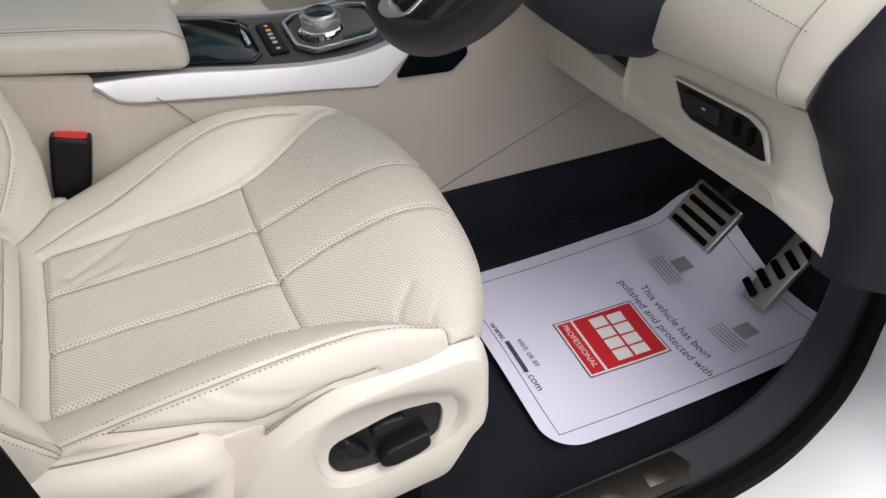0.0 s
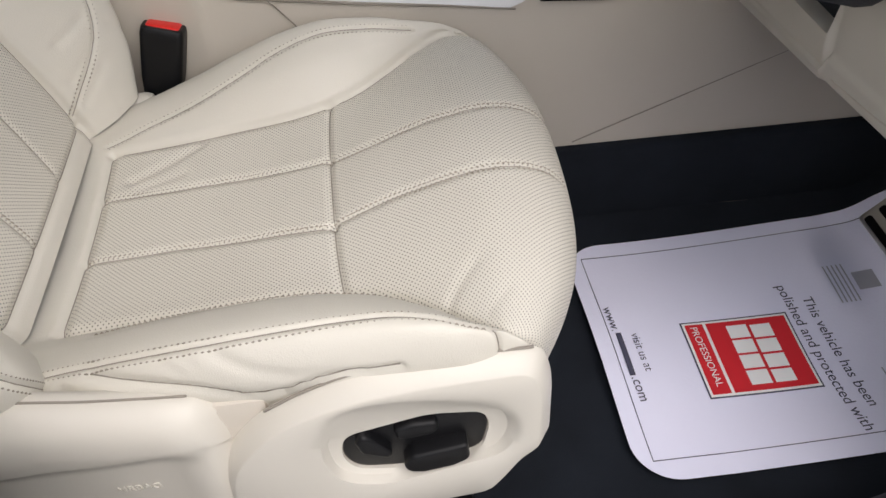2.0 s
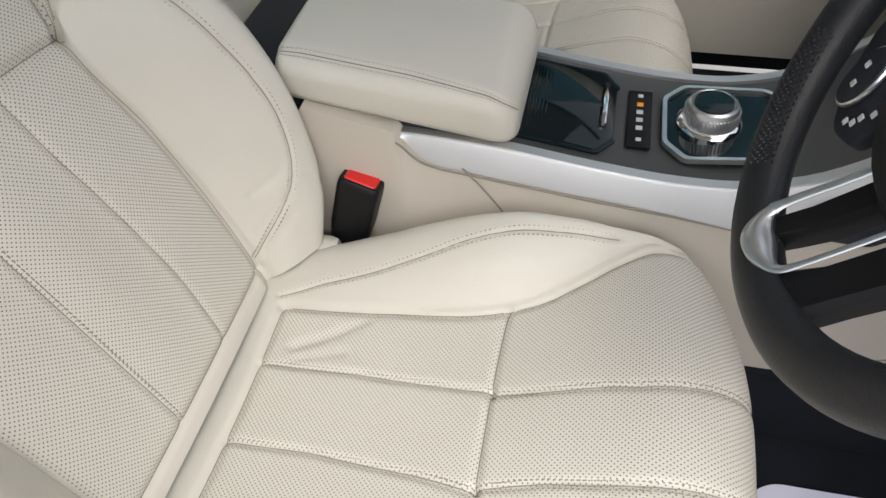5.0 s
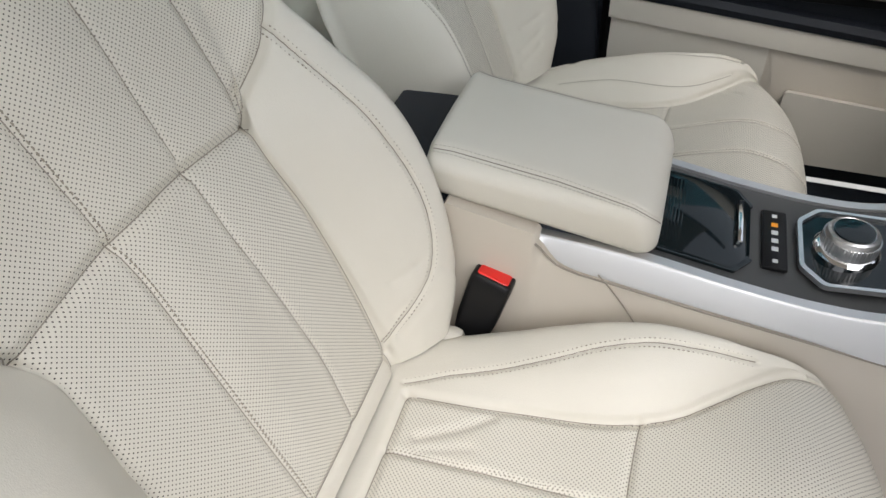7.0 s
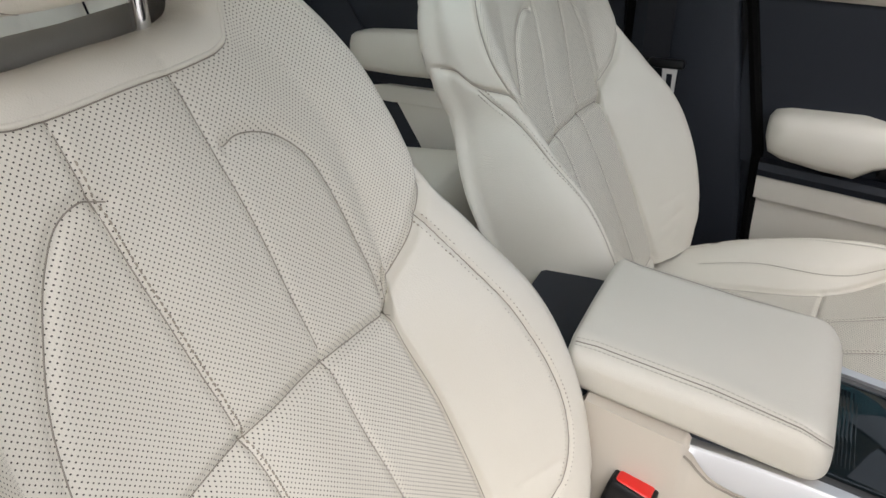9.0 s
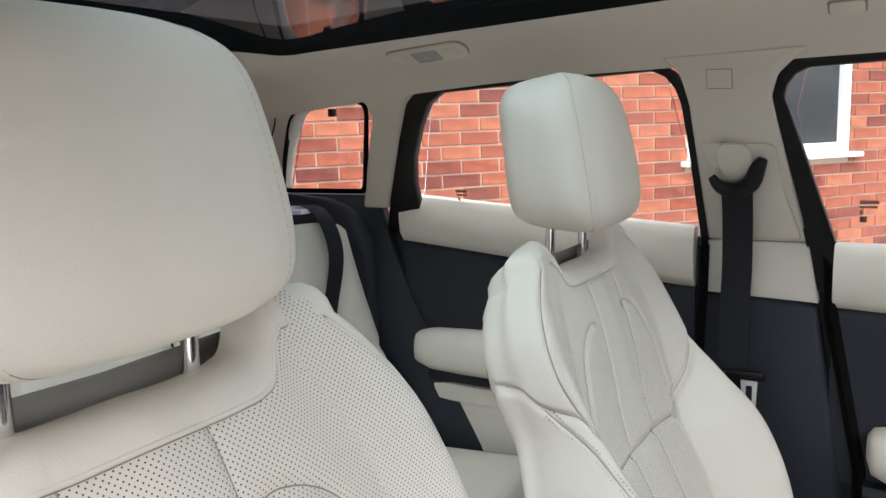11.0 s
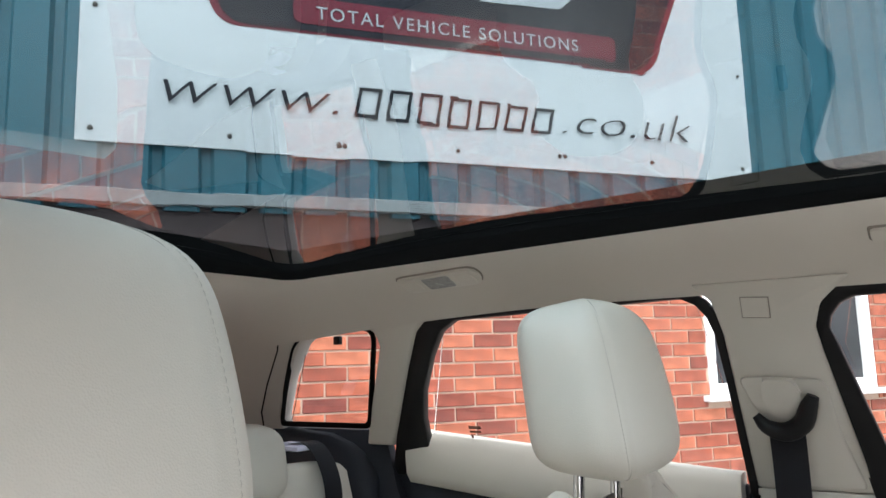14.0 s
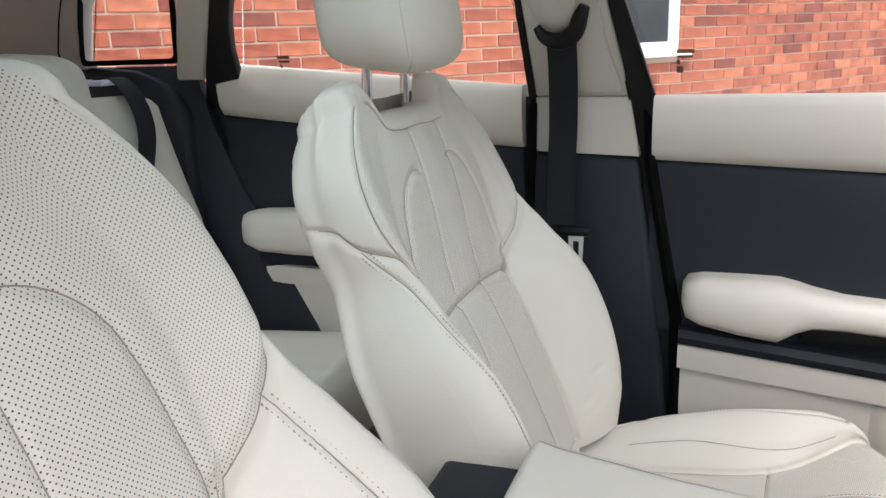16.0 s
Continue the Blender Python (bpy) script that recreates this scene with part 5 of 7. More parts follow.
for nm, o in (("window_1", [(0.02, 1.15), (-0.02, 1.37), (0.0, 1.45), (0.75, 1.42), (0.75, 1.15)]), ("window_2", [(-0.17, 1.16), (-0.205, 1.445), (-0.63, 1.445), (-0.752, 1.20), (-0.752, 1.16)]), ("window_3", [(-0.775, 1.43), (-0.775, 1.385), (-0.87, 1.232), (-1.11, 1.232), (-0.966, 1.41), (-0.92, 1.43)])):
    g = solo(nm, side_plate(o, 0.004, 0.0, 0.03), M["glass"], "clear side window glass", "window", kind="structure")
    g.visible_shadow = False
solo("window_catch", box(-0.882, -0.868, 0.590, 0.602, 1.396, 1.412, 0.002), M["black"], "small black clip on the quarter window", "clip")


for x, z in ((-0.655, 1.205), (-0.850, 1.268), (0.062, 1.195)):
    mk = thing("glass_mark", side(x, z, 0.026), "small brown etched mark on the window glass", "glass mark")
    for k, (w, h) in enumerate(((0.010, 0.010), (0.005, 0.007), (0.024, 0.004), (0.026, 0.006))):
        z0 = z + (0.0, 0.013, 0.023, 0.030)[k]
        part("mark_bar", plate([side(x - a, b, 0.0265) for a, b in ((0, z0), (-w, z0), (-w, z0 + h), (0, z0 + h))], (0, -0.0006, 0), 0.0002), M["etch"], mk)


def door_panel(name, x0, x1, label, rear=False):
    """An inner door panel: pale top roll, dark middle, armrest, pale lower part."""
    d = thing(name, ((x0 + x1) / 2, 0.74, 0.45), label, "car door")
    zt = lambda x: BELT + (0.02 + 0.05 * max(0, (-x - 0.2) / 0.6) if rear else 0.0)
    zd = lambda x: (1.075 + 0.055 * max(0, (-x - 0.2) / 0.6)) if rear else 1.058 - 0.04 * (x - 0.03)
    xs = np.linspace(x0, x1, 30)

    def band(zlo, zhi, bulge, y=0.72, thick=0.03, rear_cut=0.0):
        loops = []
        for x in xs:
            a, b = zlo(x), zhi(x)
            h = b - a
            loops.append([Vector((x, y, a)), Vector((x, y - bulge * 0.8, a + 0.18 * h)), Vector((x, y - bulge, a + 0.5 * h)), Vector((x, y - bulge * 0.85, a + 0.8 * h)), Vector((x, y - bulge * 0.4, b - 0.03 * h)), Vector((x, y + 0.004, b)), Vector((x, y + thick, b)), Vector((x, y + thick, a))])
        return loft(loops)
    part("top_roll", band(lambda x: zd(x), zt, 0.016), M["leather"], d, "pale leather top roll", angle=70)
    part("middle_panel", band(lambda x: 0.765, lambda x: zd(x) - 0.001, 0.0, 0.722), M["dark"], d, "dark padded middle panel", angle=70)
    return d


front_door = door_panel("front_door", 0.03, 1.02, "passenger front door trim in cream and dark blue-black")
LZ = lambda x: 0.775 - 0.085 * (x - 0.088)
xs = np.linspace(0.085, 1.02, 24)
part("dark_ledge", loft([[Vector((x, 0.722, LZ(x) - 0.028)), Vector((x, 0.700, LZ(x) - 0.026)), Vector((x, 0.694, LZ(x) - 0.012)), Vector((x, 0.700, LZ(x))), Vector((x, 0.722, LZ(x) + 0.002))] for x in xs]), M["dark"], front_door, "dark ledge")
part("lower_rail", loft([[Vector((x, 0.722, LZ(x) - 0.075)), Vector((x, 0.706, LZ(x) - 0.072)), Vector((x, 0.704, LZ(x) - 0.045)), Vector((x, 0.706, LZ(x) - 0.029)), Vector((x, 0.722, LZ(x) - 0.028))] for x in xs]), M["plastic"], front_door, "cream rail")
low = rounded([(0.09, 0.716, 0.705), (0.375, 0.716, 0.682), (0.395, 0.716, 0.66), (0.43, 0.716, 0.45), (0.09, 0.716, 0.45)], [0.004, 0.02, 0.02, 0.01, 0.004], 4)
part("lower_panel", slab(low, 0.02, 0.004), M["plastic"], front_door, "cream lower panel")
part("pocket_back", box(0.38, 1.02, 0.716, 0.735, 0.45, 0.69, 0.004), M["plastic_low"], front_door, "beige recess")
poc = rounded([(0.43, 0.700, 0.60), (1.0, 0.700, 0.56), (1.0, 0.700, 0.45), (0.43, 0.700, 0.45)], 0.01, 4)
part("pocket_front", slab(poc, 0.012, 0.004), M["plastic"], front_door, "cream map pocket")
arm = []
for x, zt_, zb_, out in ((0.088, 0.855, 0.822, 0.03), (0.096, 0.868, 0.803, 0.055), (0.12, 0.873, 0.793, 0.062), (0.18, 0.874, 0.782, 0.064), (0.235, 0.874, 0.776, 0.064), (0.262, 0.868, 0.794, 0.062), (0.285, 0.861, 0.803, 0.06), (0.33, 0.852, 0.803, 0.056), (0.42, 0.846, 0.797, 0.054), (0.52, 0.842, 0.792, 0.05), (0.62, 0.842, 0.79, 0.045), (0.64, 0.836, 0.80, 0.03)):
    h = zt_ - zb_
    y = 0.724
    arm.append([Vector((x, y, zb_)), Vector((x, y - out * 0.75, zb_ + 0.02 * h)), Vector((x, y - out * 0.97, zb_ + 0.18 * h)), Vector((x, y - out, zb_ + 0.45 * h)), Vector((x, y - out * 0.97, zb_ + 0.72 * h)), Vector((x, y - out * 0.8, zb_ + 0.95 * h)), Vector((x, y - out * 0.5, zt_)), Vector((x, y, zt_))])
part("armrest", loft(arm), M["leather"], front_door, "pale leather armrest with a grip scooped below", angle=60)
part("grip_recess", box(0.27, 0.60, 0.706, 0.724, 0.768, 0.804, 0.008), M["black"], front_door, "black grip recess")
part("inner_panel", box(0.03, 1.02, 0.735, 0.76, 0.40, 1.14, 0.004), M["dark"], front_door)

rear_door = door_panel("rear_door", -0.80, -0.185, "rear passenger door trim in cream and dark blue-black", True)
arm = []
for x, zt_, zb_, out in ((-0.765, 0.925, 0.89, 0.02), (-0.755, 0.938, 0.872, 0.05), (-0.72, 0.944, 0.862, 0.058), (-0.64, 0.948, 0.86, 0.06), (-0.50, 0.952, 0.862, 0.06), (-0.40, 0.95, 0.866, 0.05), (-0.38, 0.94, 0.88, 0.03)):
    h = zt_ - zb_
    y = 0.724
    arm.append([Vector((x, y, zb_)), Vector((x, y - out * 0.75, zb_ + 0.02 * h)), Vector((x, y - out * 0.97, zb_ + 0.18 * h)), Vector((x, y - out, zb_ + 0.45 * h)), Vector((x, y - out * 0.97, zb_ + 0.72 * h)), Vector((x, y - out * 0.8, zb_ + 0.95 * h)), Vector((x, y - out * 0.5, zt_)), Vector((x, y, zt_))])
part("armrest", loft(arm), M["leather"], rear_door, "pale leather armrest", angle=60)
part("dark_ledge", box(-0.74, -0.20, 0.70, 0.724, 0.832, 0.856, 0.006), M["dark"], rear_door, "dark ledge")
part("lower_panel", box(-0.73, -0.20, 0.712, 0.724, 0.42, 0.832, 0.006), M["plastic"], rear_door, "cream lower panel")
part("lower_rail", box(-0.73, -0.20, 0.704, 0.716, 0.79, 0.828, 0.004), M["plastic"], rear_door, "cream rail")
part("inner_panel", box(-0.86, -0.18, 0.735, 0.76, 0.40, 1.16, 0.004), M["dark"], rear_door)
# wheel arch and rear side trim
solo("rear_side_trim", loft([[Vector((x0 + dx, y, z)) for dx, y in ((0, 0.735), (0, 0.715), (-0.03, 0.705), (-0.35, 0.690), (-0.7, 0.690), (-0.7, 0.735))] for x0, z in ((-0.56, 0.42), (-0.57, 0.60), (-0.61, 0.70), (-0.70, 0.86), (-0.78, 1.0), (-0.83, 1.12), (-0.85, 1.20), (-0.86, 1.228))]), M["dark"], "dark grained rear side trim sweeping down to the door opening", "trim", kind="structure", angle=60)
solo("rear_shelf_trim", loft([[Vector((x, 0.715, z)), Vector((x, 0.700, z + 0.008)), Vector((x, 0.684, z + 0.004)), Vector((x, 0.674, z - 0.012)), Vector((x, 0.668, z - 0.05)), Vector((x, 0.668, 0.62)), Vector((x, 0.715, 0.62))] for x, z in ((-0.865, 1.13), (-0.88, 1.155), (-0.90, 1.178), (-0.93, 1.196), (-0.98, 1.212), (-1.08, 1.222), (-1.2, 1.22))]), M["dark"], "dark moulded trim below the quarter window", "trim", kind="structure", angle=70)


# seat belt on the pillar
belt = thing("seat_belt", (-0.09, 0.66, 0.80), "black seat belt hanging from its guide on the pillar", "seat belt")
bp = [side(-0.104, 1.262, -0.022), side(-0.108, 1.20, -0.022), (-0.110, 0.690, 1.12), (-0.112, 0.690, 1.06), (-0.112, 0.678, 0.95), (-0.112, 0.676, 0.80), (-0.112, 0.68, 0.50)]
strap = curve_pts(bp, 40)
part("strap", loft([[p + Vector((-0.0235, 0, 0)), p + Vector((-0.0235, -0.0014, 0)), p + Vector((0.0235, -0.0014, 0)), p + Vector((0.0235, 0, 0))] for p in strap]), M["belt"], belt, "black woven strap")
gd = curve_pts([side(-0.142, 1.272, -0.02), side(-0.128, 1.256, -0.028), side(-0.104, 1.250, -0.03), side(-0.082, 1.262, -0.03), side(-0.071, 1.285, -0.028), side(-0.064, 1.30, -0.022)], 30)
part("guide", tube(gd, [0.006 + 0.007 * math.sin(math.pi * i / 30) + 0.002 * i / 30 for i in range(31)], 12), M["black"], belt, "black plastic hook-shaped guide")
part("guide_boss", slab([side(p.x, p.y, -0.018) for p in rounded([(-0.128, 1.322, 0), (-0.086, 1.32, 0), (-0.078, 1.295, 0), (-0.09, 1.268, 0), (-0.118, 1.268, 0), (-0.13, 1.29, 0)], 0.012, 5)], 0.012, 0.004), M["plastic"], belt, "cream boss")
part("tongue_grip", box(-0.122, -0.058, 0.660, 0.676, 0.936, 0.953, 0.006), M["black"], belt, "black plastic grip")
o = [(-0.096, 0.666, 0.938), (-0.070, 0.666, 0.938), (-0.071, 0.666, 0.92), (-0.072, 0.666, 0.894), (-0.094, 0.666, 0.894), (-0.095, 0.666, 0.92)]
i_ = [(-0.088, 0.666, 0.927), (-0.078, 0.666, 0.927), (-0.078, 0.666, 0.915), (-0.078, 0.666, 0.901), (-0.088, 0.666, 0.901), (-0.088, 0.666, 0.915)]
part("tongue", ring_plate(o, i_, 0.003, (0, 1, 0)), M["zinc"], belt, "steel tongue", smooth=False)
solo("belt_guide_slot", box(-0.145, -0.078, 0.672, 0.682, 0.935, 0.95, 0.003), M["black"], "black stop on the pillar behind the strap", "belt stop")


# rear bench
bench = thing("rear_bench", (-0.85, 0.0, 0.42), "cream leather rear bench with outer headrest and seams", "rear seat")


def rear_back(y0, y1):
    def fn(u, v):
        t = u * 1.12
        y = y0 + (y1 - y0) * v
        e = 1 - abs(2 * v - 1) ** 8
        puff = 0.05 * max(0.0, (abs(y) - 0.50) / 0.16) ** 1.5 * min(1.0, 3.0 * abs(1 - 0.4 * u)) + 0.02 * e + 0.012 * math.cos(u * math.pi * 1.2) - 0.004 * math.exp(-((v - 0.33) / 0.02) ** 2) - 0.004 * math.exp(-((v - 0.67) / 0.02) ** 2) - 0.008 * math.exp(-((u - 0.42) / 0.02) ** 2)
        if t <= 1:
            return Vector((-0.815 - 0.135 * t + puff, y, 0.70 + 0.48 * t - 0.02 * (1 - e)))
        k = (t - 1) / 0.12
        return Vector((-0.95 - 0.09 * k + puff * (1 - k), y, 1.18 - 0.03 * k * k - 0.02 * (1 - e)))
    return sheet(fn, np.linspace(0, 1, 60), np.linspace(0, 1, 50), True)


part("back_panel", rear_back(0.20, 0.66), M["leather"], bench, "cream leather backrest", angle=70)
part("back_panel", rear_back(-0.195, 0.195), M["leather"], bench, "cream leather middle backrest", angle=70)
part("back_panel", rear_back(-0.66, -0.20), M["leather"], bench, "cream leather backrest", angle=70)


def rear_cushion(y0, y1):
    def fn(u, v):
        e = 1 - abs(2 * v - 1) ** 8
        y = y0 + (y1 - y0) * v
        if u < 0.8:
            k = u / 0.8
            return Vector((-0.86 + 0.40 * k, y, 0.69 + 0.035 * k + 0.012 * e - 0.004 * math.exp(-((v - 0.33) / 0.02) ** 2) - 0.004 * math.exp(-((v - 0.67) / 0.02) ** 2)))
        a = (u - 0.8) / 0.2 * math.pi * 0.6
        return Vector((-0.46 + 0.05 * math.sin(a), y, 0.725 + 0.012 * e - 0.10 * (1 - math.cos(a))))
    return sheet(fn, np.linspace(0, 1, 50), np.linspace(0, 1, 50), True)


for a, b in ((0.05, 0.66), (-0.66, 0.045)):
    part("cushion", rear_cushion(a, b), M["leather"], bench, "cream leather cushion", angle=70)


def rear_headrest(y):
    loops = []
    for j in range(25):
        v = j / 24
        k = (1 - abs(2 * v - 1) ** 4) ** 0.4 if 0 < v < 1 else 0.02
        lp = []
        for i in range(40):
            t = 2 * math.pi * i / 40
            c, s = math.cos(t), math.sin(t)
            lp.append(Vector((-0.945 + 0.055 * math.copysign(abs(c) ** 0.55, c) * k - 0.02 * v, y + 0.122 * math.copysign(abs(s) ** 0.5, s) * k, 1.116 + 0.147 * v)))
        loops.append(lp)
    return loft(loops)


for y in (0.39, -0.39):
    part("headrest", rear_headrest(y), M["leather"], bench, "cream leather headrest", angle=70)
part("seat_body", box(-1.0, -0.48, -0.64, 0.64, 0.42, 0.66, 0.02), M["plastic_low"], bench)
part("seat_body", box(-1.05, -0.975, -0.64, 0.64, 0.42, 1.13, 0.02), M["carpet"], bench)
rb = thing("rear_seat_belt", (-1.0, 0.60, 0.8), "black rear seat belt across the bench shoulder", "seat belt")
rp = curve_pts([(-1.04, 0.605, 1.20), (-0.940, 0.60, 1.208), (-0.878, 0.585, 1.12), (-0.850, 0.515, 0.98), (-0.800, 0.43, 0.80), (-0.76, 0.40, 0.755)], 30)
part("strap", loft([[p + Vector((0, -0.023, 0)), p + Vector((0.0014, -0.023, 0.0)), p + Vector((0.0014, 0.023, 0)), p + Vector((0, 0.023, 0))] for p in rp]), M["belt"], rb, "black woven strap")
solo("booklet", box(-1.03, -0.94, 0.555, 0.625, 1.199, 1.209, 0.002, 1, None), M["paper"], "folded white printed booklet lying on the rear trim", "booklet")

solo("door_gap", box(-0.20, 0.12, 0.742, 0.765, 0.38, 1.15, 0.004), M["black"], "black door shut behind the pillar", "trim", kind="structure")
solo("door_edge_seal", tube([side(0.022, 1.15, 0.004), (0.028, 0.722, 1.05), (0.078, 0.722, 0.79), (0.085, 0.722, 0.55)], 0.010, 8), M["rubber"], "black rubber seal along the front door edge", "seal", kind="structure")

# ---- centre console ----
console = thing("centre_console", (0.25, 0.0, 0.42), "cream centre console with silver edge trims and dark switch panel", "console")


def top_z(x):
    return float(smooth_interp(np.array([x]), [-0.12, 0.12, 0.22, 0.32, 0.40, 0.46, 0.53, 0.60, 0.68], [0.80, 0.812, 0.805, 0.790, 0.782, 0.784, 0.806, 0.86, 0.95])[0])


box_top = lambda x: 0.842 - 0.20 * x if x > 0.01 else 0.80
loops = []
for x in np.concatenate([np.linspace(-0.10, 0.10, 11), np.linspace(0.108, 0.132, 9), np.linspace(0.14, 1.14, 51)]):
    zt = min(top_z(x) - 0.006, 0.85)
    k = min(1.0, max(0.0, (0.126 - x) / 0.012))
    k = k * k * (3 - 2 * k)
    mix = lambda a, b: b + (a - b) * k
    half = ((0.13, 0.40), (0.118, 0.55), (mix(0.1120, 0.1105), mix(0.764, zt - 0.035)), (mix(0.1108, 0.1030), mix(0.79, zt - 0.012)), (mix(0.1090, 0.094), mix(box_top(x), zt)))
    loops.append([Vector((x, -y, z)) for y, z in half] + [Vector((x, y, z)) for y, z in half[::-1]])
part("side_body", loft(loops), M["plastic_low"], console, "cream moulded console body", angle=60)
part("footwell_carpet", box(0.30, 1.14, -0.130, -0.100, 0.40, 0.535, 0.008), M["carpet"], console, "dark carpet along the tunnel")
part("side_seam", tube([(0.56, -0.1190, 0.54), (0.845, -0.1142, 0.655)], 0.0010, 6), M["seam"], console, "thin panel gap")
seam = curve_pts([(0.186, -0.1135, 0.785), (0.205, -0.1145, 0.765), (0.235, -0.117, 0.725), (0.27, -0.119, 0.66)], 16)
part("panel_gap", tube(seam, 0.0008, 6), M["seam"], console, "dark panel gap")
# dark deck between the trims
deck = sheet(lambda u, v: Vector((0.20 + 0.44 * u, -0.088 + 0.176 * v, top_z(0.20 + 0.44 * u) - 0.004)), np.linspace(0, 1, 40), np.linspace(0, 1, 10))
part("deck", joined(deck, ([v - Vector((0, 0, 0.02)) for v in deck[0]], [f[::-1] for f in deck[1]])), M["deck"], console, "charcoal satin deck")


def edge_trim(sg):
    """A folded strip: flat top, crisp edge, tall side face that tapers to a point at the rear."""
    loops = []
    for x in np.concatenate([np.linspace(0.118, 0.17, 14), np.linspace(0.18, 0.60, 30)]):
        zt = top_z(x)
        zb = min(float(np.interp(x, [0.118, 0.124, 0.132, 0.141, 0.150, 0.165, 0.20, 0.30, 0.476, 0.52, 0.60], [zt - 0.003, 0.806, 0.797, 0.789, 0.785, 0.781, 0.777, 0.763, 0.741, 0.775, zt - 0.02])), zt - 0.003)
        h = zt - zb
        k = h / 0.04
        pts = [(0.086, zt - 0.006), (0.086, zt), (0.098, zt), (0.1000, zt - 0.0012), (0.1010, zt - 0.003), (0.101 + 0.0120 * min(1, k), zb), (0.095, zb)]
        loops.append([Vector((x, sg * y, z)) for y, z in (pts if sg > 0 else pts[::-1])])
    return loft(loops)


for sg in (-1, 1):
    part("edge_trim", edge_trim(sg), M["silver"], console, "satin aluminium edge trim", angle=28)
part("trim_gap", tube([(x, -0.1125, z) for x, z in ((0.118, 0.809), (0.124, 0.8045), (0.132, 0.7955), (0.141, 0.7875), (0.150, 0.7835), (0.165, 0.7795), (0.20, 0.7755), (0.30, 0.7615), (0.40, 0.750), (0.476, 0.7395))], 0.0012, 6), M["seam"], console, "thin shadow gap under the trim")
part("bin_top", loft([[Vector((x, y, z)) for y, z in ((-0.088, 0.76), (-0.088, zt), (0.088, zt), (0.088, 0.76))] for x, zt in ((0.0, 0.836), (0.10, 0.824), (0.2, 0.81), (0.225, 0.803))]), M["dark"], console, "dark rim of the storage box", angle=30)
gp = rounded([(0.50, -0.1155, 0.748), (0.585, -0.1155, 0.742), (0.612, -0.1155, 0.765), (0.60, -0.1155, 0.80), (0.53, -0.1155, 0.79)], 0.008, 4)
part("pocket_trim", slab(gp[::-1], 0.004, 0.001), M["gloss"], console, "gloss black pocket with a bright edge")
# roller-shutter cup cover
cup = part("shutter_frame", slab(rounded([(0.236, -0.070, top_z(0.236) - 0.002), (0.315, -0.070, top_z(0.315) - 0.002), (0.332, -0.045, top_z(0.332) - 0.002), (0.332, 0.045, top_z(0.332) - 0.002), (0.315, 0.070, top_z(0.315) - 0.002), (0.236, 0.070, top_z(0.236) - 0.002)], 0.004, 3), 0.003, 0.001), M["gloss"], console, "gloss black frame")
for k in range(22):
    x = 0.236 + 0.0037 * k
    z = top_z(x) + 0.0004 - 0.0026 * (k / 21.0)
    part("slat", box(x - 0.0018, x + 0.0018, -0.058, 0.058, z - 0.003, z + 0.0012, 0.0005, 2), M["gloss"], cup)
for sg in (-1, 1):
    lip = rounded([(0.232, sg * 0.073, top_z(0.232)), (0.318, sg * 0.073, top_z(0.318)), (0.336, sg * 0.047, top_z(0.336)), (0.329, sg * 0.044, top_z(0.33)), (0.313, sg * 0.062, top_z(0.313)), (0.232, sg * 0.062, top_z(0.232))], 0.003, 3)
    part("shutter_lip", slab(lip if sg > 0 else lip[::-1], 0.0035, 0.001), M["gloss"], cup, "gloss black raised lip")
part("pull_bar", box(0.318, 0.324, -0.030, 0.045, top_z(0.32) + 0.001, top_z(0.32) + 0.007, 0.002), M["chrome"], cup, "chrome pull bar")
# terrain switch strip
ss = part("switch_strip", box(0.345, 0.371, -0.052, 0.048, top_z(0.36) - 0.003, top_z(0.36) + 0.0025, 0.002), M["black"], console, "black switch strip")
for k, y in enumerate((-0.041, -0.021, -0.007, 0.007, 0.021, 0.037)):
    r = 0.0035 if 0 < k < 5 else 0.0028
    part("symbol", box(0.358 - r, 0.358 + r, y - r, y + r, top_z(0.36) + 0.002, top_z(0.36) + 0.0032, 0.0008), M["amber"] if k == 4 else M["signgrey"], ss, "amber symbol" if k == 4 else "grey symbol")
# rotary selector
zz = top_z(0.43)
oct_o = rounded([(0.382, -0.040, zz), (0.404, -0.066, zz), (0.49, -0.062, zz + 0.006), (0.512, -0.04, zz + 0.01), (0.512, 0.04, zz + 0.01), (0.49, 0.062, zz + 0.006), (0.404, 0.066, zz), (0.382, 0.040, zz)], 0.006, 3)
cc = Vector((0.447, 0, zz + 0.003))
oct_i = [cc + (p - cc) * 0.93 for p in oct_o]
sel = part("selector_surround", ring_plate(oct_o, oct_i, 0.006, (0, 0, 1)), M["bright"], console, "silver eight-sided surround", smooth=False)
part("selector_plate", slab(oct_i, 0.002, 0.0), M["gloss"], sel, "gloss black plate")
part("selector_ring", lathe([(0.034, 0.0), (0.034, 0.005), (0.030, 0.008)], 40, (0.430, 0.0, zz + 0.002)), M["chrome"], sel, "chrome ring")
knob = part("selector_knob", lathe([(0.028, 0.0), (0.028, 0.008), (0.027, 0.018), (0.0255, 0.022), (0.0225, 0.0235), (0.021, 0.0222), (0.001, 0.022)], 64, (0.430, 0.0, zz + 0.008)), M["bright"], sel, "knurled silver rotary knob")
part("knob_cap", lathe([(0.0205, 0.0), (0.020, 0.002), (0.001, 0.003)], 40, (0.430, 0.0, zz + 0.0305)), M["gloss"], knob, "gloss black cap")
for k in range(48):
    a = 2 * math.pi * k / 48
    part("knurl", box(-0.0007, 0.0007, -0.0007, 0.0007, 0, 0.014, 0, 1, pose(0.430 + 0.0278 * math.cos(a), 0.0278 * math.sin(a), zz + 0.011)), M["bright"], knob, smooth=False)
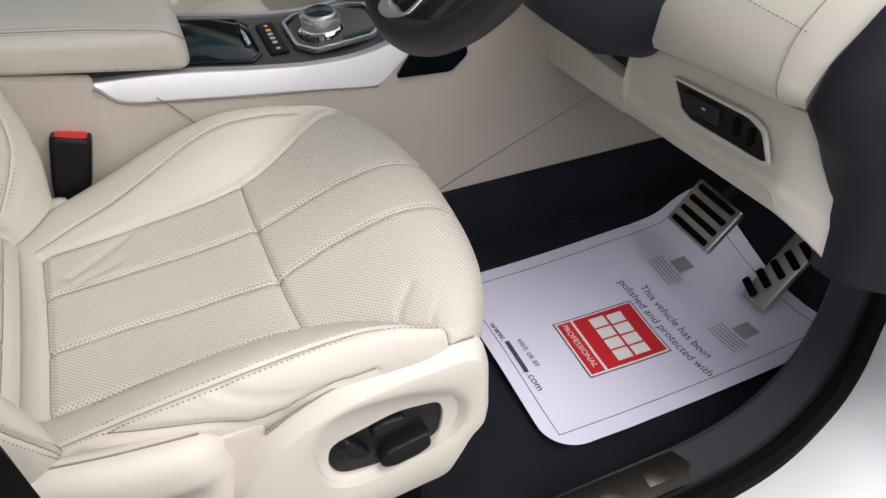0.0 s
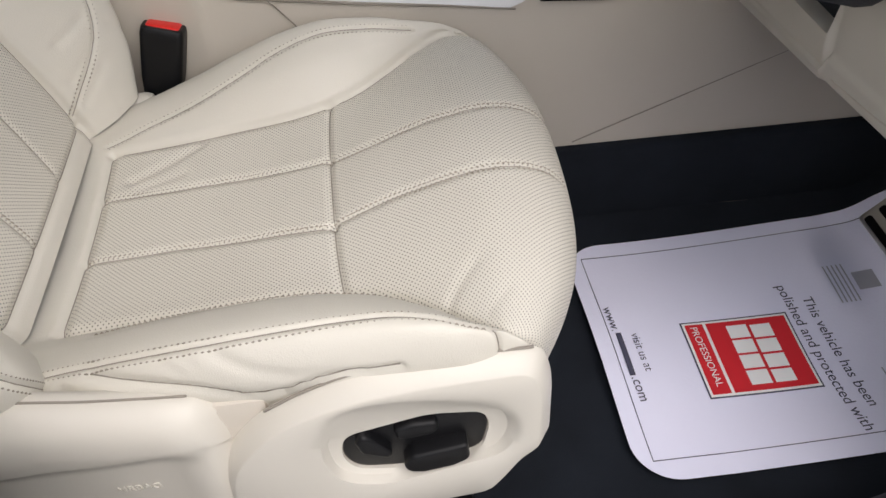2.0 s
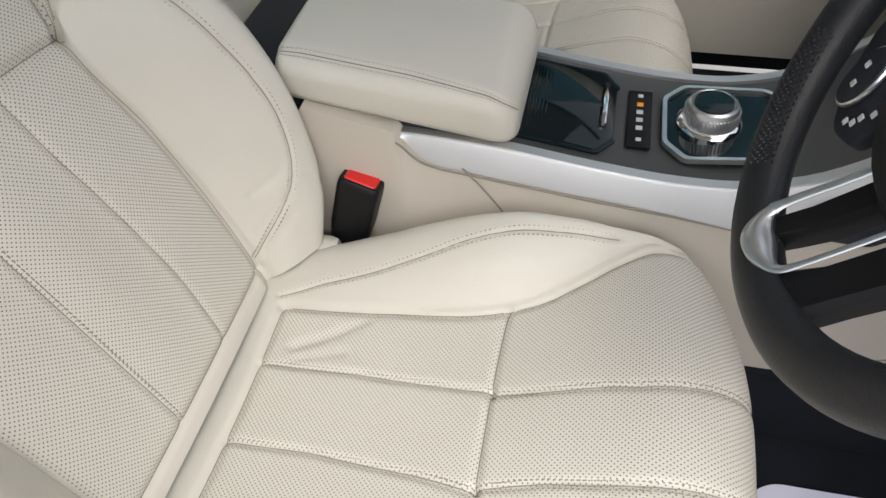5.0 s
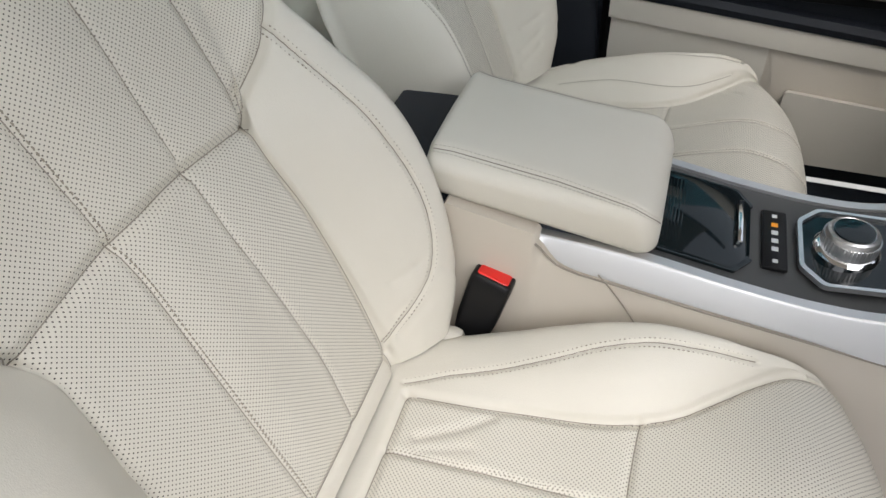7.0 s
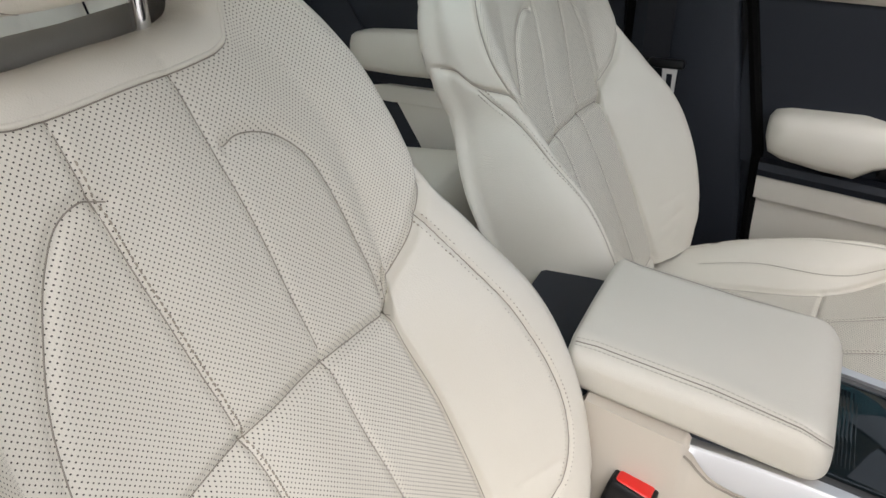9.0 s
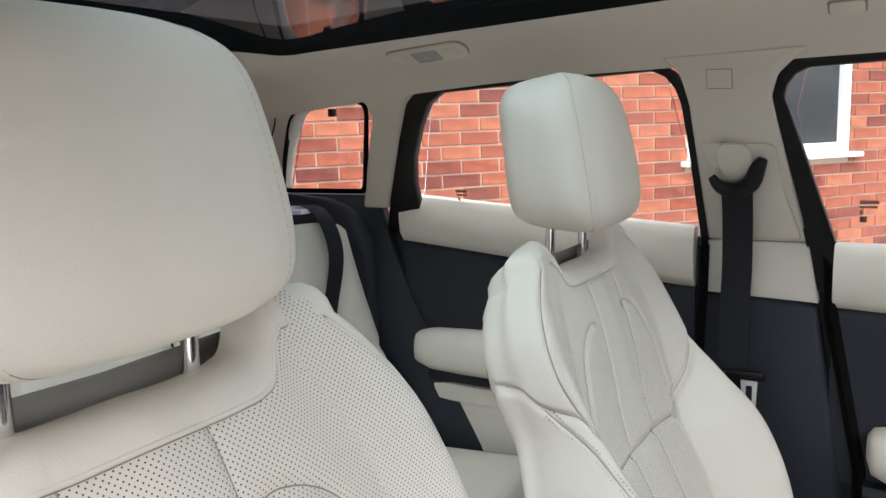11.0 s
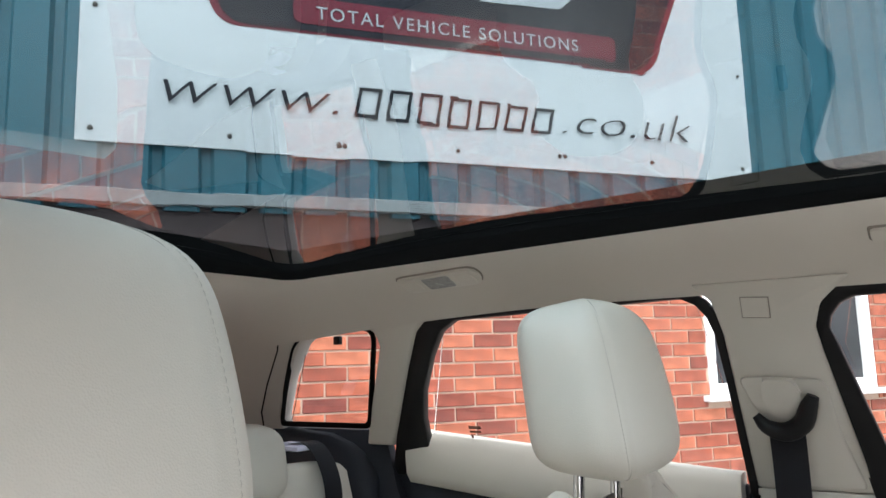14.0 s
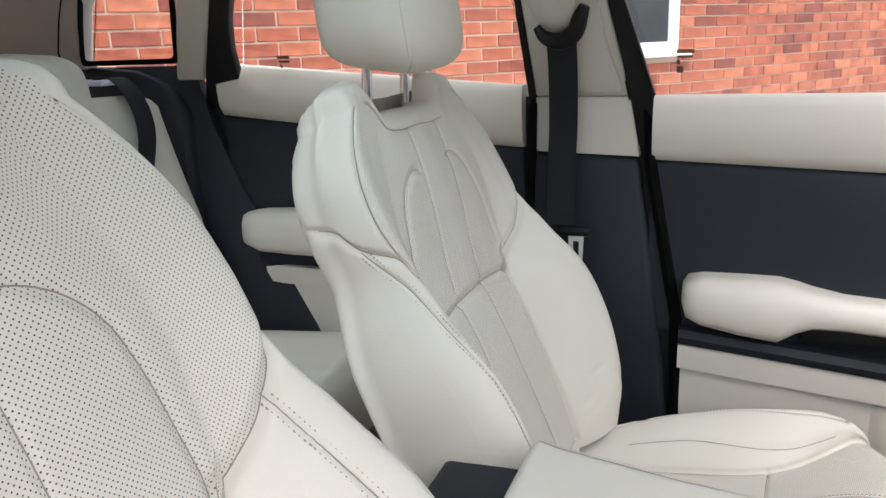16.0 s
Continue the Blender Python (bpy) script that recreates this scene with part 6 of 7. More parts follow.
for k, y in enumerate((0.042, 0.026, 0.010, -0.006, -0.022)):
    part("gear_letter", box(0.478, 0.483, y - 0.004, y + 0.004, zz + 0.006, zz + 0.0075, 0.0005), M["redink"] if k == 0 else M["signgrey"], sel, "red gear mark" if k == 0 else "grey gear mark")
# armrest lid: padded block with a rounded nose and a twin-stitched welt along its upper edges
def lid_edge(x):
    """Top height, underside and half width of the lid at x."""
    front, rear = 0.238 - x, x + 0.007
    fall = lambda d, r: r - math.sqrt(max(0.0, r * r - max(0.0, r - d) ** 2))
    zt = 0.8915 - 0.128 * max(0.0, x) - 0.14 * max(0.0, x - 0.12) ** 2 - 0.85 * fall(front, 0.034) - fall(rear, 0.012)
    zb = 0.840 - 0.155 * max(0.0, x) + 0.35 * fall(front, 0.016)
    return zt, zb, 0.0995 - 0.9 * fall(front, 0.026) - 0.7 * fall(rear, 0.014)


def lid_place(x, sg, deg, lift=0.0):
    """A place on the upper rounded edge; deg 0 on the side, 90 on the top."""
    zt, zb, hw = lid_edge(x)
    r = min(0.024, 0.48 * (zt - zb))
    ry = min(float(np.interp(x, [-0.007, 0.02, 0.13, 0.225], [0.026, 0.036, 0.034, 0.016])), 0.45 * hw)
    c, s = math.cos(radians(deg)), math.sin(radians(deg))
    g = -0.0012 * math.exp(-((deg - 58) / 7) ** 2) + lift
    return Vector((x, sg * (hw - ry + (ry + g) * c), zt - r + (r + g) * s))


ar = []
for x in np.concatenate([-0.007 + 0.014 * (1 - np.cos(np.linspace(0.02, 1.57, 10))), np.linspace(0.012, 0.19, 24), 0.238 - 0.042 * (1 - np.sin(np.linspace(0.05, 1.56, 22)))]):
    zt, zb, hw = lid_edge(x)
    sec = [Vector((x, -(hw - 0.012), zb)), Vector((x, hw - 0.012, zb)), Vector((x, hw - 0.003, zb + 0.003)), Vector((x, hw, zb + 0.010))]
    sec += [lid_place(x, 1, d) for d in range(0, 91, 6)]
    sec += [Vector((x, hw * k, zt + 0.0022 * (1 - (k / 0.62) ** 2))) for k in (0.4, 0.2, 0.0, -0.2, -0.4)]
    sec += [lid_place(x, -1, d) for d in range(90, -1, -6)]
    sec += [Vector((x, -hw, zb + 0.010)), Vector((x, -(hw - 0.003), zb + 0.003))]
    ar.append(sec)
lid = part("armrest_lid", loft(ar), M["leather"], console, "cream leather padded armrest lid with twin stitching", angle=80)
stl, gap = [], []
xs = np.concatenate([np.linspace(0.0, 0.2, 60), 0.238 - 0.038 * (1 - np.sin(np.linspace(0.0, 1.25, 30)))])
for sg in (-1, 1):
    for deg in (50, 66):
        pts = np.array([tuple(lid_place(x, sg, deg, 0.0006)) for x in xs])
        stl.append((pts, np.tile(np.array([0, sg * math.cos(radians(deg)), math.sin(radians(deg))]), (len(xs), 1))))
    gap.append(tube([lid_place(x, sg, 58, 0.0002) for x in xs], 0.0007, 5))
part("lid_stitching", stitch_rows(stl, 0.0046, 0.0034, 0.0005), M["paler_thread"], lid, "cream twin stitching", kind="stuff")
part("lid_seam", joined(*gap), M["seam"], lid, "dark seam line", kind="stuff")
part("lid_hinge_block", box(-0.105, 0.012, -0.1105, 0.1105, 0.55, 0.840, 0.008), M["dark"], console, "dark hinge block behind the armrest")

# belt buckle beside the driver's seat, and the one beyond
def buckle(x, y, z, label):
    b = thing("belt_buckle", (x, y, 0.62), label, "belt buckle", "buckles")
    m = Matrix.Translation((x, y, z)) @ pose(0, 0, 0, -8, 14, -6) @ Matrix.Diagonal((1.22, 1.2, 1.08, 1))
    sec = [(0.012, 0.008, -0.084), (0.0165, 0.0115, -0.074), (0.0185, 0.0130, -0.052), (0.0192, 0.0135, -0.012), (0.0192, 0.0135, -0.004), (0.0185, 0.0128, 0.0020), (0.0172, 0.0115, 0.0036), (0.0155, 0.0098, 0.0036)]
    part("body", loft([[m @ p for p in rounded([(-a, -c, z_), (a, -c, z_), (a, c, z_), (-a, c, z_)], 0.006, 4)] for a, c, z_ in sec]), M["black"], b, "black plastic housing")
    part("button", box(-0.0152, 0.0152, -0.0095, 0.0095, -0.008, 0.0052, 0.003, 3, m), M["red"], b, "red release button")
    part("stalk", box(-0.010, 0.010, -0.005, 0.005, -0.16, -0.07, 0.003, 2, m), M["black"], b, "black stalk")


buckle(0.078, -0.118, 0.757, "black seat belt buckle with a red button")
solo("seat_hinge_cover", box(-0.03, 0.056, -0.168, -0.140, 0.62, 0.697, 0.012), M["plastic"], "cream hinge cover beside the seat", "hinge cover")

# ---- dashboard ----
dash = thing("dashboard", (0.85, 0.0, 0.70), "cream and dark dashboard with knee panel below", "dashboard")


def knee_face(y, v):
    """The knee panel's rear face: v runs from its lower lip to the fold under the pad."""
    z0 = 0.736 + 0.084 * (-0.24 - y) - 1.1 * 0.034 * max(0.0, (-0.575 - y) / 0.04) ** 2
    full = 0.862 + 0.162 * (-0.357 - y)
    # cut lower beside the steering column, with a short horn at the step
    step = min(1.0, max(0.0, (y + 0.322) / 0.008))
    z1 = full + (0.797 - full) * step + 0.010 * math.exp(-((y + 0.322) / 0.006) ** 2)
    lip = 0.005 * (1 if v < 0.24 else max(0.0, 1 - (v - 0.24) / 0.06))
    corner = 0.034 * max(0.0, (-0.575 - y) / 0.04) ** 2
    roll = 0.010 * max(0.0, (v - 0.94) / 0.06) ** 2 + 0.012 * max(0.0, (0.05 - v) / 0.05) ** 2
    return Vector((0.750 - 0.015 * v - 0.003 * math.sin(v * math.pi) - lip + corner + roll, y, z0 + (z1 - z0) * v))


knee_y = np.concatenate([np.linspace(-0.622, -0.565, 16), np.linspace(-0.55, -0.34, 16), np.linspace(-0.334, -0.306, 16), np.linspace(-0.29, -0.105, 10)])
a = sheet(lambda u, v: knee_face(float(np.interp(u, np.linspace(0, 1, len(knee_y)), knee_y)), v), np.linspace(0, 1, len(knee_y)), np.linspace(0, 1, 40), True)
bm = bmesh.new()
vv = [bm.verts.new(p) for p in a[0]]
for f in a[1]:
    bm.faces.new([vv[i] for i in f])
ext = bmesh.ops.extrude_face_region(bm, geom=list(bm.faces))
bmesh.ops.translate(bm, vec=(0.02, 0, 0.004), verts=[v for v in ext["geom"] if isinstance(v, bmesh.types.BMVert)])
bmesh.ops.recalc_face_normals(bm, faces=bm.faces)
knee = part("knee_panel", bm, M["plastic"], dash, "cream knee panel with a switch pocket", angle=50)
part("moulding_line", tube(curve_pts([(0.7425, -0.335, 0.757), (0.7418, -0.406, 0.766), (0.7408, -0.487, 0.779), (0.7398, -0.549, 0.791), (0.7396, -0.570, 0.7935), (0.7400, -0.579, 0.790), (0.7430, -0.584, 0.780)], 40), 0.0009, 6), M["plastic_low"], knee, "fine moulding line")
pocket_x = 0.7335
pk = rounded([Vector((pocket_x, y, z)) for y, z in ((-0.410, 0.843), (-0.530, 0.857), (-0.552, 0.852), (-0.568, 0.826), (-0.560, 0.822), (-0.450, 0.811), (-0.434, 0.815))], 0.006, 4)
pc = Vector((pocket_x, -0.49, 0.835))
rim_o = [pc + Vector((0, (p.y - pc.y) * 1.05, (p.z - pc.z) * 1.16)) for p in pk]
part("pocket_rim", ring_plate(rim_o, pk, 0.004, (-1, 0, 0)), M["plastic"], knee, "cream raised rim of the pocket", angle=20)
swp = part("switch_pocket", slab(pk[::-1], 0.0015, 0.0005), M["black"], knee, "black switch pocket")
for y, w, z in ((-0.462, 0.030, 0.8325), (-0.518, 0.004, 0.8395), (-0.540, 0.004, 0.8395)):
    part("switch", box(pocket_x - 0.006, pocket_x - 0.001, y - w, y + w, z - 0.010, z + 0.010, 0.002, 2, Matrix.Translation((0, y, z)) @ pose(0, 0, 0, -7, 0, 0) @ Matrix.Translation((0, -y, -z))), M["dark"] if w > 0.01 else M["rubber"], swp, "dark switch")
part("switch_symbol", box(pocket_x - 0.0064, pocket_x - 0.0058, -0.472, -0.466, 0.834, 0.8365, 0.0002), M["greyink"], swp, "pale symbol")
up = []
for y in np.linspace(-0.600, -0.346, 16):
    k = (y + 0.60) / 0.254
    zb = 0.868 + 0.164 * (-0.357 - y)
    xb = 0.722 + 0.005 * k
    end = 0.0 if y > -0.59 else 0.006
    up.append([Vector((xb + 0.02 + end, y, zb - 0.007)), Vector((xb - 0.009 + end, y, zb - 0.002)), Vector((xb - 0.014 + end, y, zb + 0.008)), Vector((xb - 0.011 + end, y, max(0.920, zb + 0.016))), Vector((xb + 0.006 + end, y, 0.955)), Vector((xb + 0.042 + end, y, 0.988)), Vector((xb + 0.09, y, 1.015)), Vector((xb + 0.25, y, 1.05)), Vector((xb + 0.25, y, 0.90))])
for dy, dx in ((0.004, 0.004), (0.007, 0.012), (0.008, 0.022)):
    up.append([p + Vector((dx if k < 6 else 0.0, dy, 0.0)) for k, p in enumerate(up[15])])
pad = part("upper_pad", loft(up), M["leather"], dash, "cream leather pad with a stitched line", angle=60)
ptx = np.array([(0.7325, y, 0.9615) for y in np.linspace(-0.565, -0.36, 40)])
part("pad_stitching", stitch_rows([(ptx, np.tile(np.array([-0.5, 0, 0.85]), (40, 1)))], 0.006, 0.004, 0.0007), M["thread"], pad, "cream stitching")
part("pad_seam", tube(curve_pts([(0.79, -0.548, 1.001), (0.765, -0.550, 0.9875), (0.729, -0.557, 0.956), (0.7105, -0.567, 0.924), (0.7085, -0.574, 0.906)], 24), 0.0007, 6), M["seam"], pad, "thin seam")
part("pad_gap", tube([(0.718 + 0.005 * k / 10, -0.602 + 0.0255 * k, 0.9045 - 0.00418 * k) for k in range(11)], 0.0010, 6), M["seam"], pad, "dark gap under the pad")
part("column_shroud", loft([[Vector((x, -0.330 + y * s, zc + z * s)) for y, z in ((-0.040, -0.05), (-0.022, -0.068), (0.03, -0.068), (0.055, -0.05), (0.06, 0.02), (0.03, 0.06), (-0.022, 0.06), (-0.044, 0.02))] for x, zc, s in ((0.56, 1.01, 0.7), (0.59, 0.975, 0.95), (0.655, 0.945, 1.2), (0.72, 0.935, 1.3), (0.78, 0.935, 1.3))]), M["dark"], dash, "dark steering column shroud", angle=60)
part("column_cover", box(0.752, 0.80, -0.318, -0.112, 0.77, 0.89, 0.01, 3), M["dark"], dash, "dark cover below the steering column")
part("end_cap", loft([[Vector((x + dx, y, z)) for dx, z in ((0.05, 0.70), (0.032, 0.80), (-0.010, 0.87), (-0.040, 0.91), (-0.030, 0.95), (0.012, 1.0), (0.2, 1.09), (0.25, 0.70))] for x, y in ((0.762, -0.603), (0.752, -0.606), (0.748, -0.615), (0.750, -0.635), (0.765, -0.66), (0.80, -0.69), (0.85, -0.705))]), M["dark"], dash, "dark dashboard end cap", angle=60)
part("top_pad", loft([[Vector((x, y, z)) for x, z in ((0.72, 0.99), (0.70, 1.03), (0.74, 1.08), (0.90, 1.11), (1.12, 1.10), (1.12, 0.86), (0.80, 0.90))] for y in np.linspace(-0.34, 0.69, 14)]), M["dark"], dash, "dark upper dashboard", angle=60)
part("passenger_panel", loft([[Vector((x, y, z)) for x, z in ((0.80, 0.72), (0.75, 0.78), (0.735, 0.90), (0.76, 0.98), (0.95, 0.98), (0.95, 0.72))] for y in np.linspace(0.12, 0.69, 10)]), M["plastic"], dash, "cream passenger panel", angle=60)
# centre stack
st = thing("centre_stack", (0.66, 0.0, 0.86), "dark centre stack with round silver dials and buttons", "control panel")
sm = Matrix.Translation((0.665, 0.0, 0.935)) @ pose(0, 0, 0, 0, -38, 0)
part("panel", box(-0.02, 0.06, -0.105, 0.105, -0.12, 0.12, 0.012, 3, sm), M["dark"], st, "dark satin panel")
for y in (-0.062, 0.062):
    dial = part("dial", lathe([(0.026, 0.0), (0.026, 0.010), (0.024, 0.014), (0.019, 0.015), (0.001, 0.014)], 40, (0, 0, 0), sm @ Matrix.Translation((-0.02, y, -0.02)) @ pose(0, 0, 0, 0, -90, 0)), M["black"], st, "round dial")
    part("dial_ring", lathe([(0.0275, 0.004), (0.0285, 0.010), (0.027, 0.016), (0.025, 0.016), (0.0255, 0.008)], 40, (0, 0, 0), sm @ Matrix.Translation((-0.02, y, -0.02)) @ pose(0, 0, 0, 0, -90, 0)), M["silver"], dial, "silver ring")
for r_ in range(3):
    for k in range(4):
        part("button", box(-0.026, -0.016, -0.02, 0.02, -0.012, 0.012, 0.003, 2, sm @ Matrix.Translation((0, -0.075 + 0.05 * k, -0.095 + 0.035 * r_ - (0.0 if r_ < 1 else -0.09)))), M["black"], st, "black button")

# steering wheel
WC = Vector((0.502, -0.340, 1.081))
WM = Matrix.Translation(WC) @ pose(0, 0, 0, 0, -61.6, 0)
wheel = thing("steering_wheel", WC, "black leather steering wheel with bright spoke trims", "steering wheel")
rim = []
for k in range(97):
    a = 2 * math.pi * k / 96
    r = 0.170
    rim.append((math.cos(a), math.sin(a)))
loops = []
for c, s in rim[:-1]:
    grip = 1.0 + 0.10 * max(0, math.cos(2 * math.atan2(s, c) - math.pi)) ** 4
    lp = []
    for j in range(16):
        b = 2 * math.pi * j / 16
        rr = 0.170 + 0.0165 * grip * math.cos(b)
        lp.append(WM @ Vector((rr * c, rr * s, 0.0155 * grip * math.sin(b))))
    loops.append(lp)
loops.append(loops[0])
part("rim", loft(loops, False), M["darkleather"], wheel, "black leather rim")
part("hub", lathe([(0.03, -0.070), (0.075, -0.060), (0.097, -0.040), (0.0965, -0.016), (0.088, -0.004), (0.06, 0.002), (0.001, 0.006)], 40, (0, 0, 0), WM), M["black"], wheel, "black airbag cover")


def spoke(ang, w0, w1, name="spoke"):
    a = radians(ang)
    d, s = Vector((math.cos(a), math.sin(a), 0)), Vector((-math.sin(a), math.cos(a), 0))
    loops = []
    for t, w, z in ((0.06, w0, -0.040), (0.11, (w0 + w1) / 2 * 0.9, -0.024), (0.15, w1, -0.006), (0.168, w1 * 1.15, 0.0)):
        loops.append([WM @ (d * t + s * x + Vector((0, 0, z + h))) for x, h in ((-w, -0.006), (w, -0.006), (w, 0.004), (w * 0.7, 0.009), (-w * 0.7, 0.009), (-w, 0.004))])
    return loft(loops)


def spoke_trim(ang, off, w):
    a = radians(ang)
    d, s = Vector((math.cos(a), math.sin(a), 0)), Vector((-math.sin(a), math.cos(a), 0))
    pts = [WM @ (d * t + s * (off * k) + Vector((0, 0, z))) for t, k, z in ((0.075, 0.85, -0.026), (0.11, 0.8, -0.014), (0.145, 0.95, 0.002), (0.160, 1.25, 0.009), (0.163, 1.8, 0.008))]
    return tube(curve_pts(pts, 20), w, 10, True, 0.6)


for ang in (90, 270):
    sp = part("spoke", spoke(ang, 0.042, 0.030), M["black"], wheel, "black spoke")
    for o in (-0.027, 0.027):
        part("spoke_trim", spoke_trim(ang, o, 0.0055), M["chrome"], sp, "bright trim")
# lower spoke: two prongs round a slot, edged in bright metal (wheel plane: x down the rim's foot is -x)
def prong(rows):
    loops = []
    for t, c, w, z in rows:
        loops.append([WM @ Vector((-t, c + x, z + h)) for x, h in ((-w, -0.008), (w, -0.008), (w, 0.003), (w * 0.75, 0.008), (-w * 0.75, 0.008), (-w, 0.003))])
    return loft(loops)


low = part("lower_spoke", prong([(0.05, -0.045, 0.020, -0.042), (0.09, -0.044, 0.017, -0.030), (0.13, -0.043, 0.016, -0.014), (0.155, -0.040, 0.020, -0.003), (0.168, -0.036, 0.030, -0.002)]), M["black"], wheel, "black split lower spoke")
part("second_prong", prong([(0.05, 0.012, 0.013, -0.042), (0.09, 0.012, 0.012, -0.030), (0.13, 0.013, 0.011, -0.016), (0.150, 0.016, 0.010, -0.008), (0.166, 0.024, 0.012, -0.004)]), M["black"], low, "black prong")
u_path = curve_pts([WM @ Vector((-t, y, z)) for t, y, z in ((0.060, 0.026, -0.028), (0.10, 0.026, -0.014), (0.135, 0.027, 0.0), (0.150, 0.025, 0.006), (0.157, 0.014, 0.009), (0.1585, 0.0, 0.010), (0.157, -0.014, 0.009), (0.150, -0.025, 0.006), (0.135, -0.027, 0.0), (0.10, -0.026, -0.014), (0.060, -0.026, -0.028))], 60)
part("bright_trim", tube(u_path, [0.0022 + 0.0085 * math.exp(-((i - 30) / 9.5) ** 2) + (0.0012 if i < 18 else 0.0) for i in range(61)], 12, True, 0.45), M["bright"], low, "bright metal trim round the slot")
for sg in (-1, 1):
    for k in range(3):
        part("wheel_button", box(-0.012, 0.012, -0.008, 0.008, 0.0, 0.008, 0.003, 2, WM @ pose(-0.012 + 0.0 * k, sg * (0.088 + 0.018 * k), -0.022 + 0.007 * k)), M["dark"], wheel, "dark button")

# button panel between the hub and the far side of the rim
bpn = [WM @ Vector((a, b, -0.016)) for a, b in ((-0.02, 0.085), (-0.02, 0.130), (-0.060, 0.128), (-0.092, 0.104), (-0.108, 0.072), (-0.100, 0.046), (-0.075, 0.040))]
wheel_n = WM.to_3x3() @ Vector((0, 0, 1))
bpp = part("button_panel", plate(rounded(bpn, 0.008, 4), wheel_n * 0.010, 0.003), M["dark"], wheel, "dark button panel")
oval = [WM @ Vector((-0.076 + 0.019 * math.cos(a) - 0.007 * math.sin(a), 0.088 + 0.006 * math.cos(a) + 0.013 * math.sin(a), -0.004)) for a in [2 * math.pi * k / 36 for k in range(37)]]
part("button_ring", tube(oval, 0.0020, 8), M["bright"], bpp, "bright oval ring")
part("oval_button", plate(oval[:-1], wheel_n * 0.003, 0.001), M["dark"], bpp, "dark oval button")
for a, b in ((-0.082, 0.086), (-0.070, 0.091), (-0.096, 0.066), (-0.092, 0.060), (-0.086, 0.058), (-0.078, 0.052), (-0.045, 0.108), (-0.036, 0.112)):
    part("symbol", box(-0.0022, 0.0022, -0.0022, 0.0022, 0, 0.0012, 0.0004, 1, WM @ pose(a, b, -0.0055 + (0.0045 if b > 0.08 and a < -0.06 else 0))), M["signgrey"], bpp, "pale symbol")
# thumb grips: small raised ridges in rows on the rim
gv, gf = [], []
for sg in (-1,):
    for k in range(40):
        a = math.pi + sg * (0.42 + 0.62 * k / 40)
        for j in range(4):
            b = 0.55 + 0.28 * j + 0.14 * (k % 2)
            rr = 0.170 - 0.0166 * math.cos(b)
            p = WM @ Vector((rr * math.cos(a), rr * math.sin(a), 0.0157 * math.sin(b)))
            n = (p - WM @ Vector((0.170 * math.cos(a), 0.170 * math.sin(a), 0))).normalized()
            t = (WM.to_3x3() @ Vector((-math.sin(a), math.cos(a), 0))).normalized()
            u = n.cross(t)
            o = len(gv)
            gv += [p + t * 0.0016, p + u * 0.0011, p - t * 0.0016, p - u * 0.0011, p + n * 0.0009]
            gf += [(o, o + 1, o + 4), (o + 1, o + 2, o + 4), (o + 2, o + 3, o + 4), (o + 3, o, o + 4)]
part("grip_texture", (gv, gf), M["darkleather"], wheel, "pebbled thumb grip", kind="stuff")

# pedals
def pedal(name, c, hw, hl, m, ribs, label):
    p = thing(name, c, label, "pedal")
    T = Matrix.Translation(c) @ m
    part("pad", box(-0.006, 0.006, -hw, hw, -hl, hl, 0.005, 3, T), M["steel"], p, "brushed steel pad")
    for k in range(ribs):
        z = -hl + 2 * hl * (k + 0.5) / ribs
        if hw > hl * 0.8:
            part("rubber_bar", box(-0.010, -0.002, -hw * 0.8, hw * 0.8, z - hl / ribs * 0.5, z + hl / ribs * 0.5, 0.003, 2, T), M["rubber"], p, "black rubber bar")
        else:
            part("rubber_bar", box(-0.010, -0.002, -hw * 0.7, hw * 0.7, z - hl / ribs * 0.5, z + hl / ribs * 0.5, 0.003, 2, T @ pose(0, 0, 0, 18, 0, 0)), M["rubber"], p, "black rubber bar")
    part("arm", tube([Vector(c) + Vector((0.012, 0, 0)), Vector(c) + Vector((0.08, 0.0, 0.08)), Vector(c) + Vector((0.12, 0.01, 0.28))], 0.009, 8), M["black"], p, "black pedal arm")


pedal("brake_pedal", (0.918, -0.335, 0.535), 0.050, 0.040, pose(0, 0, 0, 0, 40, 0), 4, "brushed steel brake pedal with black rubber bars")
pedal("accelerator_pedal", (0.995, -0.445, 0.495), 0.024, 0.075, pose(0, 0, 0, 0, 35, 0), 6, "long brushed steel accelerator pedal with black rubber bars")

# ---- printed paper floor mat ----
mat_ = thing("paper_floor_mat", (0.79, -0.37, 0.414), "white printed paper mat laid over the carpet", "paper mat")
PX0, PX1, PY0, PY1 = 0.540, 1.022, -0.558, -0.195


def paper_z(x, y):
    up = 0.07 * max(0, (x - 0.93) / 0.1) ** 2 * max(0, (y + 0.42) / 0.2)
    return 0.420 + 0.005 * math.sin(9 * x + 5 * y) + 0.003 * math.sin(21 * y - 6 * x) + min(up, 0.08) + 0.010 * max(0, (x - 0.9) / 0.12) + 0.012 * max(0, (-0.48 - y) / 0.08) * max(0, min(1, (x - 0.65) / 0.25))


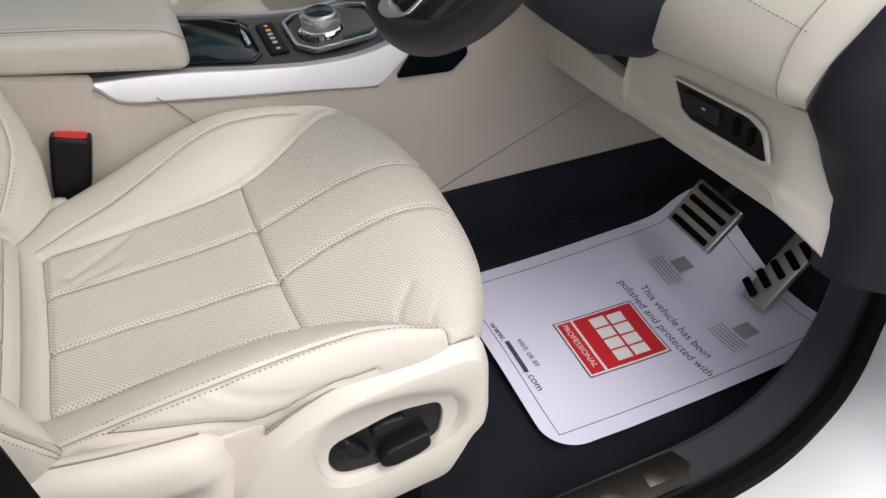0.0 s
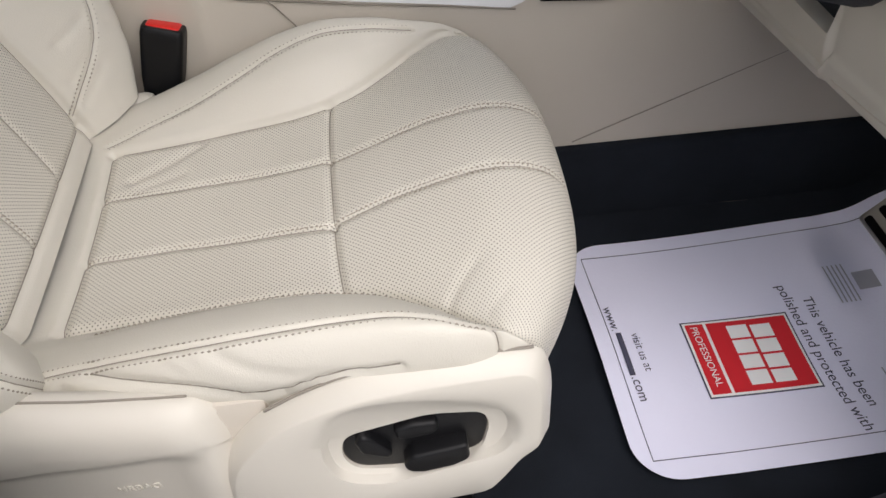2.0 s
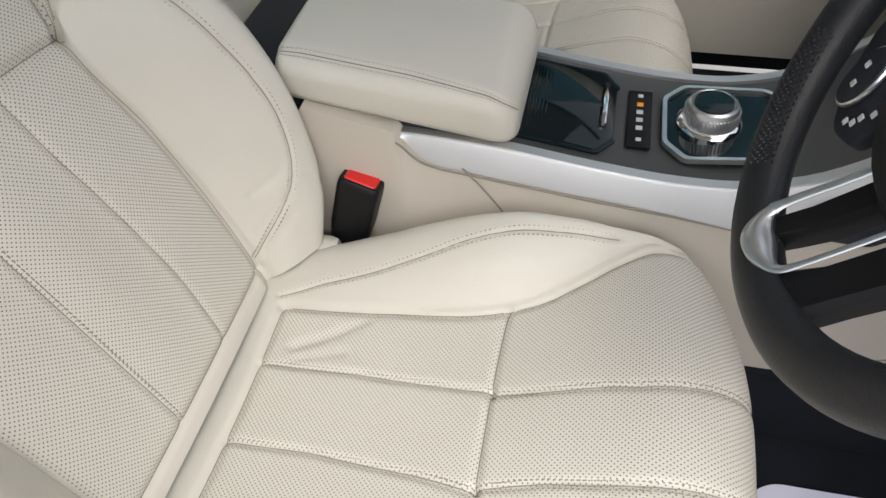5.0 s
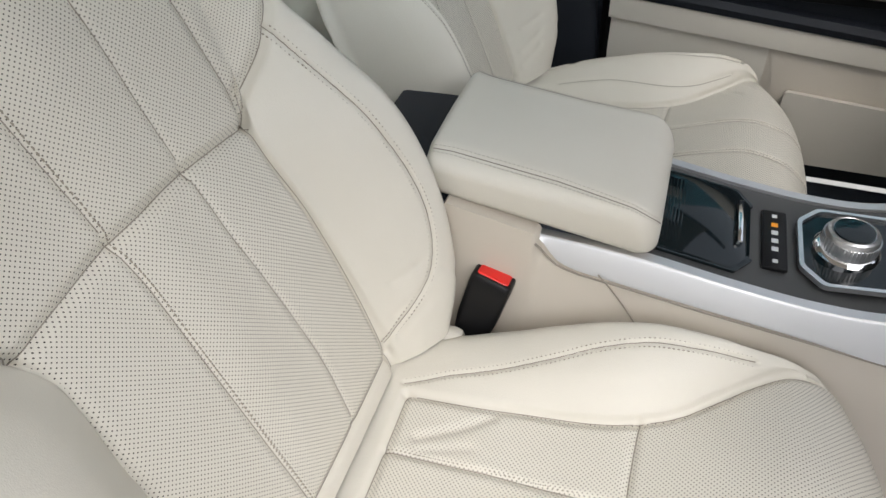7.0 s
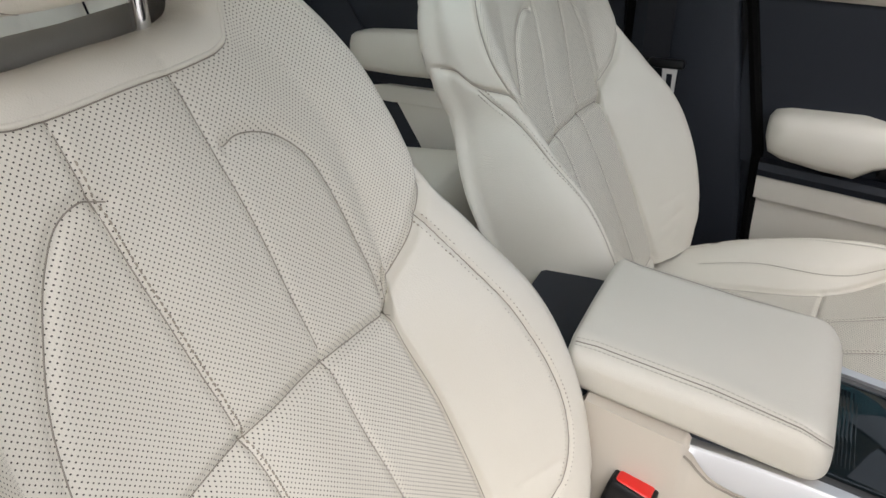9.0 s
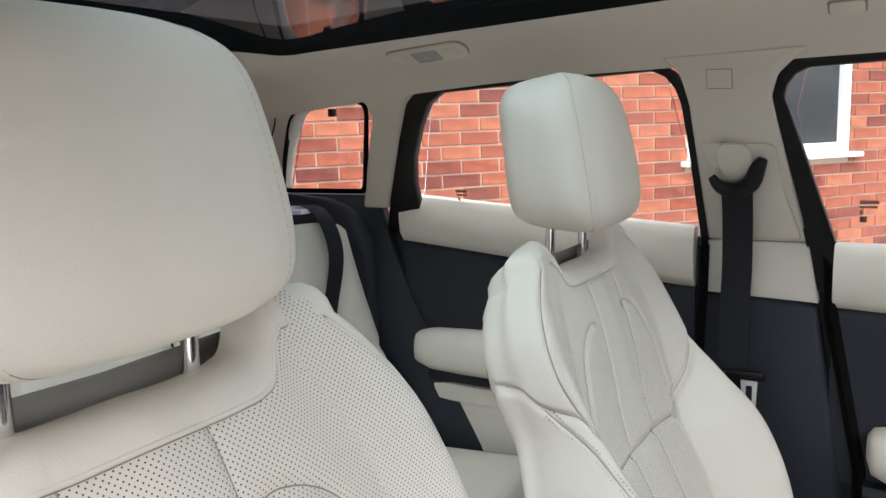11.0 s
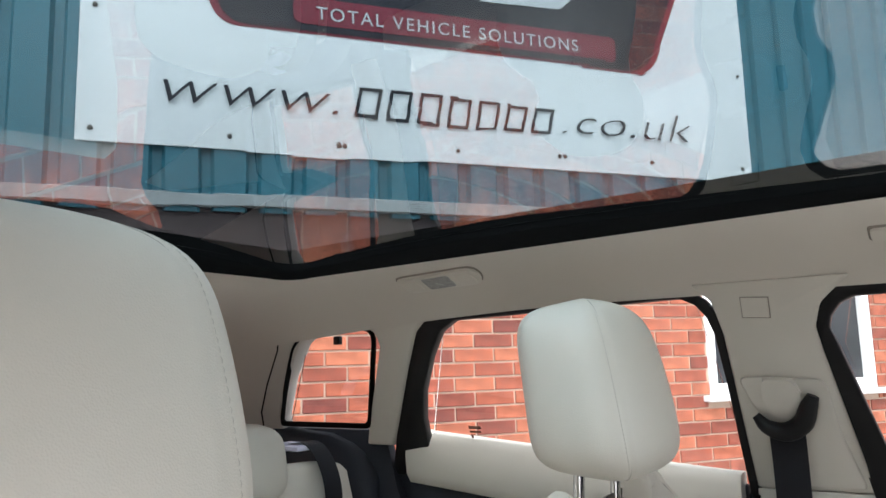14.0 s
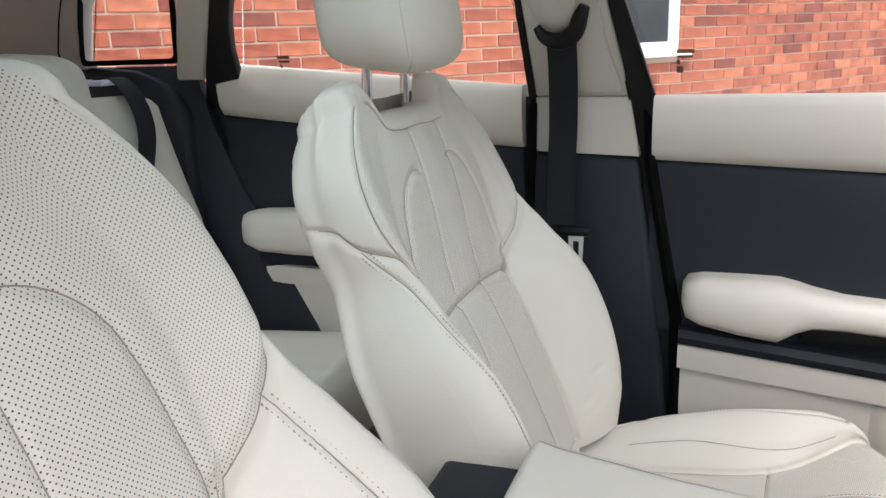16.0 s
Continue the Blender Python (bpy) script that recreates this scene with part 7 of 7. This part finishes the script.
def paper():
    def fn(u, v):
        x, y = PX0 + (PX1 - PX0) * u, PY0 + (PY1 - PY0) * v
        r = 0.05
        # rounded corners
        dx, dy = max(PX0 + r - x, x - PX1 + r, 0), max(PY0 + r - y, y - PY1 + r, 0)
        L = math.hypot(dx, dy)
        if L > r and dx > 0 and dy > 0:
            k = r / L
            x += (1 - k) * dx * (1 if x < PX0 + r else -1)
            y += (1 - k) * dy * (1 if y < PY0 + r else -1)
        return Vector((x, y, paper_z(x, y)))
    a = sheet(fn, np.linspace(0, 1, 60), np.linspace(0, 1, 50), True)
    return joined(a, ([v - Vector((0, 0, 0.0005)) for v in a[0]], [f[::-1] for f in a[1]]))


part("sheet", paper(), M["paper"], mat_, "white paper sheet")


def printed(x0, x1, y0, y1, up=0.0008, n=8):
    return sheet(lambda u, v: Vector((x0 + (x1 - x0) * u, y0 + (y1 - y0) * v, paper_z(x0 + (x1 - x0) * u, y0 + (y1 - y0) * v) + up)), np.linspace(0, 1, n), np.linspace(0, 1, n), True)


part("logo_border", printed(0.652, 0.792, -0.463, -0.352, 0.0006), M["ink"], mat_, "thin dark border")
part("logo_ground", printed(0.654, 0.790, -0.461, -0.354, 0.0010), M["white"], mat_, "white logo ground")
part("logo_block", printed(0.684, 0.787, -0.458, -0.357, 0.0014), M["redink"], mat_, "red logo block")
part("logo_strip", printed(0.657, 0.680, -0.458, -0.357, 0.0014), M["redink"], mat_, "red logo strip")
for x0, x1, y0, y1 in ((0.738, 0.764, -0.385, -0.366), (0.738, 0.764, -0.407, -0.388), (0.738, 0.764, -0.429, -0.410), (0.738, 0.764, -0.450, -0.432), (0.708, 0.734, -0.383, -0.364), (0.708, 0.734, -0.405, -0.386), (0.708, 0.734, -0.427, -0.408), (0.708, 0.734, -0.450, -0.430)):
    part("logo_shape", printed(x0, x1, y0, y1, 0.0019, 4), M["white"], mat_, "white logo shape")
for seg_ in ([(PX0 + 0.02, PY0 + 0.025), (PX1 - 0.02, PY0 + 0.025)], [(PX1 - 0.02, PY0 + 0.025), (PX1 - 0.02, PY1 - 0.025)], [(PX1 - 0.02, PY1 - 0.025), (PX0 + 0.02, PY1 - 0.025)], [(PX0 + 0.02, PY1 - 0.025), (PX0 + 0.02, PY0 + 0.025)]):
    (xa, ya), (xb, yb) = seg_
    part("border_line", tube([Vector((xa + (xb - xa) * k / 40, ya + (yb - ya) * k / 40, paper_z(xa + (xb - xa) * k / 40, ya + (yb - ya) * k / 40) + 0.0006)) for k in range(41)], 0.0005, 5), M["ink"], mat_, "thin printed line")


def paper_words(text, size, x, y, material):
    """Print reads along -y, its letters' feet towards -x."""
    m = Matrix.Translation((x, y, 0)) @ pose(0, 0, 0, 0, 0, -88)
    words_on("print", text, size, m, lambda p: Vector((p.x, p.y, paper_z(p.x, p.y) + 0.0012 + (0.0012 if material == M["white"] else 0))), material, mat_)


paper_words("This vehicle has been", 0.0192, 0.821, -0.334, M["ink"])
paper_words("polished and protected with", 0.0192, 0.796, -0.311, M["ink"])
paper_words("PROFESSIONAL", 0.0128, 0.6625, -0.361, M["white"])
paper_words("visit us at", 0.0150, 0.586, -0.361, M["ink"])
paper_words("www.", 0.0175, 0.563, -0.314, M["ink"])
paper_words(".com", 0.0175, 0.568, -0.424, M["ink"])
part("print_bar", printed(0.5675, 0.5745, -0.422, -0.358, 0.0012), M["ink"], mat_, "dark print bar")
for yy in (-0.320, -0.478):
    for k in range(5):
        part("print_bar", printed(0.892 - 0.006 * k, 0.894 - 0.006 * k, yy - 0.03, yy + 0.03, 0.0012, 4), M["greyink"], mat_, "faint grey print bar")
    part("crest", printed(0.900, 0.928, yy - 0.014, yy + 0.014, 0.0012, 5), M["greyink"], mat_, "grey printed emblem shape")

# ---- outside ----
# hardly seen; its pale colour is there as a light reflector
solo("ground", box(-60, 60, -60, 60, -0.2, 0.0, 0.0), M["bounce_ground"], "yard ground made pale to bounce light into the cabin", "ground", kind="structure", smooth=False)
WO = Vector((-2.215, 2.61, 0))
WD = Vector((0.611, 0.7916, 0)).normalized()
WN = Vector((WD.y, -WD.x, 0))
U0 = WO.dot(WD)


def wall_pt(u, z, out=0.0):
    return WO + WD * (u - U0) + WN * out + Vector((0, 0, z))


WALLM = Matrix((( WD.x, WN.x, 0, 0), (WD.y, WN.y, 0, 0), (0, 0, 1, 0), (0, 0, 0, 1)))


def wall_box(u0, u1, o0, o1, z0, z1, r=0.0, seg=1):
    """A block on the wall: along it, out from it, upwards."""
    bm = box(u0, u1, o0, o1, z0, z1, r, seg)
    base = wall_pt(0, 0)
    m = Matrix.Translation(base) @ WALLM
    bmesh.ops.transform(bm, matrix=m, verts=bm.verts)
    bmesh.ops.recalc_face_normals(bm, faces=bm.faces)
    return bm


WIN = (2.60, 3.90, 1.12, 2.06)
house = thing("brick_wall", wall_pt(2.0, 0.0), "red brick wall with pale mortar joints and a window", "wall", kind="structure")
for nm, b in (("mortar_left", (-9, WIN[0], -0.1, -0.008, 0, 2.16)), ("mortar_right", (WIN[1], 14, -0.1, -0.008, 0, 2.16)), ("mortar_below", (WIN[0], WIN[1], -0.1, -0.008, 0, WIN[2])), ("mortar_above", (WIN[0], WIN[1], -0.1, -0.008, WIN[3], 2.16))):
    part(nm, wall_box(*b), M["mortar"], house, "pale mortar", smooth=False)
win = thing("window_frame", wall_pt(3.25, WIN[2]), "white plastic window with a dark pane and white sill", "window")
for u0, u1, z0, z1 in ((WIN[0], WIN[0] + 0.065, WIN[2], WIN[3]), (WIN[1] - 0.065, WIN[1], WIN[2], WIN[3]), (WIN[0] + 0.065, WIN[1] - 0.065, WIN[3] - 0.065, WIN[3]), (WIN[0] + 0.065, WIN[1] - 0.065, WIN[2], WIN[2] + 0.065), (3.22, 3.28, WIN[2] + 0.065, WIN[3] - 0.065)):
    part("bar", wall_box(u0, u1, -0.07, 0.0, z0, z1, 0.006), M["render"], win, "white bar")
part("pane", wall_box(WIN[0] + 0.06, WIN[1] - 0.06, -0.06, -0.045, WIN[2] + 0.05, WIN[3] - 0.06), M["pane"], win, "dark pane", smooth=False)
part("sill", wall_box(WIN[0] - 0.05, WIN[1] + 0.07, -0.05, 0.06, WIN[2] - 0.035, WIN[2] - 0.001, 0.006), M["render"], win, "white sill")
# cladding
clad = thing("metal_cladding", wall_pt(2.0, 2.16), "teal ribbed steel cladding above the brickwork", "cladding", kind="structure")
lo = []
u = -9.0
prof = []
while u < 14:
    prof += [(u, 0.05), (u + 0.145, 0.05), (u + 0.162, 0.02), (u + 0.203, 0.02)]
    u += 0.22
lo = [[wall_pt(a, z, o) for a, o in prof] for z in (2.10, 7.0)]
vs = lo[0] + lo[1]
n = len(prof)
part("ribbed_sheet", (vs, [(i, i + 1, n + i + 1, n + i) for i in range(n - 1)]), M["clad"], clad, "teal ribbed sheet", smooth=False)
part("flashing", wall_box(-9, 14, 0.0, 0.075, 2.125, 2.19, 0.004), M["flashing"], clad, "grey metal flashing strip")
# added dark strip: the overhang's shade on the top brick courses
part("shade_strip", wall_box(-9, 14, 0.0, 0.030, 1.86, 2.125, 0.004), M["eaves_shade"], clad, "dark strip standing in for the shade below the cladding")
part("backing", wall_box(-9, 14, -0.1, -0.0, 2.16, 7.0), M["mortar"], clad, "wall behind", smooth=False)

sign = thing("sign_board", wall_pt(1.09, 2.41, 0.06), "white company sign with dark red badge and web address", "sign")
part("board", wall_box(-0.81, 2.99, 0.052, 0.062, 2.405, 4.9, 0.002), M["sign"], sign, "white panel")


def plate_sign(pts, up):
    """A thin printed shape on the sign."""
    vs = [wall_pt(a, z, 0.062 + up) for a, z in pts]
    return vs, [tuple(range(len(vs)))]


badge = [(p.x, p.y) for p in rounded([(-0.80, 4.45, 0), (-0.19, 3.035, 0), (2.30, 3.035, 0), (2.90, 4.45, 0)], [0.1, 0.10, 0.14, 0.1], 8)]
inner = [(1.09 + (a - 1.09) * 0.972, 3.75 + (z - 3.75) * 0.985 + 0.004) for a, z in badge]
part("badge_border", plate_sign(badge, 0.003), M["signred"], sign, "dark red badge edge", smooth=False)
part("badge", plate_sign(inner, 0.006), M["signdark"], sign, "charcoal badge", smooth=False)
part("badge_strip", plate_sign([(p.x, p.y) for p in rounded([(0.17, 3.085, 0), (0.17, 3.23, 0), (2.06, 3.23, 0), (2.06, 3.085, 0)], 0.05, 4)], 0.009), M["signred"], sign, "red strip", smooth=False)


def sign_words(text, size, u, z, material, spacing=1.0, shear=0.0, wide=1.0, thin=0.0):
    m = Matrix.Translation(wall_pt(u, z, 0.075)) @ WALLM @ pose(0, 0, 0, 90, 0, 0) @ Matrix.Diagonal((wide, 1, 1, 1))
    words("sign_lettering", text, size, m, material, sign, 0.001, shear, spacing, "LEFT", thin)


sign_words("TOTAL VEHICLE SOLUTIONS", 0.100, 0.285, 3.115, M["signgrey"], 1.21)
sign_words("www.", 0.25, -0.49, 2.612, M["signdark"], 1.03, 0.25, 1.50, 0.0045)
sign_words(".co.uk", 0.25, 1.645, 2.618, M["signdark"], 1.02, 0.25, 1.44, 0.0045)
strokes = []
for k in range(7):
    a = 0.49 + 0.166 * k
    strokes += [((a, 2.622), (a + 0.03, 2.765)), ((a + 0.105, 2.622), (a + 0.135, 2.765)), ((a, 2.622), (a + 0.105, 2.622)), ((a + 0.03, 2.765), (a + 0.135, 2.765))]
for a, b in strokes:
    d = (Vector(b) - Vector(a)).normalized()
    s = Vector((-d.y, d.x)) * 0.009
    p = [Vector(a) - s - d * 0.006, Vector(b) - s + d * 0.006, Vector(b) + s + d * 0.006, Vector(a) + s - d * 0.006]
    part("name_bar", plate_sign([(q.x, q.y) for q in p], 0.009), M["signdark"], sign, "dark bar in place of the name", smooth=False)
for pts in ([(0.30, 3.36), (0.38, 3.36), (0.45, 3.66), (0.37, 3.66)], [(0.42, 3.36), (0.46, 3.36), (0.53, 3.66), (0.49, 3.66)], [(0.88, 3.62), (0.96, 3.62), (1.10, 3.36), (1.02, 3.34)], [(1.10, 3.36), (1.16, 3.40), (1.36, 3.66), (1.28, 3.66)], [(1.20, 3.34), (1.70, 3.36), (1.72, 3.42), (1.22, 3.40)], [(1.30, 3.44), (1.62, 3.46), (1.64, 3.49), (1.32, 3.47)], [(1.70, 3.36), (1.80, 3.45), (1.78, 3.60), (1.70, 3.66), (1.72, 3.42)]):
    part("badge_shape", plate_sign(pts, 0.010), M["signgrey"], sign, "silver badge shape", smooth=False)
for a, z in ((-0.746, 3.058), (-0.746, 2.467), (-0.13, 2.471), (0.40, 2.475), (0.43, 2.475), (1.044, 2.481), (1.655, 2.484), (1.69, 2.484), (2.264, 2.486), (2.917, 2.488), (2.939, 3.10), (2.95, 3.75)):
    part("screw", lathe([(0.013, 0.0), (0.012, 0.006), (0.006, 0.009), (0.001, 0.009)], 10, wall_pt(a, z, 0.062), WALLM @ pose(0, 0, 0, -90, 0, 0)), M["plate"], sign, "dark screw head")

# bricks: those seen nearest are single parts, the rest one joined part
BL, BH, J = 0.215, 0.065, 0.010
bb = box(-BL / 2, BL / 2, -0.03, 0.0, -BH / 2, BH / 2, 0.003, 1)
brick_me = mesh_of("brick", bb, M["brick"], False)
vs, fs = [], []
org = origin(house)
count = 0
for row in range(28):
    z = 0.0375 + 0.075 * row
    for col in range(-30, 52):
        u = 0.225 * col + (0.1125 if row % 2 else 0.0)
        ua, ub = u - BL / 2, u + BL / 2
        if WIN[2] - 0.06 < z < WIN[3] + 0.02:
            if ua > WIN[0] - 0.01 and ub < WIN[1] + 0.01:
                continue
            if ua < WIN[0] < ub:
                ub = WIN[0] - 0.004
            if ua < WIN[1] < ub:
                ua = WIN[1] + 0.004
            if ub - ua < 0.02:
                continue
        cut = ub - ua < BL - 0.001
        u, hl = (ua + ub) / 2, (ub - ua) / 2
        p = wall_pt(u, z, random.uniform(-0.002, 0.002))
        if not cut and -0.3 < u < 4.6 and 0.75 < z < 1.70 and count < 295:
            ob = new("brick", brick_me)
            ob.parent = house
            ob.matrix_basis = Matrix.Translation(p - org) @ WALLM
            count += 1
        else:
            o = len(vs)
            for dx, dy, dz in ((-1, -0.03, -1), (1, -0.03, -1), (1, -0.03, 1), (-1, -0.03, 1), (-1, 0, -1), (1, 0, -1), (1, 0, 1), (-1, 0, 1)):
                vs.append(p + WD * (dx * hl) + WN * dy + Vector((0, 0, dz * BH / 2)))
            fs += [(o + 4, o + 5, o + 6, o + 7), (o, o + 1, o + 5, o + 4), (o + 1, o + 2, o + 6, o + 5), (o + 2, o + 3, o + 7, o + 6), (o + 3, o, o + 4, o + 7)]
part("more_bricks", (vs, fs), M["brick"], house, "further red bricks", smooth=False, kind="stuff")

# an added, unseen wall behind the camera cuts the low sky light
solo("unseen_blocking_wall", box(-24, 24, -8.3, -8.0, 0.0, 2.8, 0.0), M["light_block"], "unseen plain wall added to hold back low sky light", "wall", kind="structure", smooth=False)
